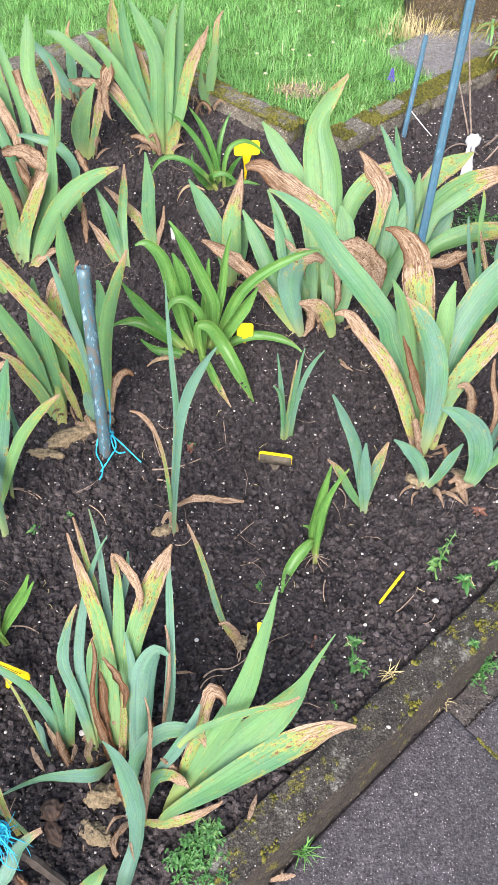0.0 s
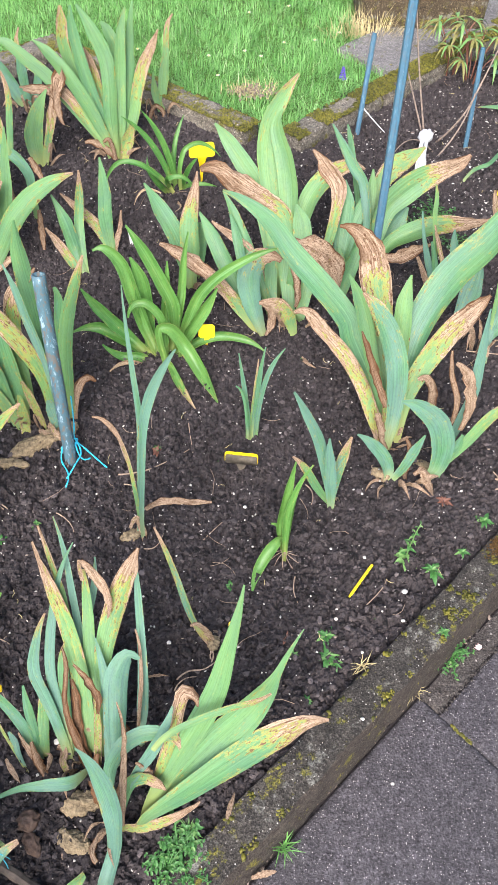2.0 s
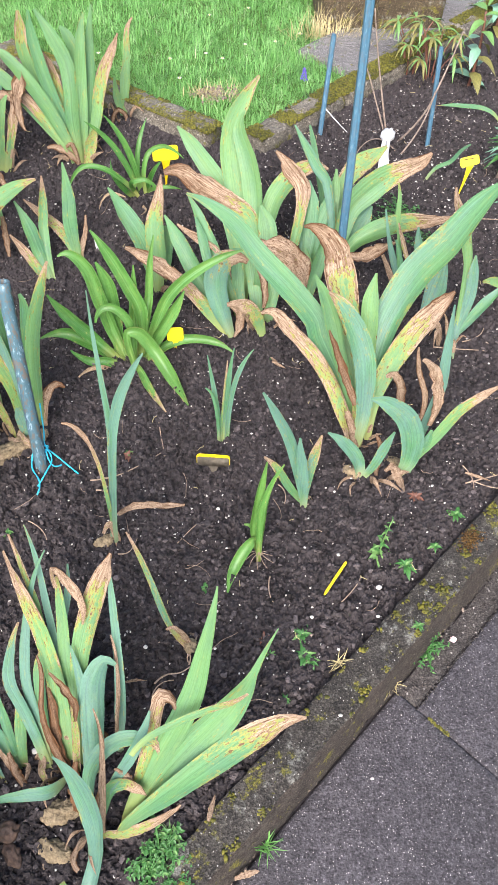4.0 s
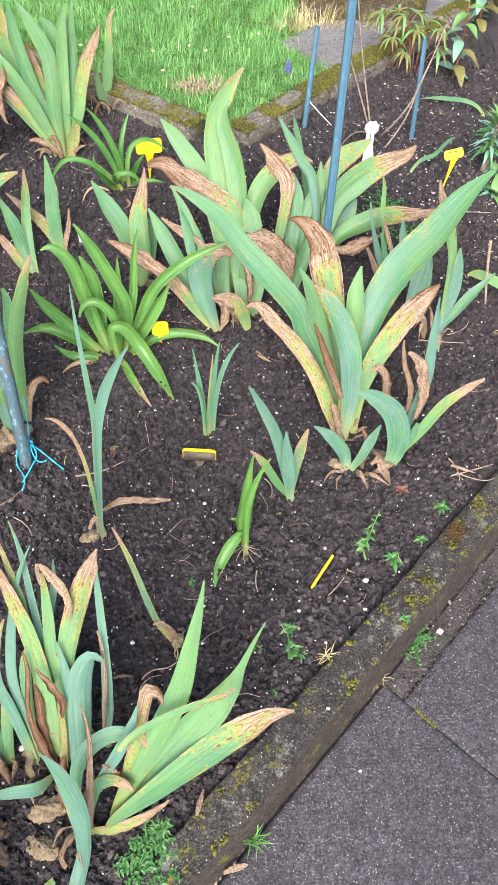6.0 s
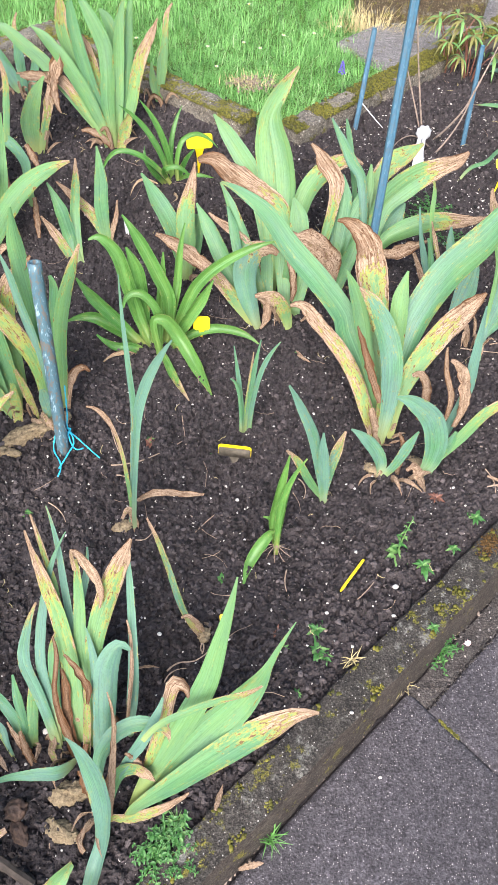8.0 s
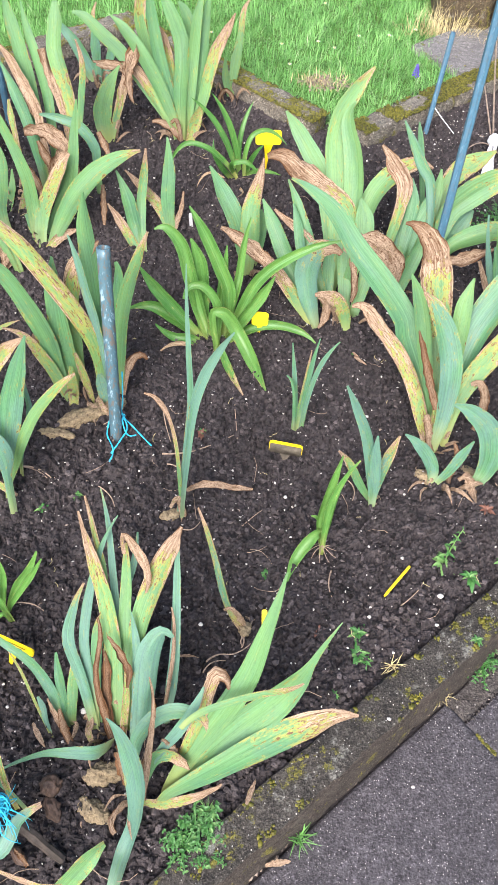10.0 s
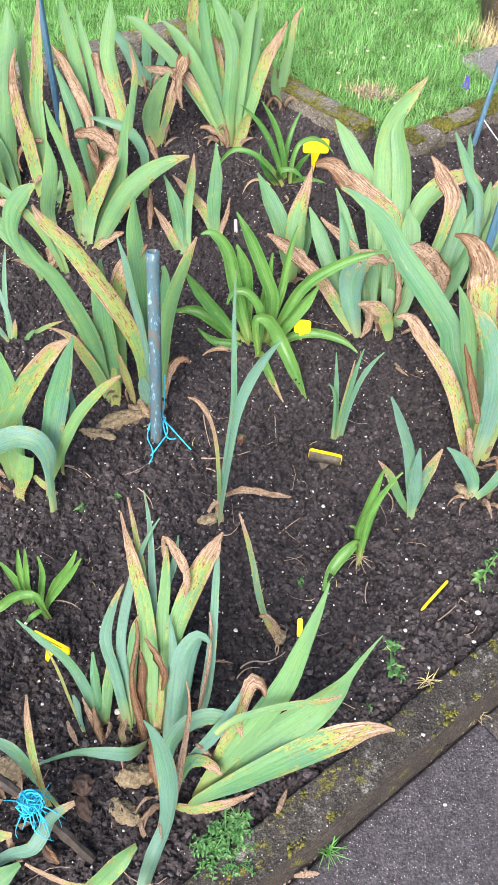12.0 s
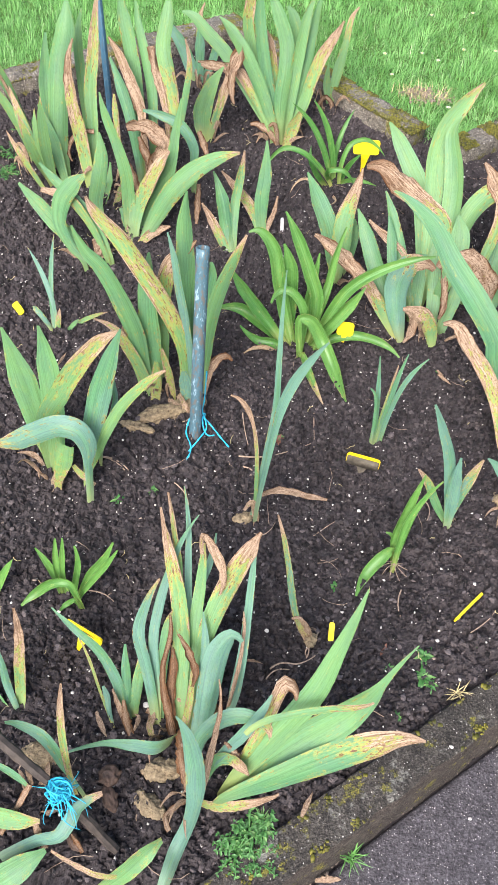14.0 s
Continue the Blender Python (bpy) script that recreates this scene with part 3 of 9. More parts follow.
# ---- flagstones and the mossy step at the lawn's end ----
def build_flags():
    f = tagged(new("flagstones"), "grey worn flagstones at the end of the lawn", "paving", kind="structure")
    o = np.array(LD)
    nn = np.array([-d2[1], d2[0]])

    def q(s, w):
        p = o + d2 * s + nn * w
        return (float(p[0]), float(p[1]))

    for k, (s0, s1, w0, w1) in enumerate(((0.43, 0.66, 0.004, 0.20), (0.665, 1.2, 0.004, 0.30), (1.205, 1.8, 0.004, 0.4), (0.90, 1.5, 0.305, 0.5))):
        slab_mesh("flagstone", [q(s0, w0), q(s1, w0), q(s1, w1), q(s0, w1)], LAWN_Z - 0.002, 0.06, FLAG, f, 40 + k)
    for k, (s, w, length, deep, high) in enumerate(((0.405, 2.215, 0.15, 0.30, 0.10), (0.558, 2.205, 0.20, 0.32, 0.11))):
        bm = bmesh.new()
        stone_block(bm, length, deep, high + 0.06, 0.007, 70 + k, (18, 12, 10), 0.02)
        ob = part("step_stone", bm, STEP)
        ob.matrix_basis = pose(s, w, LAWN_Z - 0.06, 0, 0, -3 + 4 * k)
        tagged(ob, "brown mossy step stone beside the flagstones", "stone", kind="structure")


build_flags()


# ---- blades ----
def clump(name, x, y, label, category):
    return thing(name, x, y, soil_z(x, y), label, category)


BLADE_COUNT = [0]
IRIS_WIDE = ((0, 0.62), (0.12, 0.70), (0.35, 0.93), (0.55, 1.0), (0.72, 0.88), (0.86, 0.58), (0.95, 0.25), (1, 0.03))
LILY_WIDE = ((0, 0.70), (0.2, 0.90), (0.45, 1.0), (0.7, 0.85), (0.88, 0.50), (1, 0.04))


def through_points(pts, s):
    """A smooth curve through the points, s from 0 to 1 along it."""
    P = np.array(pts, float)
    cum = np.concatenate([[0], np.cumsum(np.linalg.norm(np.diff(P, axis=0), axis=1))])
    cum = cum / cum[-1]
    tan = np.empty_like(P)
    for i in range(len(P)):
        a, b = max(i - 1, 0), min(i + 1, len(P) - 1)
        tan[i] = (P[b] - P[a]) / (cum[b] - cum[a])
    if len(P) > 2:
        tan[0] = 2 * (P[1] - P[0]) / cum[1] - tan[1]
        tan[-1] = 2 * (P[-1] - P[-2]) / (1 - cum[-2]) - tan[-2]
    i = min(int(np.searchsorted(cum, s, side="right")) - 1, len(P) - 2)
    h = cum[i + 1] - cum[i]
    u = (s - cum[i]) / h
    return ((2 * u**3 - 3 * u**2 + 1) * P[i] + (u**3 - 2 * u**2 + u) * h * tan[i] + (3 * u**2 - 2 * u**3) * P[i + 1] + (u**3 - u**2) * h * tan[i + 1])


def blade(plant, kind, width, tone, dry, *pts):
    """One leaf: a thin blade along a curve, slightly rolled across; it curls and crumples where it has dried."""
    BLADE_COUNT[0] += 1
    rng = random.Random(BLADE_COUNT[0] * 7919)
    rows = 30
    wide = LILY_WIDE if kind == "L" else IRIS_WIDE
    dead = dry > 0.85
    if dead:
        wide = ((0, 0.55), (0.2, 0.85), (0.5, 1.0), (0.72, 0.72), (0.9, 0.38), (1, 0.06))
    turn, twist = rng.uniform(-0.45, 0.45), rng.uniform(-0.5, 0.5) * (1.8 if dead else 1.0)
    roll = 0.75 if kind == "L" else rng.choice((-1, 1)) * (rng.uniform(0.35, 0.8) if dead else rng.uniform(0.1, 0.45))
    seed = rng.uniform(0, 99)
    origin = np.array(plant.location)
    face = np.array((math.sin(turn), -0.80 * math.cos(turn), 0.60))
    S = [k / (rows - 1) for k in range(rows)]
    C = np.array([through_points(pts, s) for s in S])
    T = np.gradient(C, axis=0)
    T /= np.linalg.norm(T, axis=1)[:, None]
    us = (-1, -0.6, 0, 0.6, 1)
    verts, uvs, dryness, tones = [], [], [], []
    for k, s in enumerate(S):
        across = np.cross(T[k], face)
        across /= max(np.linalg.norm(across), 1e-6)
        up = np.cross(across, T[k])
        a = twist * (s - 0.4) * (1.6 if dry > 0.3 else 0.7)
        across, up = across * math.cos(a) + up * math.sin(a), up * math.cos(a) - across * math.sin(a)
        if dead:
            d = dry
        elif dry < 0.02:
            d = 0.0
        else:
            reach = min(1.0, 1.3 * dry)
            d = 0.45 * dry + 0.62 * max(0.0, (s - 1 + reach) / reach) ** 1.3
        crumple = min(1.0, max(0.0, d - 0.4))
        w = width / 2 * np.interp(s, [q[0] for q in wide], [q[1] for q in wide]) * (1 - 0.18 * crumple)
        thick = (0.0010 if kind == "I" else 0.0006) * (1 - 0.6 * s) * (0.4 if dead else 1.0)
        curl = roll * (1 + 0.7 * crumple)
        for sg in (1, -1):
            for u in us:
                q = Vector((u * 0.9 + seed, s * 4, 0))
                ruffle = noise.noise(q) * 0.12 + (noise.noise(q * 2.3) * 0.5 + noise.noise(q * 5.1) * 0.3) * crumple
                edge = 1 + (0.03 + 0.16 * crumple) * noise.noise(Vector((s * 5, u * 3, seed)))
                th = curl * u
                p = C[k] + across * (w * edge * math.sin(th) / curl) + up * (w * ((1 - math.cos(th)) / curl - 0.3 * curl + ruffle) + sg * thick * (1 - abs(u)) * 0.5)
                verts.append(p - origin)
                uvs.append((0.5 + 0.5 * u, s))
                dryness.append(min(1.0, d * (1 + 0.3 * abs(u)) if d > 0 else 0))
                tones.append(tone)
    faces = []
    for k in range(rows - 1):
        for j in range(4):
            r0, r1 = k * 10 + j, (k + 1) * 10 + j
            faces += [(r0, r0 + 1, r1 + 1, r1), (r0 + 6, r0 + 5, r1 + 5, r1 + 6)]
    ob = mesh_object("leaf", verts, faces, LILY if kind == "L" else IRIS, plant, "withered brown leaf" if dead else "")
    me = ob.data
    lay = me.uv_layers.new(name="blade")
    lay.data.foreach_set("uv", [c for lp in me.loops for c in uvs[lp.vertex_index]])
    for name, values in (("dry", dryness), ("tone", tones)):
        me.attributes.new(name, "FLOAT", "POINT").data.foreach_set("value", values)
    return ob


VIEWED = np.array((0.0, -0.80, 0.60))


def leaf(plant, tone, *stations, kind="I"):
    """One leaf from its foot to its tip: (x, y, z, width, dryness) at each station. Where it has dried it curls, shrinks and crumples."""
    BLADE_COUNT[0] += 1
    rng = random.Random(BLADE_COUNT[0] * 104729)
    P = np.array(stations, float)
    run = np.concatenate([[0], np.cumsum(np.linalg.norm(np.diff(P[:, :3], axis=0), axis=1))])
    rows = int(min(44, max(14, run[-1] / 0.007)))
    run = run / run[-1]
    withered = float(np.mean(P[:, 4])) > 0.85
    if not withered and kind == "I":
        P[1:, 4] += rng.choice((0.0, 0.02, 0.05, 0.10))
    S = np.linspace(0, 1, rows)
    C = np.array([through_points(P[:, :3], q) for q in S])
    W, D = np.interp(S, run, P[:, 3]), np.interp(S, run, P[:, 4])
    W = np.convolve(np.concatenate([[W[0]], W, [W[-1]]]), (0.2, 0.6, 0.2), "valid")
    T = np.gradient(C, axis=0)
    T /= np.linalg.norm(T, axis=1)[:, None] + 1e-9
    turn, twist, seed = rng.uniform(-0.3, 0.3), rng.uniform(-0.35, 0.35), rng.uniform(0, 99)
    fold = 0.75 if kind == "L" else rng.choice((-1, 1)) * rng.uniform(0.25, 0.6)
    lift = -0.6 if kind == "L" else rng.choice((-1, 1)) * rng.uniform(0.08, 0.26)
    face = VIEWED + np.array((turn, 0, 0))
    origin = np.array(plant.location)
    us = (-1, -0.72, -0.36, 0, 0.36, 0.72, 1)
    verts, uvs, dryness = [], [], []
    for k, q in enumerate(S):
        across = np.cross(T[k], face)
        across /= max(np.linalg.norm(across), 1e-6)
        up = np.cross(across, T[k])
        a = twist * (q - 0.4)
        across, up = across * math.cos(a) + up * math.sin(a), up * math.cos(a) - across * math.sin(a)
        d = D[k]
        crumple = min(1.0, max(0.0, (d - 0.55) * 1.6))
        w = W[k] / 2 * 0.96
        thick = 0.0011 * (1 - 0.6 * q) * (1 - 0.6 * crumple)
        curl = fold * (1 + 0.35 * crumple)
        for sg in (1, -1):
            for u in us:
                n1 = Vector((u * 1.1 + seed, q * 3.5, 0))
                wave = noise.noise(n1) * 0.14 + crumple * (noise.noise(n1 * 2.4) * 0.75 + noise.noise(n1 * 6.0) * 0.55)
                ribs = 0.022 * (1 if us.index(u) % 2 else -1)
                edge = 1 + (0.035 + 0.40 * crumple) * noise.noise(Vector((q * 9, u * 2, seed))) + 0.22 * crumple * noise.noise(Vector((q * 31, u * 2, seed)))
                th = curl * u
                crease = lift * (1 - abs(u)) * (1 - q)
                p = C[k] + across * (w * edge * math.sin(th) / curl) + up * (w * ((1 - math.cos(th)) / curl - 0.3 * curl + wave + crease + ribs) + sg * thick * (1 - abs(u)) * 0.5)
                verts.append(p - origin)
                uvs.append((0.5 + 0.5 * u, q))
                dryness.append(min(1.6, d * (1 + 0.25 * abs(u) ** 3)))
    faces = []
    for k in range(rows - 1):
        for j in range(6):
            r0, r1 = k * 14 + j, (k + 1) * 14 + j
            faces += [(r0, r0 + 1, r1 + 1, r1), (r0 + 8, r0 + 7, r1 + 7, r1 + 8)]
    ob = mesh_object("leaf", verts, faces, LILY if kind == "L" else IRIS, plant, "withered brown leaf" if withered else "")
    me = ob.data
    lay = me.uv_layers.new(name="blade")
    lay.data.foreach_set("uv", [c for lp in me.loops for c in uvs[lp.vertex_index]])
    me.attributes.new("dry", "FLOAT", "POINT").data.foreach_set("value", dryness)
    me.attributes.new("tone", "FLOAT", "POINT").data.foreach_set("value", [tone] * len(verts))
    return ob


def husks(plant, many, spread, seed):
    """Dry papery sheaths left at the foot of an iris."""
    rng = random.Random(seed)
    x, y, z = plant.location
    for _ in range(many):
        a, r = rng.uniform(0, math.tau), rng.uniform(0.3, 1) * spread
        p = (x + r * math.cos(a), y + r * 0.7 * math.sin(a), z - 0.002)
        out, up = rng.uniform(0.015, 0.05), rng.uniform(0.008, 0.05)
        m = (p[0] + out * 0.5 * math.cos(a), p[1] + out * 0.5 * math.sin(a), z + up)
        e = (p[0] + out * math.cos(a + 0.4), p[1] + out * math.sin(a + 0.4), z + up * rng.uniform(0.1, 1.2) + 0.006)
        blade(plant, "I", rng.uniform(0.006, 0.015), rng.choice((0.5, 1.0)), rng.choice((0.95, 1.1, 1.3)), p, m, e)


# ---- irises and daylilies, one blade a line: width, tone, dryness, then base, bends and tip ----

plant = clump("iris_clump", -0.223, 1.644, "tall bearded iris clump with pale grey-green sword leaves and browned tips", "iris")
leaf(plant, 0.50, (-0.238, 1.645, 0.026, 0.0158, 0.00), (-0.243, 1.648, 0.048, 0.0185, 0.00), (-0.288, 1.665, 0.108, 0.0259, 0.00), (-0.326, 1.678, 0.155, 0.0280, 0.00), (-0.368, 1.692, 0.204, 0.0313, 0.00), (-0.406, 1.700, 0.235, 0.0297, 0.00), (-0.442, 1.709, 0.265, 0.0220, 0.00), (-0.469, 1.711, 0.272, 0.0037, 0.00))
leaf(plant, 0.55, (-0.228, 1.634, 0.025, 0.0158, 0.00), (-0.229, 1.636, 0.038, 0.0185, 0.00), (-0.255, 1.649, 0.096, 0.0285, 0.00), (-0.283, 1.663, 0.154, 0.0343, 0.00), (-0.319, 1.676, 0.213, 0.0347, 0.00), (-0.355, 1.687, 0.257, 0.0268, 0.00), (-0.382, 1.692, 0.279, 0.0036, 0.00))
leaf(plant, 0.75, (-0.260, 1.666, 0.026, 0.0157, 0.00), (-0.266, 1.673, 0.069, 0.0185, 0.00), (-0.313, 1.710, 0.218, 0.0250, 0.00), (-0.324, 1.720, 0.263, 0.0271, 0.25), (-0.322, 1.730, 0.301, 0.0267, 0.62), (-0.322, 1.737, 0.331, 0.0060, 0.60))
leaf(plant, 0.30, (-0.232, 1.644, 0.025, 0.0147, 0.00), (-0.233, 1.646, 0.039, 0.0173, 0.00), (-0.254, 1.664, 0.120, 0.0258, 0.00), (-0.272, 1.677, 0.177, 0.0303, 0.00), (-0.287, 1.691, 0.238, 0.0296, 0.00), (-0.296, 1.704, 0.294, 0.0241, 0.00), (-0.296, 1.714, 0.341, 0.0047, 0.00))
leaf(plant, 0.45, (-0.226, 1.635, 0.025, 0.0169, 0.00), (-0.227, 1.638, 0.043, 0.0198, 0.00), (-0.233, 1.664, 0.126, 0.0334, 0.00), (-0.230, 1.682, 0.183, 0.0366, 0.00), (-0.233, 1.699, 0.235, 0.0371, 0.00), (-0.256, 1.715, 0.286, 0.0316, 0.00), (-0.286, 1.731, 0.336, 0.0048, 0.00))
leaf(plant, 0.50, (-0.219, 1.690, 0.026, 0.0180, 0.00), (-0.218, 1.701, 0.090, 0.0212, 0.00), (-0.217, 1.746, 0.239, 0.0251, 0.00), (-0.230, 1.756, 0.273, 0.0248, 0.00), (-0.244, 1.761, 0.288, 0.0049, 0.00))
leaf(plant, 0.65, (-0.217, 1.644, 0.025, 0.0169, 0.00), (-0.217, 1.646, 0.038, 0.0199, 0.00), (-0.209, 1.677, 0.159, 0.0305, 0.00), (-0.203, 1.694, 0.223, 0.0273, 0.00), (-0.195, 1.711, 0.290, 0.0218, 0.00), (-0.183, 1.722, 0.333, 0.0048, 0.20))
leaf(plant, 0.45, (-0.213, 1.655, 0.033, 0.0174, 0.00), (-0.191, 1.691, 0.152, 0.0257, 0.00), (-0.184, 1.710, 0.216, 0.0251, 0.00), (-0.177, 1.731, 0.286, 0.0171, 0.00), (-0.168, 1.747, 0.338, 0.0036, 0.00))
leaf(plant, 0.85, (-0.208, 1.645, 0.025, 0.0158, 0.00), (-0.206, 1.646, 0.039, 0.0186, 0.00), (-0.181, 1.671, 0.124, 0.0284, 0.00), (-0.169, 1.686, 0.176, 0.0317, 0.25), (-0.153, 1.699, 0.222, 0.0324, 0.50), (-0.131, 1.710, 0.262, 0.0221, 0.75), (-0.116, 1.719, 0.291, 0.0049, 1.10))
leaf(plant, 1.00, (-0.241, 1.663, 0.026, 0.0133, 0.20), (-0.247, 1.677, 0.103, 0.0157, 0.20), (-0.261, 1.706, 0.190, 0.0203, 0.50), (-0.271, 1.717, 0.226, 0.0175, 0.95), (-0.282, 1.725, 0.249, 0.0037, 1.20))
leaf(plant, 0.90, (-0.238, 1.630, 0.025, 0.0133, 0.00), (-0.249, 1.638, 0.069, 0.0157, 0.00), (-0.286, 1.656, 0.118, 0.0193, 0.20), (-0.315, 1.669, 0.154, 0.0254, 0.65), (-0.339, 1.677, 0.175, 0.0252, 1.10), (-0.400, 1.679, 0.181, 0.0176, 1.10), (-0.429, 1.680, 0.183, 0.0050, 1.20))
leaf(plant, 1.00, (-0.210, 1.624, 0.033, 0.0185, 0.50), (-0.196, 1.638, 0.081, 0.0325, 0.35), (-0.182, 1.647, 0.115, 0.0103, 0.50))
leaf(plant, 0.60, (-0.229, 1.626, 0.025, 0.0112, 1.30), (-0.233, 1.629, 0.045, 0.0132, 1.30), (-0.267, 1.638, 0.073, 0.0183, 1.20), (-0.296, 1.638, 0.075, 0.0065, 1.30))
leaf(plant, 0.60, (-0.227, 1.624, 0.025, 0.0112, 1.30), (-0.228, 1.626, 0.041, 0.0132, 1.30), (-0.239, 1.637, 0.083, 0.0117, 1.30), (-0.252, 1.636, 0.077, 0.0078, 1.40))
husks(plant, 6, 0.028, 17)

plant = clump("iris_clump", -0.130, 1.773, "narrow iris shoot with a withered tip and curled dead leaf", "iris")
leaf(plant, 0.70, (-0.128, 1.780, 0.026, 0.0140, 0.00), (-0.126, 1.788, 0.072, 0.0165, 0.00), (-0.117, 1.813, 0.141, 0.0269, 0.00), (-0.109, 1.832, 0.192, 0.0159, 0.25), (-0.104, 1.851, 0.241, 0.0130, 0.65), (-0.090, 1.859, 0.264, 0.0039, 1.00))
leaf(plant, 0.70, (-0.123, 1.778, 0.026, 0.0117, 0.00), (-0.128, 1.785, 0.071, 0.0137, 0.00), (-0.139, 1.798, 0.109, 0.0217, 0.00), (-0.141, 1.811, 0.152, 0.0040, 0.00))
leaf(plant, 0.60, (-0.150, 1.757, 0.047, 0.0055, 1.40), (-0.152, 1.762, 0.069, 0.0095, 1.30), (-0.138, 1.768, 0.093, 0.0108, 1.30), (-0.120, 1.765, 0.079, 0.0109, 1.30), (-0.128, 1.757, 0.048, 0.0055, 1.40))
husks(plant, 6, 0.028, 20)

plant = clump("iris_clump", -0.455, 1.844, "low dark green iris fan at the rear of the bed", "iris")
leaf(plant, 0.10, (-0.462, 1.845, 0.037, 0.0199, 0.00), (-0.480, 1.854, 0.070, 0.0365, 0.00), (-0.513, 1.869, 0.129, 0.0303, 0.00), (-0.542, 1.878, 0.161, 0.0190, 0.00), (-0.552, 1.882, 0.177, 0.0041, 0.00))
leaf(plant, 0.15, (-0.461, 1.845, 0.026, 0.0168, 0.00), (-0.461, 1.847, 0.046, 0.0198, 0.00), (-0.464, 1.868, 0.131, 0.0275, 0.00), (-0.468, 1.877, 0.166, 0.0041, 0.00))
leaf(plant, 0.15, (-0.452, 1.845, 0.026, 0.0168, 0.00), (-0.449, 1.849, 0.050, 0.0198, 0.00), (-0.424, 1.866, 0.122, 0.0276, 0.00), (-0.440, 1.872, 0.146, 0.0055, 0.00))
leaf(plant, 0.80, (-0.463, 1.845, 0.026, 0.0120, 0.00), (-0.464, 1.848, 0.046, 0.0141, 0.00), (-0.466, 1.866, 0.114, 0.0166, 0.00), (-0.467, 1.885, 0.185, 0.0162, 0.50), (-0.456, 1.894, 0.217, 0.0040, 1.00))
husks(plant, 6, 0.028, 24)

plant = clump("iris_clump", -0.403, 1.603, "iris shoot with one fresh leaf and a hanging brown one", "iris")
leaf(plant, 0.65, (-0.394, 1.604, 0.034, 0.0212, 0.00), (-0.405, 1.615, 0.066, 0.0380, 0.00), (-0.406, 1.628, 0.101, 0.0453, 0.00), (-0.390, 1.644, 0.149, 0.0331, 0.00), (-0.365, 1.658, 0.189, 0.0038, 0.00))
leaf(plant, 0.40, (-0.389, 1.605, 0.024, 0.0135, 0.00), (-0.388, 1.607, 0.040, 0.0158, 0.00), (-0.369, 1.634, 0.108, 0.0220, 0.45), (-0.349, 1.660, 0.172, 0.0316, 1.00), (-0.335, 1.676, 0.212, 0.0300, 1.15), (-0.328, 1.689, 0.244, 0.0049, 1.20))
leaf(plant, 0.50, (-0.342, 1.651, 0.189, 0.0200, 1.20), (-0.344, 1.637, 0.157, 0.0202, 1.20), (-0.333, 1.624, 0.125, 0.0038, 1.30))
leaf(plant, 0.50, (-0.353, 1.659, 0.171, 0.0101, 1.20), (-0.370, 1.665, 0.185, 0.0202, 1.10), (-0.398, 1.665, 0.185, 0.0214, 1.10), (-0.418, 1.665, 0.186, 0.0076, 1.10))
husks(plant, 6, 0.028, 28)

plant = clump("iris_clump", -0.563, 1.407, "crowded tall iris clump with torn, yellowed and brown-tipped leaves", "iris")
leaf(plant, 0.50, (-0.672, 1.409, 0.014, 0.0254, 0.00), (-0.673, 1.411, 0.032, 0.0299, 0.00), (-0.684, 1.437, 0.102, 0.0450, 0.00), (-0.684, 1.462, 0.167, 0.0488, 0.00), (-0.679, 1.487, 0.236, 0.0476, 0.00), (-0.664, 1.512, 0.302, 0.0442, 0.00), (-0.661, 1.531, 0.352, 0.0044, 0.00))
leaf(plant, 1.00, (-0.606, 1.385, 0.015, 0.0199, 0.00), (-0.615, 1.401, 0.063, 0.0281, 0.10), (-0.630, 1.423, 0.131, 0.0322, 0.42), (-0.646, 1.444, 0.194, 0.0268, 0.55), (-0.650, 1.464, 0.256, 0.0171, 0.95), (-0.639, 1.478, 0.298, 0.0045, 1.20))
leaf(plant, 0.70, (-0.607, 1.413, 0.015, 0.0168, 0.00), (-0.607, 1.419, 0.052, 0.0198, 0.00), (-0.609, 1.451, 0.136, 0.0264, 0.00), (-0.614, 1.474, 0.195, 0.0294, 0.10), (-0.608, 1.497, 0.257, 0.0265, 0.40), (-0.605, 1.518, 0.310, 0.0192, 0.65), (-0.598, 1.541, 0.370, 0.0044, 0.80))
leaf(plant, 0.50, (-0.501, 1.455, 0.018, 0.0188, 0.00), (-0.506, 1.470, 0.100, 0.0221, 0.00), (-0.521, 1.502, 0.214, 0.0294, 0.00), (-0.533, 1.518, 0.272, 0.0310, 0.00), (-0.547, 1.534, 0.326, 0.0281, 0.00), (-0.557, 1.548, 0.375, 0.0044, 0.00))
leaf(plant, 0.50, (-0.479, 1.449, 0.017, 0.0188, 0.00), (-0.481, 1.463, 0.094, 0.0221, 0.00), (-0.488, 1.498, 0.196, 0.0272, 0.00), (-0.499, 1.515, 0.247, 0.0267, 0.00), (-0.518, 1.536, 0.306, 0.0216, 0.00), (-0.526, 1.553, 0.356, 0.0033, 0.00))
leaf(plant, 0.90, (-0.484, 1.427, 0.017, 0.0142, 0.90), (-0.497, 1.450, 0.139, 0.0167, 0.90), (-0.506, 1.465, 0.179, 0.0271, 0.95), (-0.526, 1.481, 0.224, 0.0267, 0.85), (-0.549, 1.496, 0.264, 0.0206, 0.90), (-0.574, 1.508, 0.296, 0.0045, 1.20))
leaf(plant, 0.15, (-0.500, 1.418, 0.015, 0.0166, 0.00), (-0.508, 1.431, 0.084, 0.0195, 0.00), (-0.528, 1.459, 0.161, 0.0261, 0.00), (-0.546, 1.476, 0.207, 0.0257, 0.00), (-0.571, 1.496, 0.261, 0.0046, 0.00))
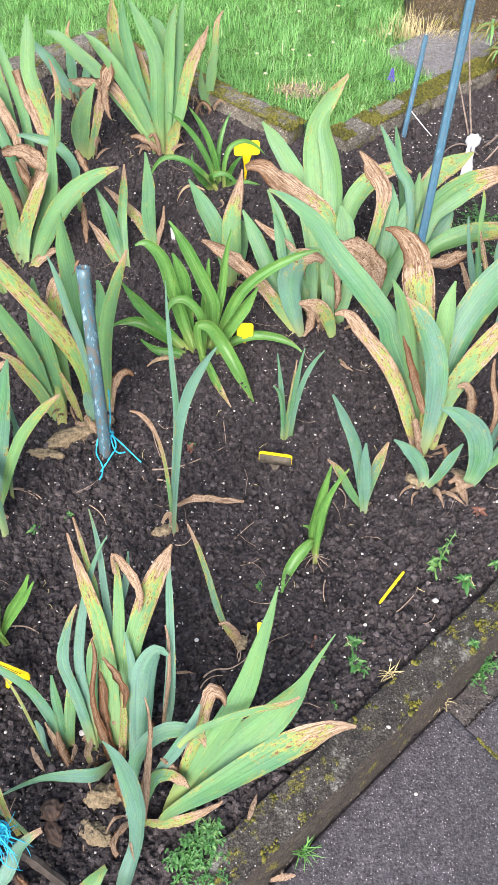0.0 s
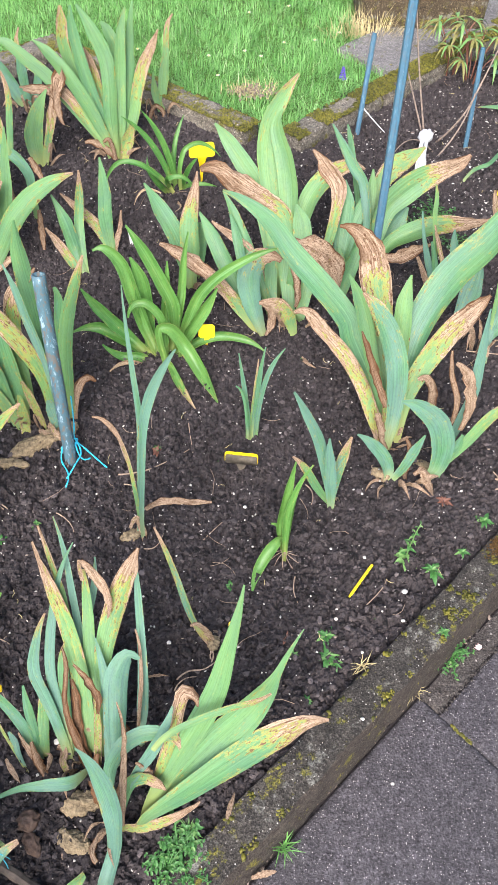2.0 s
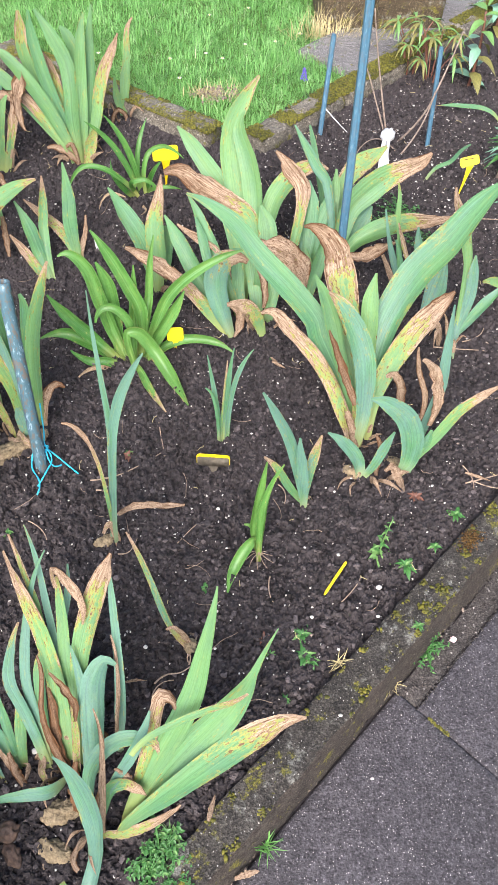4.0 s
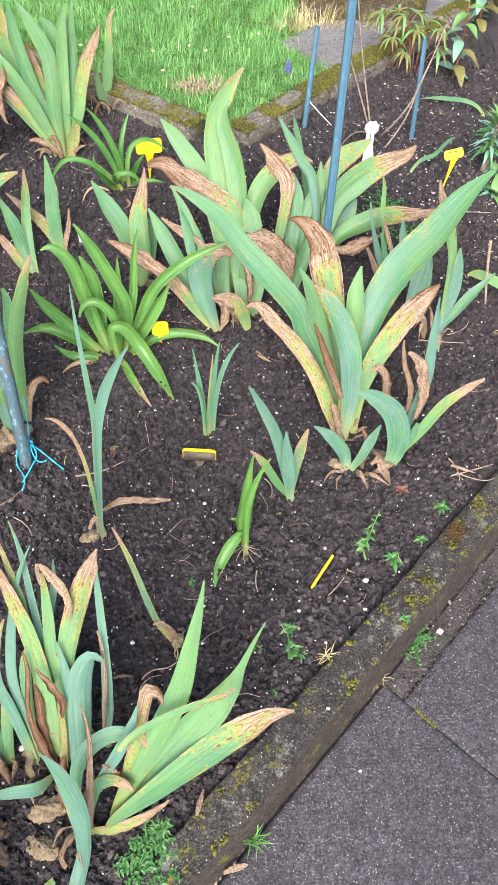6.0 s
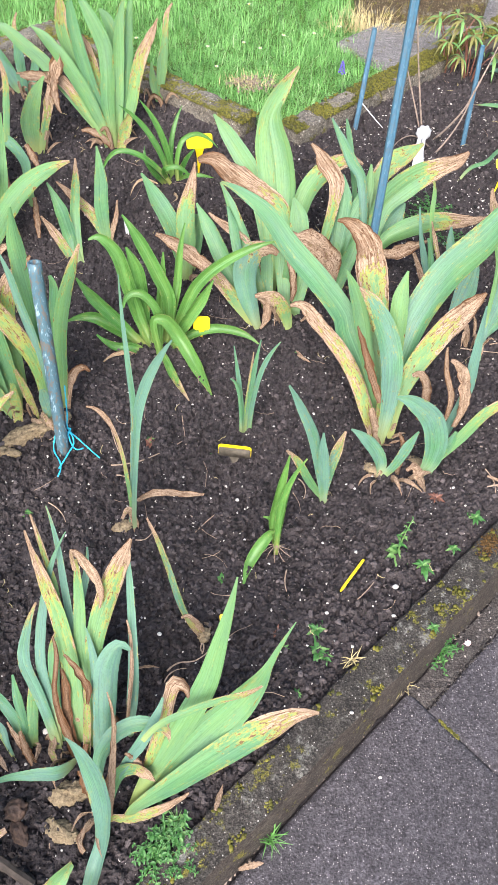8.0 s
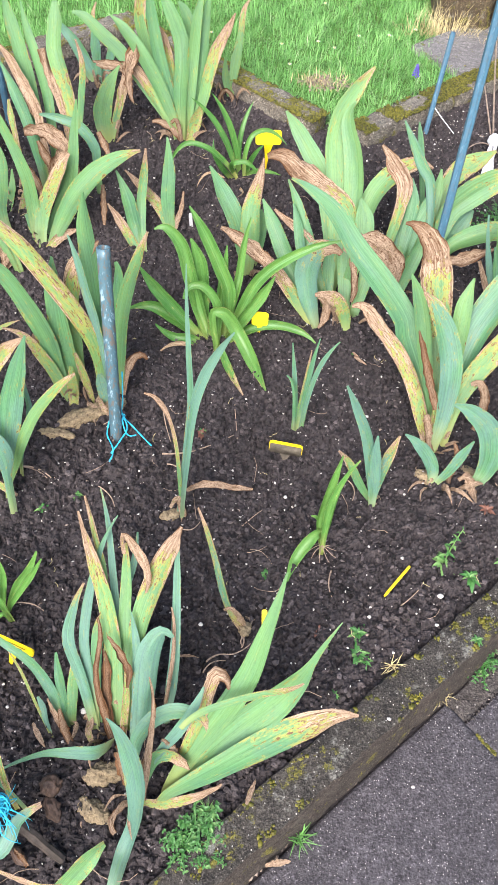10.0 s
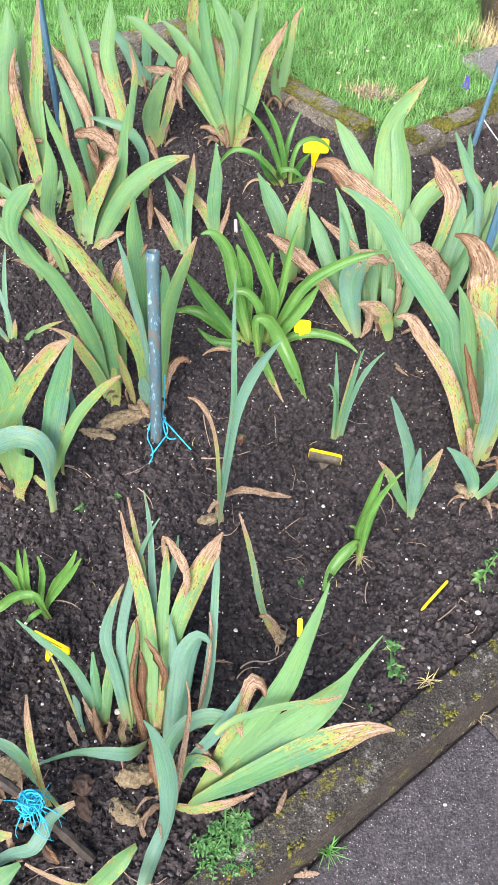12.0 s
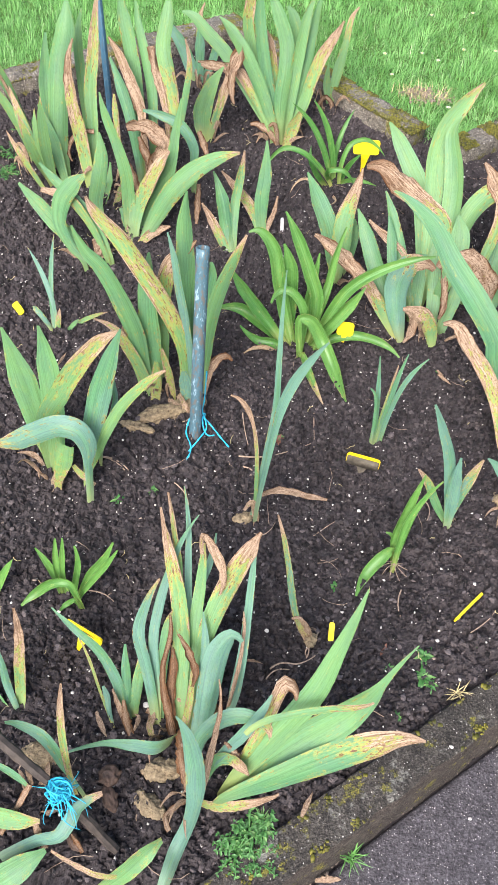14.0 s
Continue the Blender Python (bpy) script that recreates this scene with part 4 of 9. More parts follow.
leaf(plant, 0.80, (-0.432, 1.456, 0.150, 0.0190, 0.30), (-0.438, 1.478, 0.206, 0.0268, 0.45), (-0.454, 1.496, 0.255, 0.0333, 0.35), (-0.463, 1.511, 0.293, 0.0328, 0.00), (-0.457, 1.528, 0.338, 0.0300, 0.00), (-0.454, 1.544, 0.378, 0.0044, 0.00))
leaf(plant, 1.00, (-0.429, 1.434, 0.017, 0.0142, 0.60), (-0.443, 1.457, 0.142, 0.0167, 0.60), (-0.455, 1.479, 0.196, 0.0223, 0.75), (-0.476, 1.498, 0.240, 0.0243, 1.10), (-0.490, 1.516, 0.284, 0.0160, 1.20))
leaf(plant, 0.35, (-0.418, 1.447, 0.150, 0.0118, 0.00), (-0.408, 1.469, 0.220, 0.0150, 0.10), (-0.403, 1.485, 0.272, 0.0124, 0.55), (-0.414, 1.498, 0.316, 0.0033, 1.00))
leaf(plant, 0.20, (-0.381, 1.414, 0.015, 0.0144, 0.00), (-0.384, 1.427, 0.088, 0.0169, 0.00), (-0.386, 1.437, 0.123, 0.0227, 0.00), (-0.414, 1.448, 0.160, 0.0248, 0.00), (-0.458, 1.453, 0.175, 0.0199, 0.00), (-0.497, 1.454, 0.180, 0.0047, 0.00))
leaf(plant, 0.60, (-0.520, 1.406, 0.168, 0.0162, 1.30), (-0.477, 1.407, 0.170, 0.0370, 1.10), (-0.439, 1.398, 0.143, 0.0467, 1.15), (-0.456, 1.388, 0.114, 0.0330, 1.25), (-0.473, 1.382, 0.095, 0.0095, 1.40))
leaf(plant, 0.60, (-0.449, 1.371, 0.013, 0.0161, 1.40), (-0.473, 1.390, 0.111, 0.0189, 1.40), (-0.483, 1.396, 0.128, 0.0212, 1.30), (-0.494, 1.404, 0.151, 0.0070, 1.40))
leaf(plant, 0.60, (-0.493, 1.377, 0.012, 0.0144, 1.30), (-0.507, 1.386, 0.065, 0.0169, 1.30), (-0.521, 1.393, 0.080, 0.0265, 1.20), (-0.533, 1.403, 0.105, 0.0072, 1.30))
leaf(plant, 0.40, (-0.666, 1.391, 0.013, 0.0168, 0.00), (-0.670, 1.396, 0.042, 0.0197, 0.00), (-0.690, 1.418, 0.100, 0.0326, 0.00), (-0.721, 1.444, 0.168, 0.0047, 0.00))
leaf(plant, 0.60, (-0.628, 1.473, 0.019, 0.0168, 0.00), (-0.634, 1.489, 0.101, 0.0198, 0.00), (-0.650, 1.529, 0.205, 0.0263, 0.00), (-0.656, 1.551, 0.262, 0.0258, 0.00), (-0.647, 1.572, 0.315, 0.0046, 0.10))
leaf(plant, 1.00, (-0.539, 1.413, 0.016, 0.0101, 0.60), (-0.550, 1.436, 0.135, 0.0119, 0.60), (-0.557, 1.453, 0.174, 0.0165, 0.45), (-0.559, 1.464, 0.202, 0.0047, 0.50))
leaf(plant, 0.40, (-0.700, 1.439, 0.027, 0.0227, 0.00), (-0.711, 1.464, 0.107, 0.0319, 0.00), (-0.716, 1.493, 0.198, 0.0320, 0.00), (-0.711, 1.519, 0.283, 0.0046, 0.00))
leaf(plant, 0.50, (-0.348, 1.393, 0.137, 0.0093, 1.30), (-0.357, 1.400, 0.157, 0.0185, 1.30), (-0.368, 1.407, 0.179, 0.0092, 1.30))
leaf(plant, 0.50, (-0.354, 1.309, 0.027, 0.0072, 1.30), (-0.353, 1.322, 0.065, 0.0176, 1.30), (-0.354, 1.336, 0.106, 0.0093, 1.30))
leaf(plant, 0.50, (-0.604, 1.440, 0.125, 0.0096, 1.20), (-0.647, 1.436, 0.112, 0.0109, 1.30), (-0.661, 1.426, 0.079, 0.0086, 1.30), (-0.654, 1.420, 0.059, 0.0049, 1.40))
leaf(plant, 0.60, (-0.567, 1.334, 0.015, 0.0195, 0.30), (-0.570, 1.402, 0.032, 0.0223, 0.10), (-0.569, 1.424, 0.067, 0.0049, 0.00))
leaf(plant, 0.90, (-0.538, 1.330, 0.014, 0.0146, 0.60), (-0.537, 1.373, 0.032, 0.0171, 0.50), (-0.542, 1.413, 0.035, 0.0050, 0.40))
husks(plant, 6, 0.028, 70)

plant = clump("iris_clump", -0.750, 1.425, "leaning outer iris leaves with dried brown ends", "iris")
blade(plant, "I", 0.0216, 0.55, 0.4, (-0.692, 1.384, 0.014), (-0.737, 1.402, 0.119), (-0.782, 1.452, 0.198))
blade(plant, "I", 0.0234, 0.75, 0.1, (-0.686, 1.386, 0.014), (-0.683, 1.359, 0.126), (-0.675, 1.357, 0.238))
blade(plant, "I", 0.0216, 0.95, 0.3, (-0.704, 1.402, 0.015), (-0.720, 1.379, 0.096), (-0.742, 1.383, 0.179))
blade(plant, "I", 0.0167, 0.75, 0.6, (-0.695, 1.355, 0.012), (-0.739, 1.360, 0.091), (-0.776, 1.385, 0.136))
blade(plant, "I", 0.0189, 0.75, 0.1, (-0.686, 1.406, 0.015), (-0.701, 1.370, 0.117), (-0.701, 1.379, 0.199))
blade(plant, "I", 0.0201, 0.61, 0.15, (-0.772, 1.479, 0.020), (-0.791, 1.489, 0.136), (-0.819, 1.488, 0.231))
blade(plant, "I", 0.0203, 0.79, 0.25, (-0.752, 1.443, 0.018), (-0.784, 1.453, 0.123), (-0.835, 1.453, 0.208))
blade(plant, "I", 0.0193, 0.42, 1, (-0.754, 1.449, 0.019), (-0.784, 1.459, 0.166), (-0.831, 1.444, 0.287))
blade(plant, "I", 0.0172, 0.63, 0, (-0.757, 1.463, 0.019), (-0.778, 1.473, 0.125), (-0.811, 1.458, 0.210))
husks(plant, 6, 0.028, 83)

plant = clump("iris_clump", -0.480, 1.284, "iris fan with broad arching grey-green leaves", "iris")
leaf(plant, 0.50, (-0.467, 1.237, 0.007, 0.0176, 0.00), (-0.486, 1.274, 0.024, 0.0284, 0.00), (-0.493, 1.297, 0.063, 0.0316, 0.00), (-0.499, 1.312, 0.120, 0.0297, 0.00), (-0.517, 1.327, 0.175, 0.0246, 0.00), (-0.539, 1.340, 0.227, 0.0197, 0.00), (-0.550, 1.351, 0.266, 0.0032, 0.00))
leaf(plant, 0.50, (-0.459, 1.237, 0.008, 0.0188, 0.00), (-0.454, 1.297, 0.025, 0.0345, 0.00), (-0.430, 1.324, 0.080, 0.0363, 0.00), (-0.411, 1.345, 0.150, 0.0250, 0.00), (-0.405, 1.358, 0.195, 0.0190, 0.00), (-0.395, 1.377, 0.261, 0.0033, 0.00))
leaf(plant, 0.75, (-0.474, 1.246, 0.006, 0.0212, 0.00), (-0.474, 1.290, 0.057, 0.0339, 0.15), (-0.452, 1.308, 0.109, 0.0355, 0.50), (-0.430, 1.322, 0.149, 0.0282, 0.60), (-0.411, 1.331, 0.174, 0.0067, 1.00))
leaf(plant, 0.55, (-0.457, 1.249, 0.006, 0.0212, 0.00), (-0.428, 1.277, 0.064, 0.0405, 0.00), (-0.396, 1.289, 0.116, 0.0464, 0.00), (-0.354, 1.300, 0.160, 0.0411, 0.00), (-0.307, 1.307, 0.190, 0.0263, 0.10), (-0.266, 1.310, 0.205, 0.0043, 0.60))
leaf(plant, 1.00, (-0.461, 1.234, 0.005, 0.0141, 0.50), (-0.448, 1.244, 0.022, 0.0199, 0.55), (-0.427, 1.262, 0.032, 0.0211, 0.85), (-0.399, 1.266, 0.044, 0.0058, 1.20))
leaf(plant, 0.50, (-0.545, 1.270, 0.007, 0.0215, 0.00), (-0.566, 1.299, 0.052, 0.0318, 0.00), (-0.561, 1.314, 0.092, 0.0360, 0.00), (-0.555, 1.332, 0.141, 0.0308, 0.00), (-0.559, 1.348, 0.183, 0.0034, 0.00))
leaf(plant, 0.40, (-0.480, 1.242, 0.008, 0.0165, 0.00), (-0.502, 1.292, 0.025, 0.0214, 0.00), (-0.518, 1.311, 0.038, 0.0071, 0.00))
husks(plant, 6, 0.028, 104)

plant = clump("iris_clump", -0.554, 1.163, "iris clump with bent-over pale leaves and dry ends", "iris")
leaf(plant, 0.35, (-0.542, 1.137, -0.003, 0.0095, 0.00), (-0.549, 1.142, 0.028, 0.0112, 0.00), (-0.570, 1.149, 0.048, 0.0167, 0.00), (-0.594, 1.164, 0.090, 0.0274, 0.00), (-0.590, 1.180, 0.133, 0.0410, 0.00), (-0.566, 1.192, 0.166, 0.0362, 0.10), (-0.541, 1.199, 0.184, 0.0085, 0.40))
leaf(plant, 0.30, (-0.500, 1.166, -0.001, 0.0174, 0.00), (-0.505, 1.170, 0.024, 0.0204, 0.00), (-0.534, 1.189, 0.080, 0.0300, 0.00), (-0.571, 1.202, 0.120, 0.0296, 0.00), (-0.614, 1.215, 0.157, 0.0184, 0.00), (-0.640, 1.223, 0.181, 0.0043, 0.00))
leaf(plant, 0.40, (-0.539, 1.164, -0.001, 0.0155, 0.00), (-0.541, 1.166, 0.013, 0.0183, 0.00), (-0.574, 1.178, 0.045, 0.0294, 0.00), (-0.607, 1.186, 0.068, 0.0347, 0.00), (-0.649, 1.200, 0.106, 0.0299, 0.00), (-0.685, 1.211, 0.138, 0.0055, 0.00))
leaf(plant, 0.80, (-0.504, 1.164, -0.001, 0.0115, 0.00), (-0.511, 1.169, 0.030, 0.0136, 0.00), (-0.540, 1.183, 0.087, 0.0177, 0.20), (-0.575, 1.193, 0.130, 0.0196, 0.40), (-0.606, 1.195, 0.140, 0.0184, 0.80), (-0.634, 1.196, 0.141, 0.0087, 1.10))
leaf(plant, 0.50, (-0.532, 1.166, 0.017, 0.0114, 1.20), (-0.525, 1.171, 0.036, 0.0203, 1.10), (-0.531, 1.177, 0.059, 0.0157, 1.20))
husks(plant, 6, 0.028, 114)

plant = clump("iris_clump", -0.306, 0.861, "bearded iris clump with yellow blotched leaves growing beside a stake", "iris")
leaf(plant, 0.40, (-0.335, 0.847, 0.003, 0.0219, 0.00), (-0.351, 0.867, 0.038, 0.0306, 0.00), (-0.364, 0.881, 0.109, 0.0390, 0.00), (-0.387, 0.893, 0.168, 0.0388, 0.00), (-0.419, 0.904, 0.228, 0.0313, 0.00), (-0.444, 0.909, 0.254, 0.0212, 0.00), (-0.463, 0.917, 0.292, 0.0043, 0.00))
leaf(plant, 0.85, (-0.271, 0.841, 0.003, 0.0165, 0.10), (-0.272, 0.848, 0.042, 0.0195, 0.10), (-0.277, 0.862, 0.112, 0.0263, 0.20), (-0.297, 0.872, 0.166, 0.0292, 0.42), (-0.322, 0.881, 0.209, 0.0312, 0.50), (-0.350, 0.889, 0.251, 0.0305, 0.44), (-0.382, 0.898, 0.295, 0.0290, 0.36), (-0.418, 0.905, 0.332, 0.0184, 0.55), (-0.431, 0.910, 0.354, 0.0033, 1.10))
leaf(plant, 0.35, (-0.330, 0.847, 0.004, 0.0239, 0.00), (-0.334, 0.871, 0.045, 0.0334, 0.00), (-0.343, 0.889, 0.113, 0.0419, 0.00), (-0.349, 0.910, 0.193, 0.0330, 0.00), (-0.347, 0.918, 0.222, 0.0253, 0.00), (-0.345, 0.926, 0.254, 0.0035, 0.00))
leaf(plant, 0.90, (-0.323, 0.890, 0.001, 0.0152, 0.00), (-0.323, 0.899, 0.051, 0.0179, 0.00), (-0.324, 0.920, 0.163, 0.0234, 0.20), (-0.320, 0.928, 0.206, 0.0311, 0.50), (-0.312, 0.933, 0.232, 0.0289, 0.72), (-0.288, 0.938, 0.259, 0.0133, 1.10), (-0.272, 0.942, 0.278, 0.0026, 1.30))
leaf(plant, 0.40, (-0.276, 0.892, 0.015, 0.0222, 0.00), (-0.280, 0.910, 0.117, 0.0287, 0.00), (-0.284, 0.923, 0.192, 0.0322, 0.00), (-0.288, 0.933, 0.250, 0.0312, 0.00), (-0.291, 0.942, 0.304, 0.0259, 0.00), (-0.288, 0.951, 0.358, 0.0033, 0.00))
leaf(plant, 0.00, (-0.258, 0.839, 0.004, 0.0129, 0.00), (-0.265, 0.855, 0.089, 0.0152, 0.00), (-0.280, 0.880, 0.169, 0.0174, 0.00), (-0.292, 0.895, 0.221, 0.0151, 0.00), (-0.300, 0.908, 0.262, 0.0122, 0.00), (-0.312, 0.920, 0.303, 0.0026, 0.00))
leaf(plant, 0.50, (-0.251, 0.861, 0.003, 0.0143, 0.00), (-0.250, 0.864, 0.025, 0.0168, 0.00), (-0.245, 0.877, 0.094, 0.0229, 0.00), (-0.239, 0.889, 0.159, 0.0249, 0.00), (-0.226, 0.900, 0.220, 0.0241, 0.00), (-0.206, 0.911, 0.279, 0.0172, 0.20), (-0.190, 0.919, 0.320, 0.0034, 0.70))
leaf(plant, 0.30, (-0.259, 0.883, 0.003, 0.0117, 0.00), (-0.257, 0.892, 0.052, 0.0138, 0.00), (-0.248, 0.925, 0.189, 0.0184, 0.00), (-0.244, 0.933, 0.224, 0.0154, 0.00), (-0.248, 0.938, 0.243, 0.0054, 0.00))
leaf(plant, 0.90, (-0.333, 0.847, 0.004, 0.0160, 0.30), (-0.359, 0.863, 0.056, 0.0214, 0.20), (-0.380, 0.872, 0.092, 0.0211, 0.42), (-0.400, 0.879, 0.121, 0.0132, 0.55), (-0.436, 0.882, 0.134, 0.0038, 1.00))
leaf(plant, 0.80, (-0.357, 0.862, -0.000, 0.0101, 0.20), (-0.363, 0.868, 0.033, 0.0119, 0.20), (-0.385, 0.883, 0.091, 0.0116, 0.60), (-0.387, 0.889, 0.113, 0.0143, 1.00), (-0.371, 0.895, 0.137, 0.0038, 1.20))
leaf(plant, 1.00, (-0.294, 0.842, 0.003, 0.0117, 0.50), (-0.295, 0.844, 0.022, 0.0138, 0.50), (-0.304, 0.854, 0.061, 0.0183, 0.38), (-0.311, 0.860, 0.086, 0.0134, 0.40), (-0.316, 0.865, 0.106, 0.0038, 0.60))
leaf(plant, 1.00, (-0.325, 0.833, 0.004, 0.0198, 0.45), (-0.326, 0.850, 0.037, 0.0254, 0.38), (-0.326, 0.862, 0.074, 0.0096, 0.30))
leaf(plant, 0.00, (-0.271, 0.830, 0.007, 0.0138, 0.50), (-0.269, 0.838, 0.034, 0.0263, 0.20), (-0.273, 0.845, 0.057, 0.0250, 0.10), (-0.276, 0.850, 0.076, 0.0076, 0.20))
leaf(plant, 0.80, (-0.244, 0.861, 0.009, 0.0100, 0.80), (-0.237, 0.873, 0.053, 0.0137, 0.90), (-0.225, 0.881, 0.084, 0.0173, 1.20), (-0.210, 0.883, 0.094, 0.0124, 1.40), (-0.199, 0.881, 0.086, 0.0038, 1.60))
leaf(plant, 1.00, (-0.262, 0.810, 0.005, 0.0195, 0.90), (-0.270, 0.814, 0.021, 0.0252, 0.80), (-0.286, 0.844, 0.021, 0.0138, 0.70))
husks(plant, 6, 0.028, 135)

plant = clump("iris_clump", -0.451, 0.653, "broad-leaved young iris fan with one blade folded over", "iris")
leaf(plant, 0.50, (-0.454, 0.666, -0.004, 0.0203, 0.00), (-0.478, 0.696, 0.051, 0.0380, 0.00), (-0.499, 0.719, 0.144, 0.0466, 0.00), (-0.522, 0.741, 0.230, 0.0033, 0.00))
leaf(plant, 0.45, (-0.444, 0.654, 0.004, 0.0238, 0.00), (-0.443, 0.672, 0.059, 0.0374, 0.00), (-0.443, 0.692, 0.120, 0.0449, 0.00), (-0.449, 0.716, 0.194, 0.0399, 0.00), (-0.460, 0.735, 0.252, 0.0040, 0.00))
leaf(plant, 0.60, (-0.452, 0.660, -0.004, 0.0184, 0.00), (-0.457, 0.683, 0.098, 0.0323, 0.00), (-0.432, 0.694, 0.152, 0.0346, 0.12), (-0.400, 0.706, 0.209, 0.0326, 0.35), (-0.363, 0.716, 0.259, 0.0237, 0.50), (-0.333, 0.721, 0.281, 0.0039, 0.90))
leaf(plant, 0.12, (-0.390, 0.637, -0.006, 0.0128, 0.00), (-0.386, 0.645, 0.043, 0.0150, 0.00), (-0.381, 0.654, 0.077, 0.0252, 0.00), (-0.374, 0.668, 0.125, 0.0373, 0.00), (-0.362, 0.684, 0.184, 0.0393, 0.00), (-0.347, 0.700, 0.238, 0.0286, 0.00), (-0.329, 0.715, 0.292, 0.0023, 0.00))
leaf(plant, 0.75, (-0.391, 0.635, -0.006, 0.0090, 0.00), (-0.383, 0.643, 0.040, 0.0106, 0.00), (-0.373, 0.650, 0.067, 0.0140, 0.00), (-0.351, 0.665, 0.125, 0.0177, 0.00), (-0.326, 0.678, 0.175, 0.0181, 0.10), (-0.291, 0.690, 0.219, 0.0136, 0.35), (-0.264, 0.696, 0.244, 0.0031, 0.80))
leaf(plant, 0.00, (-0.374, 0.606, -0.006, 0.0116, 0.00), (-0.372, 0.623, 0.085, 0.0136, 0.00), (-0.371, 0.630, 0.125, 0.0299, 0.00), (-0.385, 0.635, 0.152, 0.0368, 0.00), (-0.413, 0.635, 0.155, 0.0367, 0.00), (-0.456, 0.631, 0.129, 0.0365, 0.10), (-0.485, 0.627, 0.110, 0.0320, 0.15), (-0.522, 0.625, 0.096, 0.0051, 0.40))
leaf(plant, 0.80, (-0.433, 0.623, -0.006, 0.0166, 0.50), (-0.431, 0.628, 0.025, 0.0196, 0.50), (-0.421, 0.637, 0.066, 0.0382, 0.20), (-0.414, 0.645, 0.101, 0.0341, 0.10))
leaf(plant, 0.10, (-0.379, 0.679, -0.005, 0.0061, 0.00), (-0.373, 0.689, 0.051, 0.0072, 0.00), (-0.352, 0.716, 0.134, 0.0095, 0.00), (-0.355, 0.725, 0.164, 0.0085, 0.00), (-0.358, 0.738, 0.204, 0.0025, 0.00))
leaf(plant, 1.00, (-0.370, 0.630, 0.025, 0.0053, 1.00), (-0.391, 0.634, 0.039, 0.0124, 0.55), (-0.405, 0.639, 0.055, 0.0070, 0.40))
husks(plant, 6, 0.028, 148)

plant = clump("iris_shoot", -0.548, 0.955, "small thin iris shoot with withered side leaves", "iris")
blade(plant, "I", 0.0105, 0, 0.05, (-0.549, 0.963, -0.004), (-0.565, 1.003, 0.059), (-0.613, 1.050, 0.120))
blade(plant, "I", 0.0094, 0.1, 0.1, (-0.552, 0.962, -0.004), (-0.565, 1.017, 0.074), (-0.573, 1.085, 0.130))
blade(plant, "I", 0.0105, 0.1, 0.4, (-0.554, 0.963, 0.000), (-0.573, 0.970, 0.030), (-0.589, 0.979, 0.040), (-0.573, 0.981, 0.020))
blade(plant, "I", 0.0085, 0.8, 0.4, (-0.539, 0.968, -0.004), (-0.500, 0.991, 0.017), (-0.458, 1.008, 0.030))
blade(plant, "I", 0.0106, 0.8, 0.6, (-0.547, 0.969, -0.004), (-0.545, 0.976, 0.023), (-0.544, 0.989, 0.040))
blade(plant, "I", 0.0084, 0.6, 0, (-0.531, 0.969, -0.004), (-0.516, 0.972, 0.019), (-0.505, 0.978, 0.030))

plant = clump("daylily", -0.347, 0.445, "small light green daylily shoot on bare soil", "daylily")
leaf(plant, 0.70, (-0.369, 0.447, -0.006, 0.0069, 0.00), (-0.370, 0.449, 0.009, 0.0082, 0.00), (-0.379, 0.461, 0.034, 0.0137, 0.00), (-0.393, 0.471, 0.055, 0.0112, 0.00), (-0.408, 0.479, 0.072, 0.0024, 0.00), kind="L")
leaf(plant, 0.80, (-0.364, 0.447, -0.006, 0.0062, 0.00), (-0.366, 0.449, 0.008, 0.0073, 0.00), (-0.375, 0.464, 0.039, 0.0105, 0.00), (-0.378, 0.476, 0.065, 0.0103, 0.00), (-0.379, 0.489, 0.091, 0.0031, 0.00), kind="L")
leaf(plant, 0.80, (-0.360, 0.446, -0.006, 0.0062, 0.00), (-0.360, 0.448, 0.007, 0.0073, 0.00), (-0.366, 0.460, 0.041, 0.0104, 0.00), (-0.365, 0.472, 0.076, 0.0102, 0.00), (-0.364, 0.483, 0.107, 0.0031, 0.00), kind="L")
leaf(plant, 0.60, (-0.351, 0.446, -0.006, 0.0069, 0.00), (-0.350, 0.448, 0.007, 0.0082, 0.00), (-0.347, 0.460, 0.036, 0.0113, 0.00), (-0.344, 0.472, 0.065, 0.0103, 0.00), (-0.349, 0.483, 0.091, 0.0031, 0.00), kind="L")
leaf(plant, 0.80, (-0.343, 0.447, -0.006, 0.0083, 0.00), (-0.340, 0.450, 0.013, 0.0098, 0.00), (-0.324, 0.465, 0.051, 0.0159, 0.00), (-0.307, 0.475, 0.078, 0.0134, 0.00), (-0.293, 0.488, 0.111, 0.0031, 0.00), kind="L")
leaf(plant, 0.60, (-0.344, 0.438, -0.006, 0.0062, 0.00), (-0.337, 0.443, 0.021, 0.0072, 0.00), (-0.321, 0.453, 0.050, 0.0111, 0.00), (-0.300, 0.465, 0.083, 0.0109, 0.00), (-0.283, 0.476, 0.114, 0.0023, 0.00), kind="L")
leaf(plant, 0.55, (-0.330, 0.429, -0.006, 0.0081, 0.00), (-0.338, 0.435, 0.030, 0.0096, 0.00), (-0.350, 0.443, 0.053, 0.0142, 0.00), (-0.374, 0.441, 0.049, 0.0174, 0.00), (-0.401, 0.432, 0.023, 0.0160, 0.00), (-0.417, 0.416, 0.012, 0.0032, 0.00), kind="L")
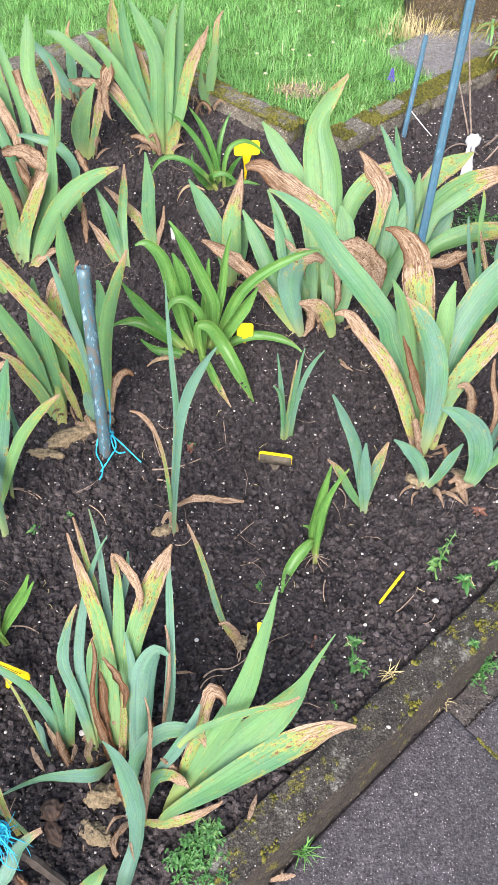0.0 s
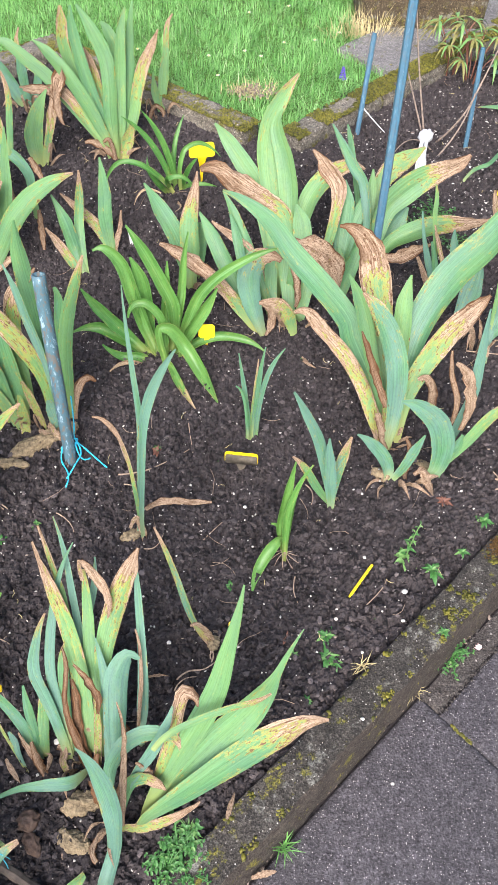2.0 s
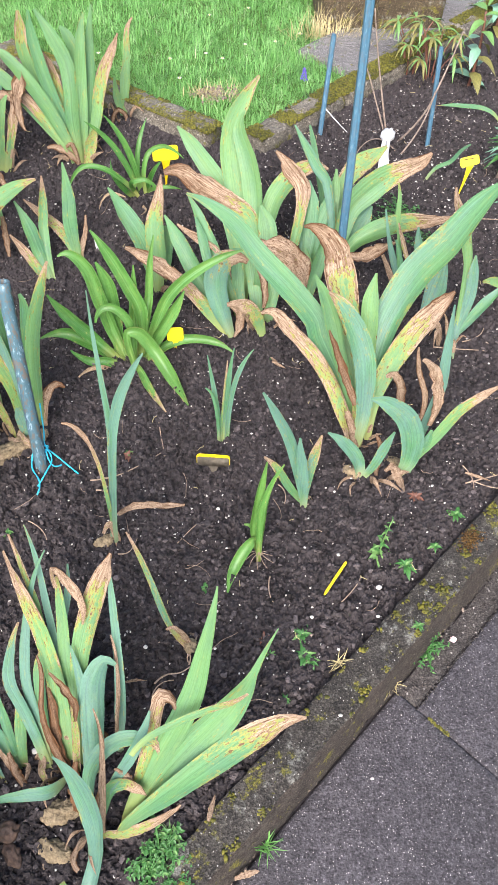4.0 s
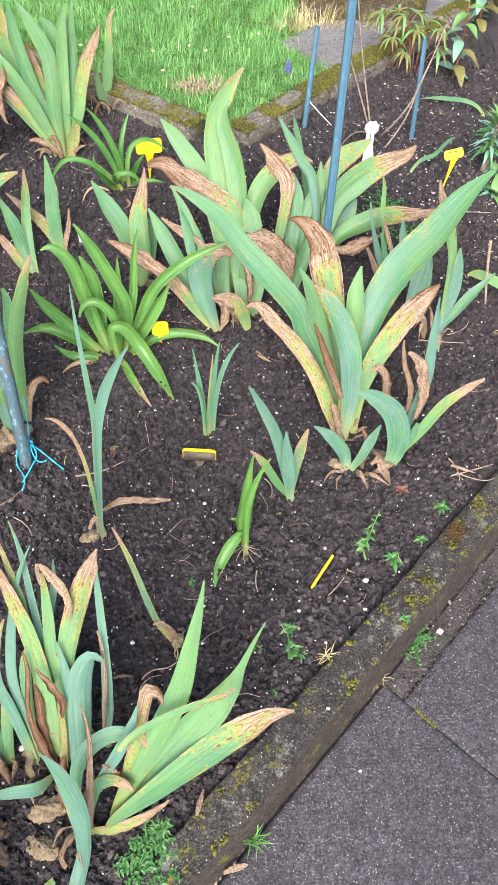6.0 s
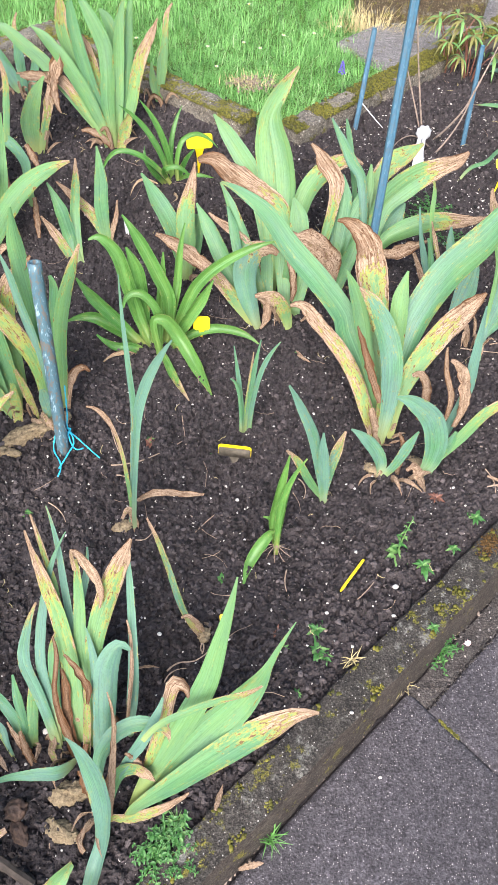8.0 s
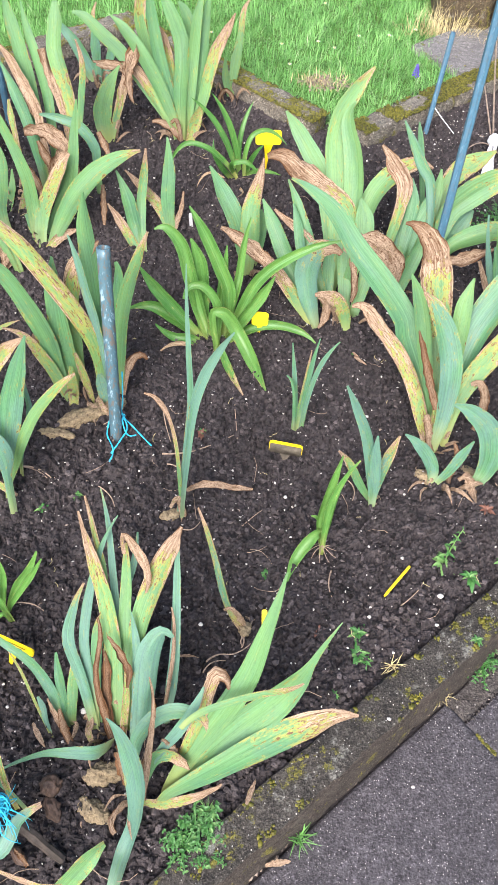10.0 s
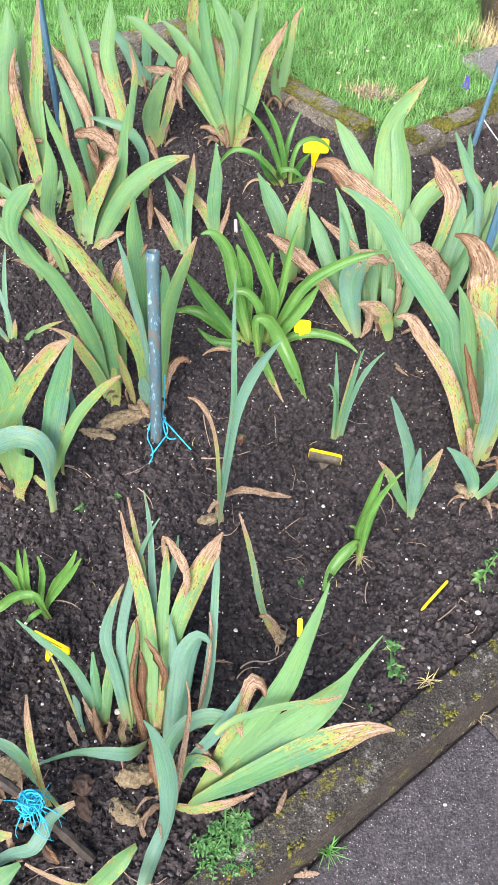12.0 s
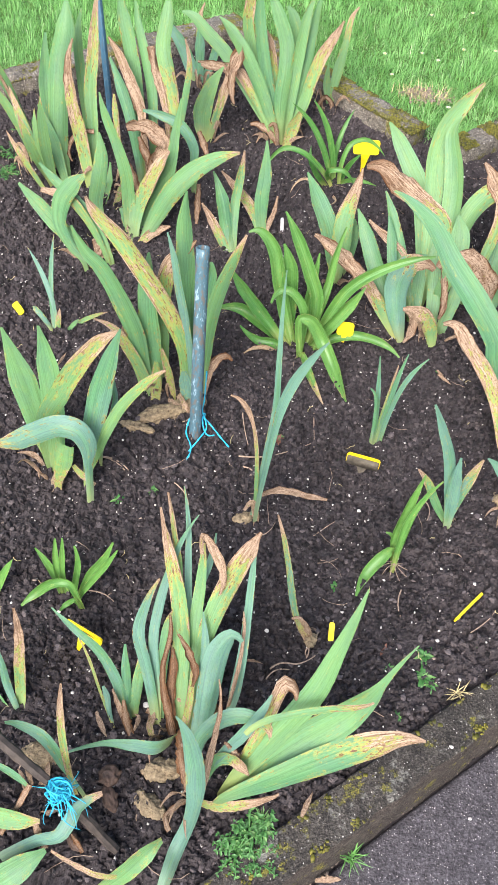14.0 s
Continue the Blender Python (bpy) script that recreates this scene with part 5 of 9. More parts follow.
leaf(plant, 0.50, (-0.334, 0.429, -0.006, 0.0068, 0.00), (-0.342, 0.433, 0.024, 0.0080, 0.00), (-0.356, 0.429, 0.012, 0.0097, 0.00), (-0.361, 0.419, 0.012, 0.0032, 0.00), kind="L")

plant = clump("daylily", -0.464, 0.415, "small light green daylily tuft", "daylily")
blade(plant, "L", 0.0144, 0.8, 0, (-0.465, 0.426, -0.004), (-0.448, 0.442, 0.042), (-0.433, 0.457, 0.070))
blade(plant, "L", 0.0145, 0.6, 0, (-0.467, 0.421, -0.004), (-0.461, 0.447, 0.046), (-0.455, 0.467, 0.070))

plant = clump("iris_clump", -0.161, 0.290, "dense iris clump with yellowed and brown-tipped leaves", "iris")
leaf(plant, 0.15, (-0.227, 0.292, 0.003, 0.0119, 0.00), (-0.234, 0.305, 0.018, 0.0163, 0.00), (-0.248, 0.325, 0.043, 0.0184, 0.00), (-0.274, 0.348, 0.072, 0.0161, 0.00), (-0.314, 0.366, 0.094, 0.0116, 0.00), (-0.344, 0.380, 0.111, 0.0022, 0.00))
leaf(plant, 0.25, (-0.227, 0.303, -0.006, 0.0088, 0.00), (-0.229, 0.307, 0.020, 0.0104, 0.00), (-0.234, 0.321, 0.038, 0.0133, 0.00), (-0.239, 0.339, 0.060, 0.0139, 0.00), (-0.243, 0.360, 0.085, 0.0029, 0.00))
leaf(plant, 0.50, (-0.221, 0.298, -0.006, 0.0114, 0.00), (-0.221, 0.301, 0.012, 0.0134, 0.00), (-0.221, 0.331, 0.045, 0.0162, 0.00), (-0.221, 0.347, 0.063, 0.0103, 0.40), (-0.221, 0.361, 0.079, 0.0029, 0.80))
leaf(plant, 0.10, (-0.187, 0.282, -0.004, 0.0111, 0.00), (-0.193, 0.303, 0.017, 0.0148, 0.00), (-0.209, 0.338, 0.061, 0.0190, 0.00), (-0.216, 0.350, 0.076, 0.0196, 0.00), (-0.227, 0.372, 0.104, 0.0195, 0.00), (-0.220, 0.400, 0.140, 0.0114, 0.20), (-0.208, 0.420, 0.166, 0.0028, 0.90))
leaf(plant, 0.05, (-0.186, 0.287, -0.003, 0.0089, 0.00), (-0.196, 0.331, 0.047, 0.0132, 0.00), (-0.208, 0.370, 0.092, 0.0145, 0.00), (-0.206, 0.402, 0.130, 0.0144, 0.00), (-0.198, 0.435, 0.168, 0.0100, 0.00), (-0.188, 0.461, 0.198, 0.0064, 0.00), (-0.171, 0.485, 0.226, 0.0014, 0.00))
leaf(plant, 0.30, (-0.184, 0.298, -0.006, 0.0101, 0.00), (-0.185, 0.301, 0.012, 0.0119, 0.00), (-0.191, 0.345, 0.062, 0.0161, 0.00), (-0.191, 0.379, 0.100, 0.0189, 0.00), (-0.189, 0.391, 0.114, 0.0145, 0.30), (-0.183, 0.404, 0.129, 0.0043, 0.90))
leaf(plant, 0.75, (-0.162, 0.293, 0.003, 0.0208, 0.00), (-0.167, 0.332, 0.053, 0.0263, 0.00), (-0.171, 0.374, 0.105, 0.0238, 0.12), (-0.183, 0.411, 0.151, 0.0220, 0.30), (-0.196, 0.437, 0.184, 0.0190, 0.55), (-0.210, 0.463, 0.216, 0.0084, 0.90), (-0.218, 0.480, 0.237, 0.0028, 1.00))
leaf(plant, 0.85, (-0.162, 0.321, -0.006, 0.0064, 0.00), (-0.163, 0.325, 0.020, 0.0075, 0.00), (-0.188, 0.442, 0.169, 0.0093, 0.20), (-0.198, 0.465, 0.199, 0.0078, 0.40), (-0.205, 0.482, 0.221, 0.0063, 0.60), (-0.213, 0.499, 0.243, 0.0028, 1.00))
leaf(plant, 0.00, (-0.154, 0.322, -0.006, 0.0076, 0.00), (-0.156, 0.326, 0.020, 0.0090, 0.00), (-0.171, 0.414, 0.128, 0.0101, 0.00), (-0.177, 0.445, 0.166, 0.0100, 0.00), (-0.184, 0.481, 0.210, 0.0071, 0.00), (-0.195, 0.510, 0.246, 0.0014, 0.30))
leaf(plant, 0.05, (-0.148, 0.318, -0.006, 0.0089, 0.00), (-0.148, 0.321, 0.012, 0.0105, 0.00), (-0.159, 0.428, 0.135, 0.0109, 0.00), (-0.151, 0.454, 0.165, 0.0101, 0.00), (-0.148, 0.481, 0.196, 0.0021, 0.00))
leaf(plant, 0.55, (-0.148, 0.291, 0.001, 0.0178, 0.00), (-0.151, 0.348, 0.068, 0.0219, 0.00), (-0.157, 0.391, 0.117, 0.0180, 0.00), (-0.157, 0.423, 0.154, 0.0164, 0.00), (-0.158, 0.445, 0.181, 0.0113, 0.30), (-0.160, 0.462, 0.200, 0.0042, 0.60))
leaf(plant, 0.60, (-0.159, 0.445, 0.202, 0.0070, 0.80), (-0.161, 0.461, 0.222, 0.0055, 1.10), (-0.145, 0.450, 0.208, 0.0173, 0.95), (-0.130, 0.432, 0.185, 0.0119, 1.00), (-0.130, 0.414, 0.163, 0.0028, 1.20))
leaf(plant, 0.70, (-0.145, 0.288, -0.003, 0.0163, 0.00), (-0.145, 0.342, 0.062, 0.0219, 0.00), (-0.142, 0.378, 0.105, 0.0245, 0.00), (-0.132, 0.408, 0.141, 0.0271, 0.15), (-0.121, 0.431, 0.168, 0.0290, 0.30), (-0.114, 0.443, 0.182, 0.0289, 0.45), (-0.103, 0.459, 0.201, 0.0238, 0.75), (-0.091, 0.477, 0.223, 0.0028, 1.10))
leaf(plant, 0.00, (-0.097, 0.308, -0.006, 0.0081, 0.00), (-0.096, 0.314, 0.027, 0.0096, 0.00), (-0.093, 0.338, 0.054, 0.0161, 0.00), (-0.091, 0.371, 0.093, 0.0137, 0.00), (-0.092, 0.404, 0.130, 0.0115, 0.00), (-0.094, 0.439, 0.170, 0.0099, 0.00), (-0.096, 0.474, 0.210, 0.0021, 0.00))
leaf(plant, 0.30, (-0.101, 0.315, -0.006, 0.0043, 0.90), (-0.098, 0.325, 0.047, 0.0051, 0.90), (-0.093, 0.359, 0.088, 0.0058, 0.90), (-0.093, 0.389, 0.124, 0.0050, 1.10), (-0.098, 0.406, 0.145, 0.0021, 1.00))
leaf(plant, 0.00, (-0.128, 0.285, -0.006, 0.0161, 0.00), (-0.128, 0.289, 0.022, 0.0189, 0.00), (-0.127, 0.308, 0.043, 0.0275, 0.00), (-0.126, 0.334, 0.073, 0.0338, 0.00), (-0.122, 0.362, 0.106, 0.0342, 0.00), (-0.108, 0.380, 0.126, 0.0227, 0.00), (-0.093, 0.376, 0.122, 0.0043, 0.00))
leaf(plant, 0.05, (-0.136, 0.279, -0.006, 0.0105, 0.00), (-0.136, 0.282, 0.019, 0.0124, 0.00), (-0.134, 0.303, 0.041, 0.0174, 0.00), (-0.134, 0.337, 0.078, 0.0172, 0.00), (-0.139, 0.370, 0.114, 0.0128, 0.00), (-0.148, 0.397, 0.143, 0.0021, 0.00))
leaf(plant, 0.50, (-0.174, 0.370, 0.125, 0.0042, 1.40), (-0.157, 0.355, 0.109, 0.0121, 1.40), (-0.146, 0.340, 0.091, 0.0107, 1.50), (-0.147, 0.325, 0.074, 0.0029, 1.50))
leaf(plant, 0.50, (-0.164, 0.280, 0.012, 0.0102, 1.40), (-0.177, 0.306, 0.043, 0.0131, 1.45), (-0.185, 0.322, 0.062, 0.0101, 1.50), (-0.188, 0.340, 0.084, 0.0072, 1.50), (-0.184, 0.370, 0.120, 0.0071, 1.40), (-0.188, 0.387, 0.140, 0.0028, 1.40))
leaf(plant, 1.00, (-0.150, 0.282, -0.006, 0.0087, 0.50), (-0.150, 0.286, 0.020, 0.0102, 0.50), (-0.148, 0.317, 0.059, 0.0108, 0.45), (-0.150, 0.340, 0.087, 0.0043, 0.50))
leaf(plant, 0.10, (-0.159, 0.279, 0.015, 0.0190, 0.00), (-0.175, 0.253, 0.040, 0.0232, 0.00), (-0.205, 0.248, 0.050, 0.0188, 0.00), (-0.246, 0.244, 0.045, 0.0084, 0.00), (-0.301, 0.221, 0.030, 0.0014, 0.00))
leaf(plant, 0.80, (-0.223, 0.281, 0.001, 0.0104, 1.20), (-0.239, 0.299, 0.023, 0.0103, 0.95), (-0.251, 0.315, 0.041, 0.0029, 1.10))
leaf(plant, 0.90, (-0.241, 0.275, -0.004, 0.0044, 0.40), (-0.269, 0.313, 0.026, 0.0052, 0.40), (-0.290, 0.343, 0.058, 0.0052, 0.45), (-0.306, 0.360, 0.076, 0.0022, 0.60))
leaf(plant, 0.00, (-0.243, 0.279, -0.004, 0.0037, 0.00), (-0.253, 0.295, 0.012, 0.0067, 0.00), (-0.260, 0.310, 0.023, 0.0111, 0.00), (-0.266, 0.319, 0.033, 0.0037, 0.00))
leaf(plant, 0.60, (-0.188, 0.275, -0.004, 0.0089, 0.60), (-0.196, 0.286, 0.012, 0.0103, 0.70), (-0.196, 0.300, 0.013, 0.0104, 1.00), (-0.204, 0.304, 0.018, 0.0089, 1.20))
leaf(plant, 0.50, (-0.165, 0.287, 0.010, 0.0118, 1.50), (-0.175, 0.319, 0.044, 0.0146, 1.50), (-0.176, 0.345, 0.073, 0.0131, 1.50), (-0.182, 0.366, 0.095, 0.0043, 1.50))
leaf(plant, 0.50, (-0.144, 0.261, 0.001, 0.0117, 1.50), (-0.152, 0.274, 0.017, 0.0145, 1.50), (-0.149, 0.289, 0.034, 0.0058, 1.50))
leaf(plant, 0.50, (-0.117, 0.298, -0.002, 0.0090, 1.50), (-0.114, 0.319, 0.021, 0.0104, 1.40), (-0.127, 0.329, 0.033, 0.0044, 1.40))
leaf(plant, 0.60, (-0.218, 0.273, 0.004, 0.0103, 1.40), (-0.227, 0.286, 0.021, 0.0132, 1.30), (-0.233, 0.303, 0.042, 0.0044, 1.30))
husks(plant, 6, 0.028, 196)

plant = clump("iris_clump", -0.105, 0.212, "iris clump sprawling low with wide blotched leaves over the kerb", "iris")
leaf(plant, 0.60, (-0.089, 0.219, -0.006, 0.0131, 0.00), (-0.084, 0.223, 0.019, 0.0154, 0.00), (-0.069, 0.241, 0.049, 0.0207, 0.00), (-0.046, 0.263, 0.088, 0.0277, 0.00), (-0.018, 0.290, 0.133, 0.0311, 0.00), (0.003, 0.314, 0.175, 0.0291, 0.00), (0.017, 0.342, 0.221, 0.0196, 0.00), (0.028, 0.365, 0.261, 0.0111, 0.00), (0.036, 0.386, 0.297, 0.0018, 0.00))
leaf(plant, 0.50, (-0.082, 0.219, -0.006, 0.0143, 0.00), (-0.077, 0.222, 0.016, 0.0168, 0.00), (-0.061, 0.235, 0.038, 0.0249, 0.00), (-0.031, 0.256, 0.074, 0.0388, 0.00), (0.005, 0.278, 0.110, 0.0468, 0.00), (0.040, 0.298, 0.143, 0.0407, 0.00), (0.063, 0.315, 0.172, 0.0246, 0.00), (0.074, 0.327, 0.191, 0.0103, 0.00), (0.086, 0.341, 0.214, 0.0063, 0.00), (0.103, 0.358, 0.242, 0.0012, 0.00))
leaf(plant, 0.50, (-0.070, 0.262, 0.134, 0.0065, 0.00), (-0.050, 0.275, 0.151, 0.0090, 0.00), (-0.019, 0.284, 0.165, 0.0102, 0.10), (0.018, 0.293, 0.177, 0.0095, 0.30), (0.048, 0.298, 0.184, 0.0076, 0.55), (0.066, 0.304, 0.192, 0.0025, 0.90))
leaf(plant, 0.30, (-0.094, 0.206, -0.006, 0.0129, 0.00), (-0.086, 0.211, 0.028, 0.0151, 0.00), (-0.066, 0.220, 0.042, 0.0233, 0.00), (-0.034, 0.233, 0.061, 0.0325, 0.00), (0.003, 0.249, 0.085, 0.0389, 0.08), (0.046, 0.267, 0.110, 0.0417, 0.25), (0.080, 0.279, 0.128, 0.0367, 0.55), (0.107, 0.287, 0.140, 0.0221, 0.72), (0.135, 0.289, 0.143, 0.0026, 1.00))
leaf(plant, 1.00, (-0.116, 0.203, -0.006, 0.0083, 0.50), (-0.112, 0.206, 0.013, 0.0097, 0.50), (-0.095, 0.205, 0.012, 0.0167, 0.42), (-0.064, 0.210, 0.018, 0.0159, 0.50), (-0.038, 0.218, 0.030, 0.0117, 0.95), (-0.018, 0.227, 0.043, 0.0041, 1.20))
leaf(plant, 0.00, (-0.124, 0.224, -0.006, 0.0069, 0.00), (-0.104, 0.238, 0.068, 0.0081, 0.00), (-0.092, 0.251, 0.087, 0.0121, 0.00), (-0.074, 0.266, 0.110, 0.0160, 0.00), (-0.057, 0.285, 0.139, 0.0125, 0.00), (-0.047, 0.302, 0.163, 0.0026, 0.00))
leaf(plant, 1.00, (-0.078, 0.240, -0.006, 0.0127, 0.40), (-0.065, 0.255, 0.075, 0.0150, 0.40), (-0.047, 0.288, 0.127, 0.0179, 0.50), (-0.040, 0.305, 0.154, 0.0184, 0.80), (-0.033, 0.315, 0.170, 0.0195, 1.10), (-0.020, 0.311, 0.163, 0.0091, 1.30), (-0.019, 0.295, 0.139, 0.0040, 1.50))
leaf(plant, 0.12, (-0.134, 0.232, -0.006, 0.0116, 0.00), (-0.127, 0.245, 0.066, 0.0137, 0.00), (-0.122, 0.261, 0.090, 0.0189, 0.00), (-0.103, 0.277, 0.114, 0.0234, 0.00), (-0.075, 0.284, 0.126, 0.0226, 0.00), (-0.048, 0.280, 0.119, 0.0146, 0.40), (-0.039, 0.269, 0.102, 0.0033, 1.10))
leaf(plant, 0.30, (-0.121, 0.214, -0.006, 0.0093, 0.00), (-0.112, 0.223, 0.046, 0.0109, 0.00), (-0.101, 0.242, 0.075, 0.0176, 0.00), (-0.083, 0.246, 0.082, 0.0229, 0.30), (-0.067, 0.240, 0.073, 0.0182, 0.85), (-0.058, 0.235, 0.065, 0.0027, 1.10))
leaf(plant, 0.60, (-0.081, 0.227, -0.006, 0.0144, 0.20), (-0.078, 0.230, 0.011, 0.0170, 0.20), (-0.066, 0.246, 0.033, 0.0252, 0.15), (-0.055, 0.264, 0.059, 0.0236, 0.10), (-0.048, 0.281, 0.083, 0.0110, 0.10))
leaf(plant, 0.00, (-0.141, 0.089, -0.004, 0.0092, 0.00), (-0.134, 0.121, 0.012, 0.0171, 0.00), (-0.129, 0.150, 0.012, 0.0202, 0.00), (-0.120, 0.175, 0.033, 0.0174, 0.00), (-0.116, 0.188, 0.067, 0.0190, 0.00), (-0.116, 0.203, 0.105, 0.0244, 0.00), (-0.122, 0.221, 0.152, 0.0236, 0.00), (-0.133, 0.236, 0.189, 0.0134, 0.00), (-0.145, 0.244, 0.210, 0.0018, 0.00))
leaf(plant, 0.40, (-0.110, 0.202, 0.042, 0.0054, 1.20), (-0.108, 0.227, 0.077, 0.0094, 0.80), (-0.105, 0.254, 0.115, 0.0086, 1.05), (-0.103, 0.280, 0.152, 0.0052, 1.20), (-0.109, 0.302, 0.182, 0.0019, 1.20))
leaf(plant, 0.70, (-0.130, 0.215, 0.035, 0.0110, 1.40), (-0.138, 0.231, 0.058, 0.0150, 1.40), (-0.145, 0.245, 0.080, 0.0108, 1.50))
leaf(plant, 0.50, (-0.121, 0.210, 0.012, 0.0056, 1.30), (-0.137, 0.200, 0.012, 0.0083, 1.30), (-0.149, 0.184, 0.012, 0.0096, 1.20), (-0.142, 0.169, 0.012, 0.0068, 1.20))
leaf(plant, 0.50, (-0.114, 0.210, 0.044, 0.0082, 1.50), (-0.114, 0.227, 0.069, 0.0108, 1.50), (-0.110, 0.239, 0.087, 0.0053, 1.40))
leaf(plant, 0.50, (-0.072, 0.245, 0.078, 0.0054, 1.30), (-0.080, 0.252, 0.088, 0.0107, 1.20), (-0.093, 0.259, 0.098, 0.0040, 1.30))
leaf(plant, 0.50, (-0.075, 0.249, 0.060, 0.0069, 1.30), (-0.064, 0.266, 0.086, 0.0081, 1.20), (-0.062, 0.279, 0.107, 0.0040, 1.20))
husks(plant, 6, 0.028, 215)

plant = clump("iris_shoot", -0.375, 0.285, "iris shoot with a withered brown tip and blue-green side leaves", "iris")
leaf(plant, 0.80, (-0.367, 0.271, -0.004, 0.0105, 0.00), (-0.372, 0.293, 0.018, 0.0149, 0.10), (-0.372, 0.312, 0.061, 0.0160, 0.35), (-0.372, 0.339, 0.121, 0.0113, 0.85), (-0.377, 0.353, 0.153, 0.0028, 1.20))
leaf(plant, 0.05, (-0.369, 0.272, -0.004, 0.0075, 0.00), (-0.378, 0.282, 0.012, 0.0104, 0.00), (-0.390, 0.298, 0.033, 0.0133, 0.00), (-0.394, 0.310, 0.064, 0.0102, 0.00), (-0.398, 0.321, 0.092, 0.0029, 0.00))
leaf(plant, 0.50, (-0.383, 0.274, -0.004, 0.0120, 0.00), (-0.403, 0.285, 0.012, 0.0194, 0.00), (-0.421, 0.299, 0.039, 0.0044, 0.00))

plant = clump("iris_clump", -0.326, 0.171, "iris clump tied with turquoise twine, leaves bent and brown", "iris")
leaf(plant, 0.10, (-0.252, 0.188, -0.006, 0.0058, 0.00), (-0.269, 0.199, 0.056, 0.0068, 0.00), (-0.278, 0.206, 0.069, 0.0114, 0.00), (-0.289, 0.216, 0.088, 0.0147, 0.00), (-0.308, 0.226, 0.109, 0.0165, 0.00), (-0.334, 0.230, 0.117, 0.0112, 0.00), (-0.349, 0.229, 0.116, 0.0026, 0.00))
leaf(plant, 0.60, (-0.265, 0.188, -0.006, 0.0069, 0.50), (-0.270, 0.201, 0.065, 0.0081, 0.50), (-0.278, 0.225, 0.120, 0.0104, 0.35), (-0.280, 0.245, 0.163, 0.0089, 0.85), (-0.279, 0.260, 0.196, 0.0025, 1.10))
leaf(plant, 0.00, (-0.326, 0.104, 0.030, 0.0118, 0.00), (-0.286, 0.124, 0.055, 0.0155, 0.00), (-0.258, 0.131, 0.075, 0.0178, 0.00), (-0.249, 0.146, 0.085, 0.0191, 0.00), (-0.244, 0.160, 0.088, 0.0141, 0.00), (-0.233, 0.171, 0.090, 0.0122, 0.30), (-0.220, 0.180, 0.090, 0.0065, 1.10))
leaf(plant, 1.00, (-0.175, 0.107, 0.065, 0.0056, 0.50), (-0.202, 0.102, 0.070, 0.0100, 0.50), (-0.231, 0.107, 0.070, 0.0088, 0.75), (-0.263, 0.116, 0.070, 0.0038, 0.70))
leaf(plant, 0.50, (-0.206, 0.090, 0.030, 0.0192, 0.00), (-0.173, 0.110, 0.080, 0.0260, 0.10), (-0.154, 0.128, 0.100, 0.0246, 0.15), (-0.141, 0.144, 0.100, 0.0087, 0.30))
leaf(plant, 0.60, (-0.380, 0.132, 0.050, 0.0263, 0.00), (-0.338, 0.135, 0.090, 0.0316, 0.00), (-0.299, 0.135, 0.100, 0.0250, 0.15), (-0.278, 0.138, 0.100, 0.0050, 0.50))
leaf(plant, 0.35, (-0.339, 0.062, 0.020, 0.0256, 0.00), (-0.313, 0.080, 0.050, 0.0378, 0.00), (-0.290, 0.098, 0.060, 0.0315, 0.00), (-0.271, 0.117, 0.060, 0.0051, 0.00))
leaf(plant, 0.60, (-0.327, 0.123, 0.060, 0.0077, 1.30), (-0.307, 0.148, 0.100, 0.0082, 1.20), (-0.296, 0.169, 0.120, 0.0075, 1.30))
leaf(plant, 0.20, (-0.383, 0.196, 0.060, 0.0095, 0.00), (-0.341, 0.184, 0.100, 0.0143, 0.00), (-0.315, 0.175, 0.110, 0.0127, 0.00), (-0.300, 0.168, 0.110, 0.0038, 0.00))
leaf(plant, 0.90, (-0.280, 0.124, 0.020, 0.0080, 1.20), (-0.288, 0.134, 0.050, 0.0104, 1.10), (-0.295, 0.146, 0.060, 0.0052, 1.00))
leaf(plant, 0.50, (-0.236, 0.127, 0.020, 0.0053, 1.40), (-0.246, 0.136, 0.025, 0.0093, 1.40), (-0.253, 0.142, 0.030, 0.0040, 1.40))
husks(plant, 6, 0.028, 233)

plant = clump("iris_shoot", -0.117, 0.629, "single grey-green iris stem rising from its rhizome", "iris")
leaf(plant, 0.05, (-0.118, 0.631, 0.000, 0.0098, 0.00), (-0.112, 0.658, 0.074, 0.0121, 0.00), (-0.108, 0.679, 0.133, 0.0117, 0.00), (-0.105, 0.703, 0.197, 0.0105, 0.00), (-0.109, 0.727, 0.265, 0.0086, 0.00), (-0.113, 0.750, 0.328, 0.0060, 0.00), (-0.115, 0.772, 0.388, 0.0015, 0.00))
leaf(plant, 0.00, (-0.113, 0.626, -0.011, 0.0067, 0.00), (-0.112, 0.634, 0.038, 0.0079, 0.00), (-0.103, 0.665, 0.153, 0.0106, 0.00), (-0.097, 0.680, 0.213, 0.0150, 0.00), (-0.084, 0.693, 0.262, 0.0176, 0.00), (-0.066, 0.703, 0.300, 0.0127, 0.00), (-0.046, 0.711, 0.331, 0.0022, 0.00))
leaf(plant, 0.40, (-0.115, 0.634, -0.011, 0.0060, 0.00), (-0.116, 0.642, 0.033, 0.0070, 0.00), (-0.124, 0.672, 0.124, 0.0067, 0.40), (-0.136, 0.689, 0.174, 0.0066, 0.80), (-0.153, 0.698, 0.201, 0.0097, 1.05), (-0.171, 0.700, 0.209, 0.0024, 1.10))
leaf(plant, 0.60, (-0.110, 0.665, 0.020, 0.0072, 1.10), (-0.078, 0.671, 0.035, 0.0142, 1.00), (-0.041, 0.677, 0.022, 0.0135, 1.05), (-0.005, 0.683, 0.012, 0.0036, 1.20))
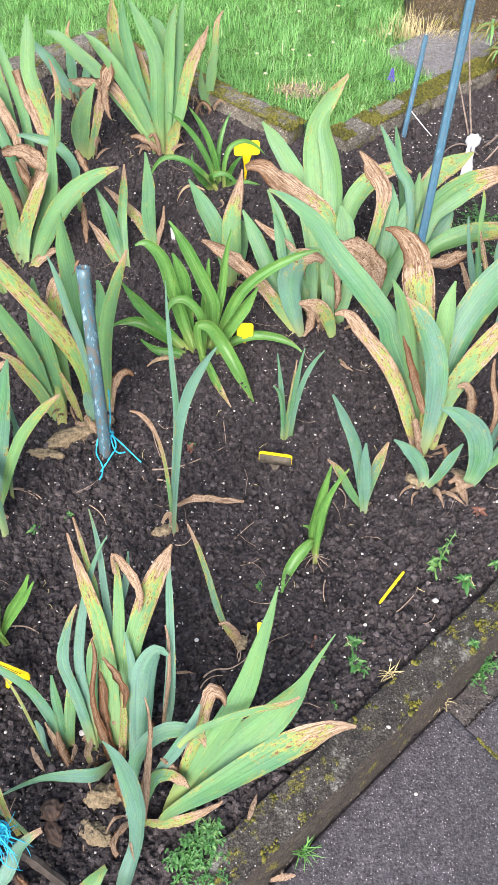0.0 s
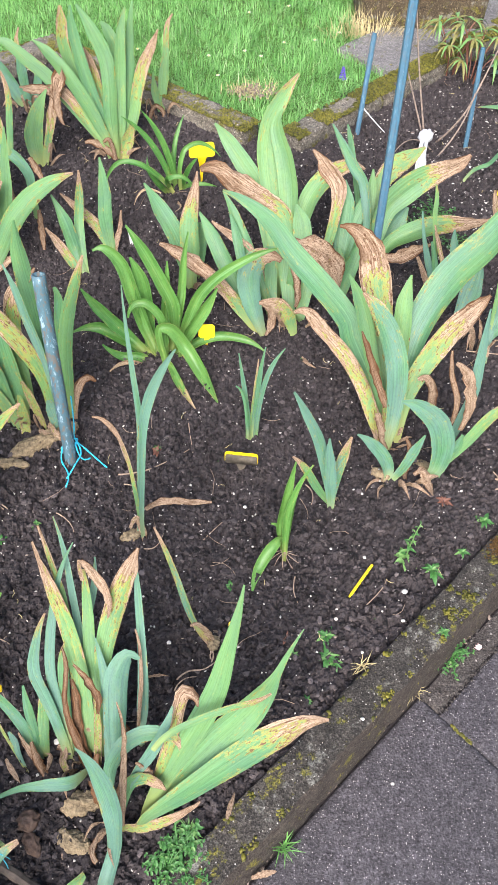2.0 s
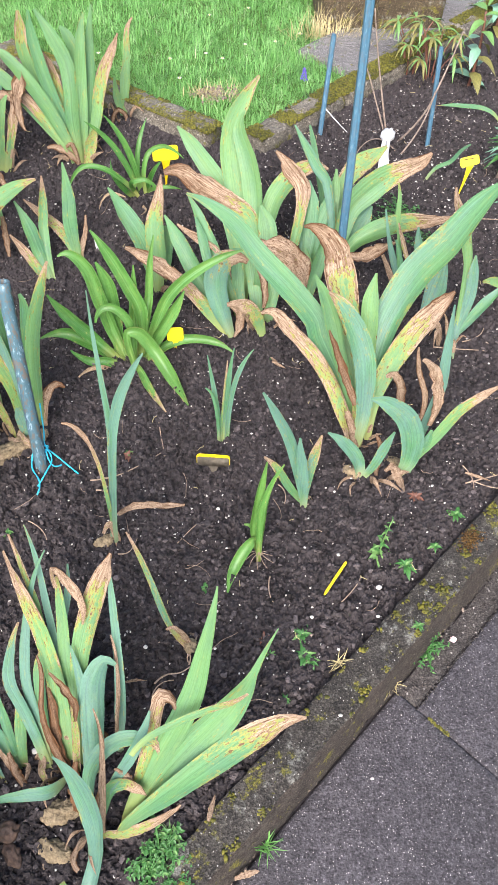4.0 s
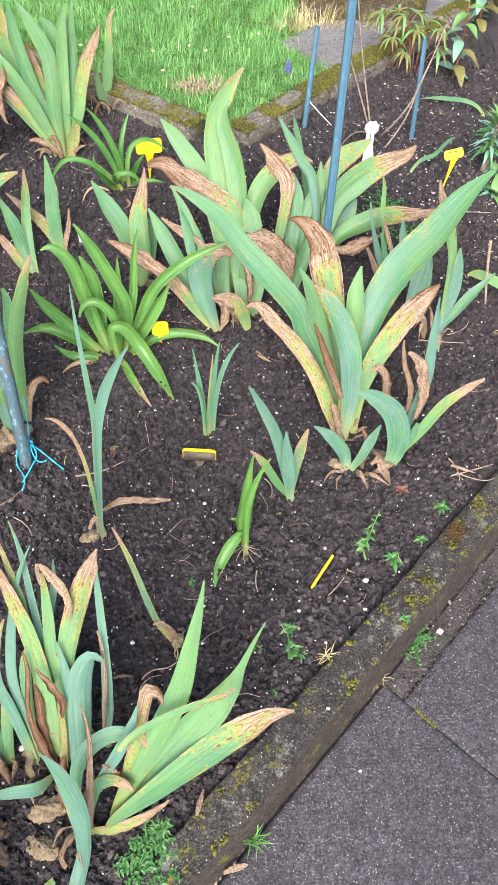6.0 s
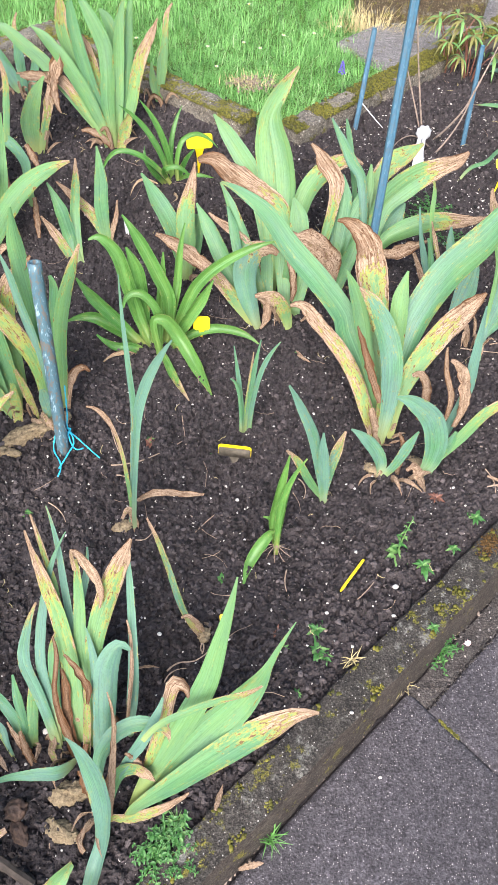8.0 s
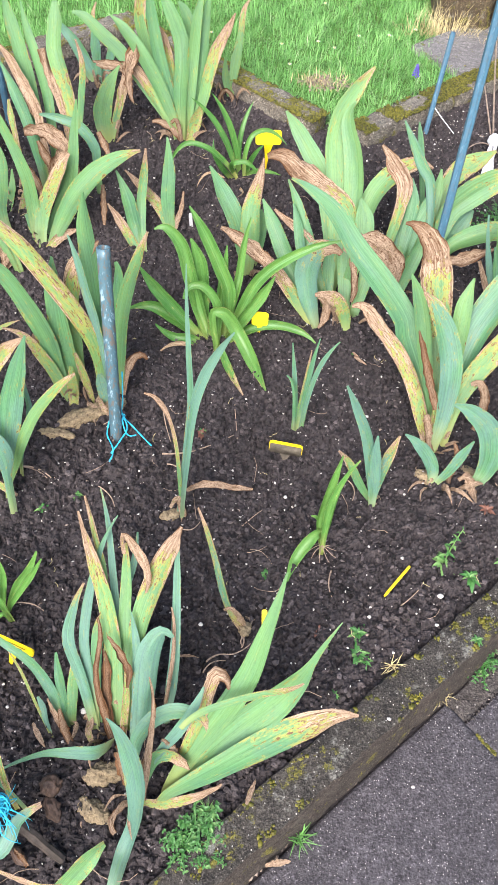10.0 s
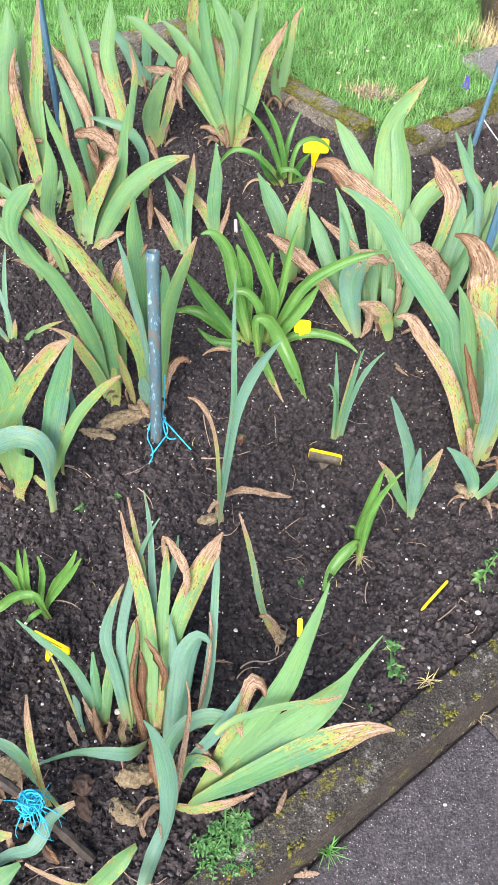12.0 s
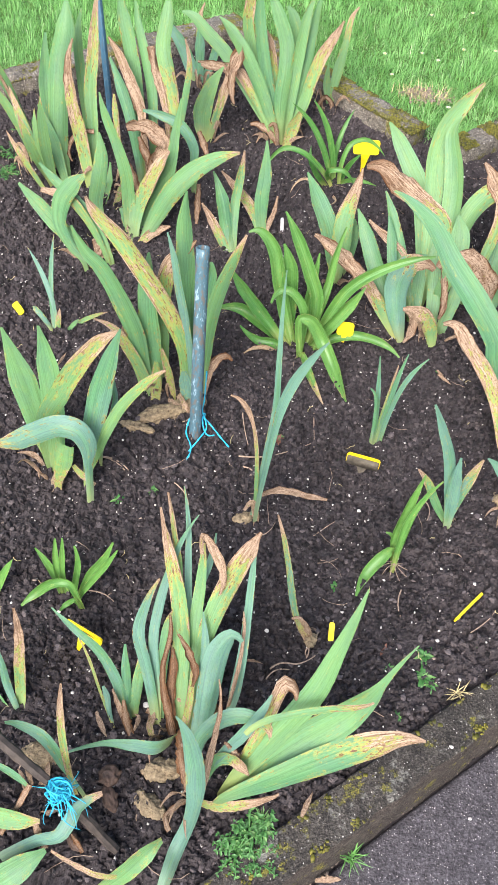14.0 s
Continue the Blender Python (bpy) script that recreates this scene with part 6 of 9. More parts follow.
leaf(plant, 0.50, (-0.114, 0.618, -0.008, 0.0107, 1.20), (-0.113, 0.632, 0.008, 0.0142, 1.00), (-0.121, 0.638, 0.036, 0.0114, 0.80), (-0.132, 0.634, 0.016, 0.0053, 0.90))

plant = clump("iris_shoot", -0.004, 0.445, "withered thin iris shoot lying over", "iris")
leaf(plant, 0.10, (-0.006, 0.446, 0.004, 0.0129, 0.80), (-0.026, 0.458, 0.038, 0.0103, 0.30), (-0.038, 0.471, 0.075, 0.0109, 0.20), (-0.049, 0.487, 0.123, 0.0091, 0.30), (-0.061, 0.502, 0.168, 0.0074, 0.40), (-0.075, 0.516, 0.208, 0.0022, 1.00))
leaf(plant, 0.50, (0.000, 0.446, 0.005, 0.0048, 1.10), (-0.011, 0.452, 0.030, 0.0095, 0.95), (-0.024, 0.456, 0.047, 0.0071, 1.00), (-0.034, 0.455, 0.044, 0.0039, 1.10))

plant = clump("iris_shoot", 0.065, 0.827, "tuft of narrow blue-green iris seedlings", "iris")
leaf(plant, 0.10, (0.058, 0.828, -0.012, 0.0080, 0.00), (0.057, 0.844, 0.037, 0.0097, 0.00), (0.051, 0.861, 0.090, 0.0095, 0.00), (0.042, 0.881, 0.151, 0.0018, 0.00))
leaf(plant, 0.12, (0.066, 0.828, -0.012, 0.0080, 0.00), (0.071, 0.848, 0.047, 0.0107, 0.00), (0.077, 0.869, 0.109, 0.0094, 0.00), (0.086, 0.886, 0.160, 0.0018, 0.00))
leaf(plant, 0.10, (0.070, 0.828, -0.010, 0.0079, 0.00), (0.081, 0.853, 0.084, 0.0095, 0.00), (0.095, 0.865, 0.132, 0.0093, 0.00), (0.117, 0.875, 0.167, 0.0018, 0.00))
leaf(plant, 0.15, (0.059, 0.828, -0.009, 0.0060, 0.00), (0.055, 0.842, 0.054, 0.0077, 0.00), (0.048, 0.850, 0.089, 0.0076, 0.00), (0.037, 0.853, 0.103, 0.0019, 0.00))
leaf(plant, 0.20, (0.072, 0.828, -0.020, 0.0059, 0.00), (0.072, 0.829, -0.008, 0.0069, 0.00), (0.078, 0.852, 0.056, 0.0077, 0.00), (0.084, 0.864, 0.088, 0.0019, 0.00))
leaf(plant, 0.50, (0.062, 0.829, -0.010, 0.0060, 0.00), (0.065, 0.845, 0.035, 0.0068, 0.30), (0.071, 0.868, 0.096, 0.0057, 0.60), (0.075, 0.883, 0.135, 0.0019, 0.80))

plant = clump("iris_shoot", 0.193, 0.688, "small fresh blue-green iris fan", "iris")
leaf(plant, 0.00, (0.191, 0.688, -0.005, 0.0121, 0.00), (0.173, 0.709, 0.083, 0.0196, 0.00), (0.161, 0.719, 0.127, 0.0208, 0.00), (0.139, 0.730, 0.176, 0.0152, 0.00), (0.119, 0.739, 0.214, 0.0033, 0.00))
leaf(plant, 0.00, (0.190, 0.679, -0.013, 0.0110, 0.00), (0.189, 0.680, 0.002, 0.0129, 0.00), (0.185, 0.691, 0.046, 0.0217, 0.00), (0.180, 0.703, 0.090, 0.0212, 0.00), (0.177, 0.714, 0.135, 0.0026, 0.00))
leaf(plant, 0.15, (0.191, 0.689, -0.003, 0.0112, 0.00), (0.196, 0.704, 0.045, 0.0164, 0.10), (0.204, 0.717, 0.086, 0.0196, 0.35), (0.214, 0.728, 0.121, 0.0035, 0.70))
leaf(plant, 0.35, (0.190, 0.688, -0.006, 0.0093, 0.00), (0.166, 0.699, 0.026, 0.0147, 0.00), (0.144, 0.712, 0.063, 0.0144, 0.35), (0.124, 0.719, 0.084, 0.0027, 0.90))

plant = clump("daylily", 0.104, 0.589, "young bright green shoot with a fallen leaf and bare roots", "daylily")
leaf(plant, 0.85, (0.109, 0.591, 0.000, 0.0088, 0.00), (0.100, 0.607, 0.046, 0.0138, 0.00), (0.104, 0.618, 0.079, 0.0169, 0.00), (0.111, 0.633, 0.123, 0.0149, 0.00), (0.119, 0.648, 0.166, 0.0024, 0.20), kind="L")
leaf(plant, 0.50, (0.107, 0.581, -0.010, 0.0074, 0.00), (0.107, 0.584, 0.011, 0.0087, 0.00), (0.109, 0.608, 0.079, 0.0135, 0.00), (0.121, 0.625, 0.128, 0.0099, 0.00), (0.143, 0.639, 0.170, 0.0024, 0.30), kind="L")
leaf(plant, 0.60, (0.109, 0.591, -0.000, 0.0070, 0.00), (0.112, 0.608, 0.046, 0.0104, 0.00), (0.121, 0.631, 0.104, 0.0084, 0.00), (0.135, 0.646, 0.142, 0.0025, 0.00), kind="L")
leaf(plant, 0.80, (0.110, 0.597, 0.012, 0.0070, 0.00), (0.101, 0.598, 0.035, 0.0138, 0.00), (0.084, 0.582, 0.030, 0.0215, 0.00), (0.066, 0.559, 0.012, 0.0189, 0.00), (0.056, 0.527, 0.005, 0.0034, 0.00), kind="L")
leaf(plant, 0.60, (0.110, 0.591, -0.010, 0.0052, 0.00), (0.109, 0.592, 0.002, 0.0062, 0.00), (0.105, 0.604, 0.028, 0.0078, 0.00), (0.097, 0.614, 0.048, 0.0086, 0.00), (0.086, 0.616, 0.052, 0.0026, 0.00), kind="L")

plant = clump("iris_clump", 0.297, 0.814, "large iris clump with broad spreading leaves and scorched tips", "iris")
leaf(plant, 0.25, (0.297, 0.820, -0.008, 0.0199, 0.00), (0.283, 0.859, 0.033, 0.0317, 0.00), (0.265, 0.891, 0.082, 0.0390, 0.00), (0.235, 0.929, 0.137, 0.0422, 0.00), (0.227, 0.945, 0.162, 0.0429, 0.00), (0.183, 0.976, 0.208, 0.0422, 0.00), (0.133, 1.007, 0.253, 0.0388, 0.00), (0.092, 1.036, 0.297, 0.0292, 0.00), (0.051, 1.053, 0.322, 0.0162, 0.00), (0.019, 1.061, 0.334, 0.0036, 0.30))
leaf(plant, 0.95, (0.291, 0.806, -0.002, 0.0178, 0.70), (0.270, 0.842, 0.046, 0.0273, 0.42), (0.250, 0.873, 0.086, 0.0270, 0.50), (0.223, 0.900, 0.122, 0.0287, 0.60), (0.190, 0.923, 0.152, 0.0265, 0.80), (0.158, 0.945, 0.180, 0.0235, 1.05), (0.135, 0.945, 0.181, 0.0056, 1.20))
leaf(plant, 0.50, (0.304, 0.840, -0.009, 0.0135, 0.00), (0.300, 0.844, 0.016, 0.0159, 0.00), (0.266, 0.899, 0.121, 0.0258, 0.00), (0.253, 0.925, 0.170, 0.0291, 0.00), (0.238, 0.947, 0.213, 0.0222, 0.00), (0.221, 0.963, 0.244, 0.0027, 0.00))
leaf(plant, 0.85, (0.306, 0.838, -0.009, 0.0185, 0.00), (0.305, 0.842, 0.019, 0.0218, 0.00), (0.286, 0.940, 0.140, 0.0434, 0.25), (0.278, 0.973, 0.182, 0.0526, 0.42), (0.272, 0.999, 0.215, 0.0569, 0.60), (0.264, 1.023, 0.244, 0.0452, 1.00), (0.239, 1.043, 0.270, 0.0299, 1.30), (0.211, 1.048, 0.276, 0.0037, 1.50))
leaf(plant, 0.10, (0.294, 0.789, -0.010, 0.0116, 0.00), (0.295, 0.792, 0.011, 0.0136, 0.00), (0.301, 0.814, 0.052, 0.0269, 0.00), (0.304, 0.836, 0.093, 0.0359, 0.00), (0.301, 0.862, 0.141, 0.0409, 0.00), (0.284, 0.888, 0.190, 0.0383, 0.00), (0.259, 0.908, 0.227, 0.0270, 0.25), (0.238, 0.918, 0.246, 0.0036, 0.90))
leaf(plant, 0.90, (0.324, 0.857, -0.008, 0.0152, 0.00), (0.323, 0.864, 0.035, 0.0179, 0.00), (0.318, 0.902, 0.105, 0.0271, 0.00), (0.317, 0.931, 0.161, 0.0332, 0.00), (0.318, 0.952, 0.200, 0.0290, 0.00), (0.325, 0.971, 0.237, 0.0028, 0.00))
leaf(plant, 0.22, (0.303, 0.809, -0.007, 0.0179, 0.00), (0.318, 0.862, 0.033, 0.0278, 0.00), (0.329, 0.905, 0.088, 0.0402, 0.00), (0.352, 0.952, 0.149, 0.0552, 0.00), (0.399, 0.998, 0.207, 0.0631, 0.00), (0.455, 1.031, 0.250, 0.0607, 0.00), (0.511, 1.069, 0.298, 0.0395, 0.00), (0.561, 1.093, 0.330, 0.0047, 0.00))
leaf(plant, 0.90, (0.314, 0.808, 0.002, 0.0168, 0.00), (0.324, 0.844, 0.065, 0.0251, 0.10), (0.341, 0.868, 0.104, 0.0344, 0.22), (0.370, 0.892, 0.145, 0.0396, 0.38), (0.399, 0.911, 0.177, 0.0383, 0.62), (0.429, 0.925, 0.202, 0.0325, 1.15), (0.452, 0.937, 0.222, 0.0037, 1.40))
leaf(plant, 0.60, (0.289, 0.825, 0.077, 0.0104, 1.40), (0.274, 0.843, 0.109, 0.0160, 1.40), (0.258, 0.865, 0.148, 0.0157, 1.50), (0.240, 0.890, 0.190, 0.0036, 1.50))
leaf(plant, 0.60, (0.358, 0.817, 0.041, 0.0097, 1.30), (0.367, 0.831, 0.066, 0.0183, 1.30), (0.366, 0.846, 0.095, 0.0162, 1.20), (0.356, 0.856, 0.114, 0.0151, 1.05), (0.340, 0.855, 0.112, 0.0076, 1.00))
leaf(plant, 0.80, (0.293, 0.790, 0.006, 0.0117, 1.30), (0.285, 0.806, 0.033, 0.0174, 1.20), (0.276, 0.824, 0.064, 0.0096, 1.10))
leaf(plant, 1.00, (0.301, 0.798, -0.010, 0.0116, 0.60), (0.300, 0.800, 0.008, 0.0137, 0.60), (0.292, 0.827, 0.053, 0.0154, 0.45), (0.286, 0.850, 0.092, 0.0057, 0.50))
husks(plant, 6, 0.028, 284)

plant = clump("iris_clump", 0.312, 0.731, "low iris offset with curling blue-green leaves and dry brown sheaths", "iris")
leaf(plant, 0.05, (0.287, 0.728, -0.008, 0.0115, 0.00), (0.290, 0.736, 0.013, 0.0199, 0.00), (0.281, 0.744, 0.040, 0.0252, 0.00), (0.257, 0.753, 0.070, 0.0221, 0.00), (0.231, 0.759, 0.088, 0.0027, 0.00))
leaf(plant, 0.10, (0.288, 0.728, -0.008, 0.0095, 0.00), (0.310, 0.736, 0.020, 0.0151, 0.00), (0.326, 0.745, 0.060, 0.0185, 0.00), (0.339, 0.752, 0.092, 0.0027, 0.00))
leaf(plant, 0.05, (0.350, 0.722, -0.008, 0.0120, 0.00), (0.354, 0.725, 0.013, 0.0141, 0.00), (0.366, 0.730, 0.033, 0.0299, 0.00), (0.368, 0.741, 0.079, 0.0411, 0.00), (0.352, 0.752, 0.124, 0.0401, 0.00), (0.317, 0.759, 0.155, 0.0271, 0.00), (0.290, 0.762, 0.164, 0.0044, 0.00))
leaf(plant, 0.60, (0.360, 0.732, 0.001, 0.0114, 0.00), (0.385, 0.742, 0.042, 0.0187, 0.00), (0.412, 0.752, 0.078, 0.0202, 0.00), (0.440, 0.763, 0.124, 0.0198, 0.30), (0.473, 0.770, 0.152, 0.0151, 0.85), (0.497, 0.774, 0.168, 0.0035, 1.10))
leaf(plant, 0.00, (0.383, 0.763, -0.007, 0.0114, 0.00), (0.386, 0.767, 0.018, 0.0134, 0.00), (0.404, 0.787, 0.087, 0.0168, 0.00), (0.416, 0.802, 0.140, 0.0182, 0.00), (0.416, 0.815, 0.184, 0.0178, 0.00), (0.416, 0.828, 0.227, 0.0130, 0.00), (0.415, 0.843, 0.279, 0.0025, 0.00))
leaf(plant, 0.70, (0.402, 0.773, 0.079, 0.0093, 1.20), (0.410, 0.786, 0.127, 0.0191, 1.00), (0.396, 0.800, 0.180, 0.0221, 1.05), (0.374, 0.806, 0.201, 0.0052, 1.10))
leaf(plant, 0.60, (0.386, 0.779, 0.085, 0.0074, 1.30), (0.390, 0.793, 0.128, 0.0118, 1.20), (0.374, 0.807, 0.173, 0.0107, 1.30), (0.368, 0.820, 0.214, 0.0035, 1.20))
leaf(plant, 0.20, (0.372, 0.734, -0.007, 0.0112, 0.00), (0.382, 0.742, 0.039, 0.0131, 0.00), (0.395, 0.749, 0.063, 0.0204, 0.00), (0.401, 0.755, 0.089, 0.0037, 0.00))
leaf(plant, 0.50, (0.328, 0.722, 0.026, 0.0075, 1.20), (0.341, 0.724, 0.032, 0.0168, 1.05), (0.353, 0.715, 0.010, 0.0179, 1.00), (0.357, 0.690, 0.011, 0.0028, 1.00))
leaf(plant, 0.60, (0.317, 0.735, -0.009, 0.0112, 1.30), (0.319, 0.740, 0.021, 0.0132, 1.30), (0.324, 0.750, 0.048, 0.0149, 1.40), (0.312, 0.760, 0.074, 0.0037, 1.40))
husks(plant, 6, 0.028, 297)

plant = clump("iris_clump", 0.513, 1.037, "slender iris clump with upright leaves and papery dry base", "iris")
leaf(plant, 0.75, (0.526, 1.042, -0.006, 0.0102, 0.00), (0.527, 1.046, 0.021, 0.0121, 0.00), (0.534, 1.081, 0.097, 0.0150, 0.00), (0.535, 1.101, 0.143, 0.0168, 0.00), (0.528, 1.117, 0.178, 0.0218, 0.12), (0.517, 1.135, 0.216, 0.0245, 0.42), (0.502, 1.148, 0.246, 0.0141, 0.75), (0.497, 1.159, 0.269, 0.0040, 1.10))
leaf(plant, 0.05, (0.524, 1.041, -0.006, 0.0102, 0.00), (0.527, 1.045, 0.020, 0.0121, 0.00), (0.536, 1.058, 0.054, 0.0195, 0.00), (0.545, 1.073, 0.093, 0.0235, 0.00), (0.545, 1.089, 0.134, 0.0231, 0.00), (0.545, 1.101, 0.164, 0.0031, 0.00))
leaf(plant, 0.15, (0.521, 1.040, -0.006, 0.0112, 0.00), (0.527, 1.044, 0.018, 0.0132, 0.00), (0.548, 1.053, 0.044, 0.0196, 0.00), (0.577, 1.066, 0.079, 0.0236, 0.00), (0.618, 1.080, 0.120, 0.0032, 0.00))
leaf(plant, 0.90, (0.719, 1.132, 0.010, 0.0161, 0.00), (0.659, 1.142, 0.045, 0.0226, 0.00), (0.619, 1.150, 0.060, 0.0202, 0.20), (0.598, 1.147, 0.060, 0.0045, 0.40))
leaf(plant, 0.00, (0.472, 1.083, -0.005, 0.0225, 0.00), (0.476, 1.090, 0.035, 0.0265, 0.00), (0.489, 1.107, 0.084, 0.0445, 0.00), (0.498, 1.121, 0.120, 0.0214, 0.00), (0.501, 1.125, 0.134, 0.0053, 0.00))
leaf(plant, 0.10, (0.486, 1.175, -0.000, 0.0134, 0.00), (0.479, 1.189, 0.073, 0.0158, 0.00), (0.470, 1.206, 0.112, 0.0200, 0.00), (0.467, 1.219, 0.142, 0.0033, 0.00))
leaf(plant, 0.80, (0.440, 1.171, -0.000, 0.0076, 0.00), (0.432, 1.190, 0.101, 0.0089, 0.00), (0.420, 1.215, 0.177, 0.0097, 0.00), (0.419, 1.225, 0.208, 0.0085, 0.00), (0.414, 1.233, 0.232, 0.0032, 0.30))
leaf(plant, 0.80, (0.462, 1.152, -0.001, 0.0085, 0.50), (0.448, 1.168, 0.084, 0.0100, 0.50), (0.432, 1.184, 0.130, 0.0098, 0.70), (0.419, 1.198, 0.168, 0.0032, 1.20))
leaf(plant, 0.00, (0.437, 1.148, -0.002, 0.0095, 0.00), (0.428, 1.159, 0.059, 0.0112, 0.00), (0.416, 1.173, 0.098, 0.0154, 0.00), (0.403, 1.189, 0.140, 0.0087, 0.00), (0.392, 1.208, 0.192, 0.0032, 0.00))
leaf(plant, 0.70, (0.427, 1.126, -0.003, 0.0076, 0.80), (0.418, 1.136, 0.055, 0.0089, 0.80), (0.406, 1.147, 0.087, 0.0143, 0.90), (0.387, 1.160, 0.124, 0.0087, 1.00))
leaf(plant, 0.20, (0.436, 1.144, -0.002, 0.0085, 0.00), (0.432, 1.157, 0.069, 0.0100, 0.00), (0.428, 1.171, 0.100, 0.0132, 0.00), (0.417, 1.187, 0.138, 0.0043, 0.00))
leaf(plant, 0.00, (0.512, 0.996, -0.004, 0.0098, 0.00), (0.520, 1.025, 0.012, 0.0131, 0.00), (0.530, 1.051, 0.039, 0.0130, 0.00), (0.535, 1.064, 0.078, 0.0043, 0.00))
leaf(plant, 0.60, (0.515, 1.009, 0.006, 0.0130, 1.00), (0.512, 1.016, 0.024, 0.0173, 0.90), (0.500, 1.019, 0.034, 0.0086, 1.00))
husks(plant, 6, 0.028, 306)

plant = clump("iris_shoot", 0.511, 1.476, "pale bent iris leaf arching over bare soil behind the irises", "iris")
leaf(plant, 0.15, (0.572, 1.541, 0.030, 0.0066, 0.00), (0.599, 1.559, 0.055, 0.0092, 0.00), (0.627, 1.557, 0.070, 0.0104, 0.00), (0.662, 1.595, 0.075, 0.0092, 0.00), (0.695, 1.629, 0.070, 0.0040, 0.00))

plant = clump("iris_shoot", 0.815, 1.770, "small arching green leaf on bare soil", "iris")
blade(plant, "I", 0.0114, 0.3, 0.1, (0.821, 1.778, 0.032), (0.781, 1.789, 0.067), (0.718, 1.823, 0.062), (0.666, 1.842, 0.052))

plant = clump("iris_clump", 0.158, 1.103, "iris clump with tall curved leaves, some folded and browned", "iris")
leaf(plant, 0.60, (0.124, 1.210, 0.002, 0.0210, 0.00), (0.113, 1.225, 0.083, 0.0247, 0.00), (0.084, 1.312, 0.182, 0.0364, 0.00), (0.060, 1.336, 0.210, 0.0384, 0.00), (0.030, 1.365, 0.242, 0.0294, 0.00), (0.006, 1.385, 0.265, 0.0033, 0.00))
leaf(plant, 0.80, (0.124, 1.195, 0.001, 0.0227, 0.00), (0.120, 1.212, 0.089, 0.0267, 0.00), (0.109, 1.301, 0.188, 0.0383, 0.00), (0.104, 1.342, 0.233, 0.0402, 0.00), (0.112, 1.377, 0.273, 0.0378, 0.00), (0.138, 1.409, 0.308, 0.0290, 0.15), (0.166, 1.434, 0.337, 0.0043, 0.50))
leaf(plant, 0.75, (0.121, 1.172, -0.000, 0.0226, 0.00), (0.129, 1.187, 0.080, 0.0266, 0.00), (0.145, 1.251, 0.148, 0.0373, 0.00), (0.146, 1.289, 0.188, 0.0425, 0.00), (0.138, 1.327, 0.228, 0.0401, 0.00), (0.124, 1.364, 0.268, 0.0280, 0.00), (0.134, 1.386, 0.291, 0.0032, 0.00))
leaf(plant, 0.60, (0.161, 1.181, 0.000, 0.0206, 0.00), (0.150, 1.200, 0.101, 0.0242, 0.00), (0.138, 1.248, 0.150, 0.0339, 0.25), (0.101, 1.270, 0.173, 0.0414, 0.70), (0.058, 1.288, 0.191, 0.0456, 0.95), (0.008, 1.312, 0.215, 0.0324, 1.20), (-0.023, 1.310, 0.213, 0.0086, 1.30))
leaf(plant, 0.50, (0.145, 1.147, -0.002, 0.0241, 0.00), (0.158, 1.164, 0.091, 0.0284, 0.00), (0.171, 1.207, 0.134, 0.0402, 0.00), (0.168, 1.229, 0.156, 0.0368, 0.00), (0.159, 1.251, 0.177, 0.0043, 0.00))
leaf(plant, 0.85, (0.142, 1.209, 0.002, 0.0229, 0.00), (0.158, 1.224, 0.082, 0.0270, 0.00), (0.187, 1.296, 0.153, 0.0391, 0.00), (0.221, 1.327, 0.184, 0.0412, 0.25), (0.267, 1.344, 0.201, 0.0278, 0.70), (0.300, 1.339, 0.196, 0.0056, 1.20))
leaf(plant, 0.80, (0.208, 1.209, 0.002, 0.0171, 0.00), (0.224, 1.226, 0.095, 0.0201, 0.00), (0.244, 1.284, 0.153, 0.0245, 0.55), (0.245, 1.310, 0.179, 0.0366, 0.85), (0.220, 1.337, 0.206, 0.0343, 1.05), (0.196, 1.357, 0.226, 0.0044, 1.20))
leaf(plant, 0.50, (0.087, 1.083, 0.002, 0.0154, 0.00), (0.050, 1.103, 0.048, 0.0260, 0.20), (0.019, 1.119, 0.084, 0.0267, 0.65), (-0.016, 1.131, 0.114, 0.0285, 1.00), (-0.063, 1.145, 0.146, 0.0260, 1.05), (-0.098, 1.152, 0.162, 0.0062, 1.10))
leaf(plant, 0.40, (0.081, 1.100, -0.002, 0.0200, 0.00), (0.051, 1.150, 0.048, 0.0343, 0.00), (0.027, 1.183, 0.079, 0.0363, 0.00), (-0.003, 1.228, 0.123, 0.0307, 0.00), (-0.026, 1.260, 0.154, 0.0033, 0.00))
leaf(plant, 0.00, (0.095, 1.074, -0.006, 0.0140, 0.00), (0.093, 1.076, 0.008, 0.0164, 0.00), (0.074, 1.098, 0.060, 0.0398, 0.00), (0.066, 1.118, 0.109, 0.0496, 0.00), (0.082, 1.132, 0.142, 0.0438, 0.35), (0.107, 1.134, 0.148, 0.0271, 1.10), (0.126, 1.130, 0.139, 0.0084, 1.30))
leaf(plant, 0.70, (0.133, 1.144, 0.135, 0.0127, 1.20), (0.151, 1.153, 0.152, 0.0273, 1.20), (0.187, 1.150, 0.146, 0.0611, 1.00), (0.225, 1.133, 0.115, 0.0448, 1.05), (0.233, 1.116, 0.081, 0.0129, 1.20))
leaf(plant, 0.50, (0.148, 1.119, -0.004, 0.0208, 0.00), (0.147, 1.124, 0.024, 0.0244, 0.00), (0.140, 1.176, 0.082, 0.0297, 0.00), (0.134, 1.205, 0.114, 0.0241, 0.00))
leaf(plant, 0.35, (0.115, 1.125, -0.003, 0.0170, 0.00), (0.114, 1.130, 0.030, 0.0200, 0.00), (0.111, 1.174, 0.075, 0.0265, 0.00), (0.111, 1.209, 0.111, 0.0176, 0.00))
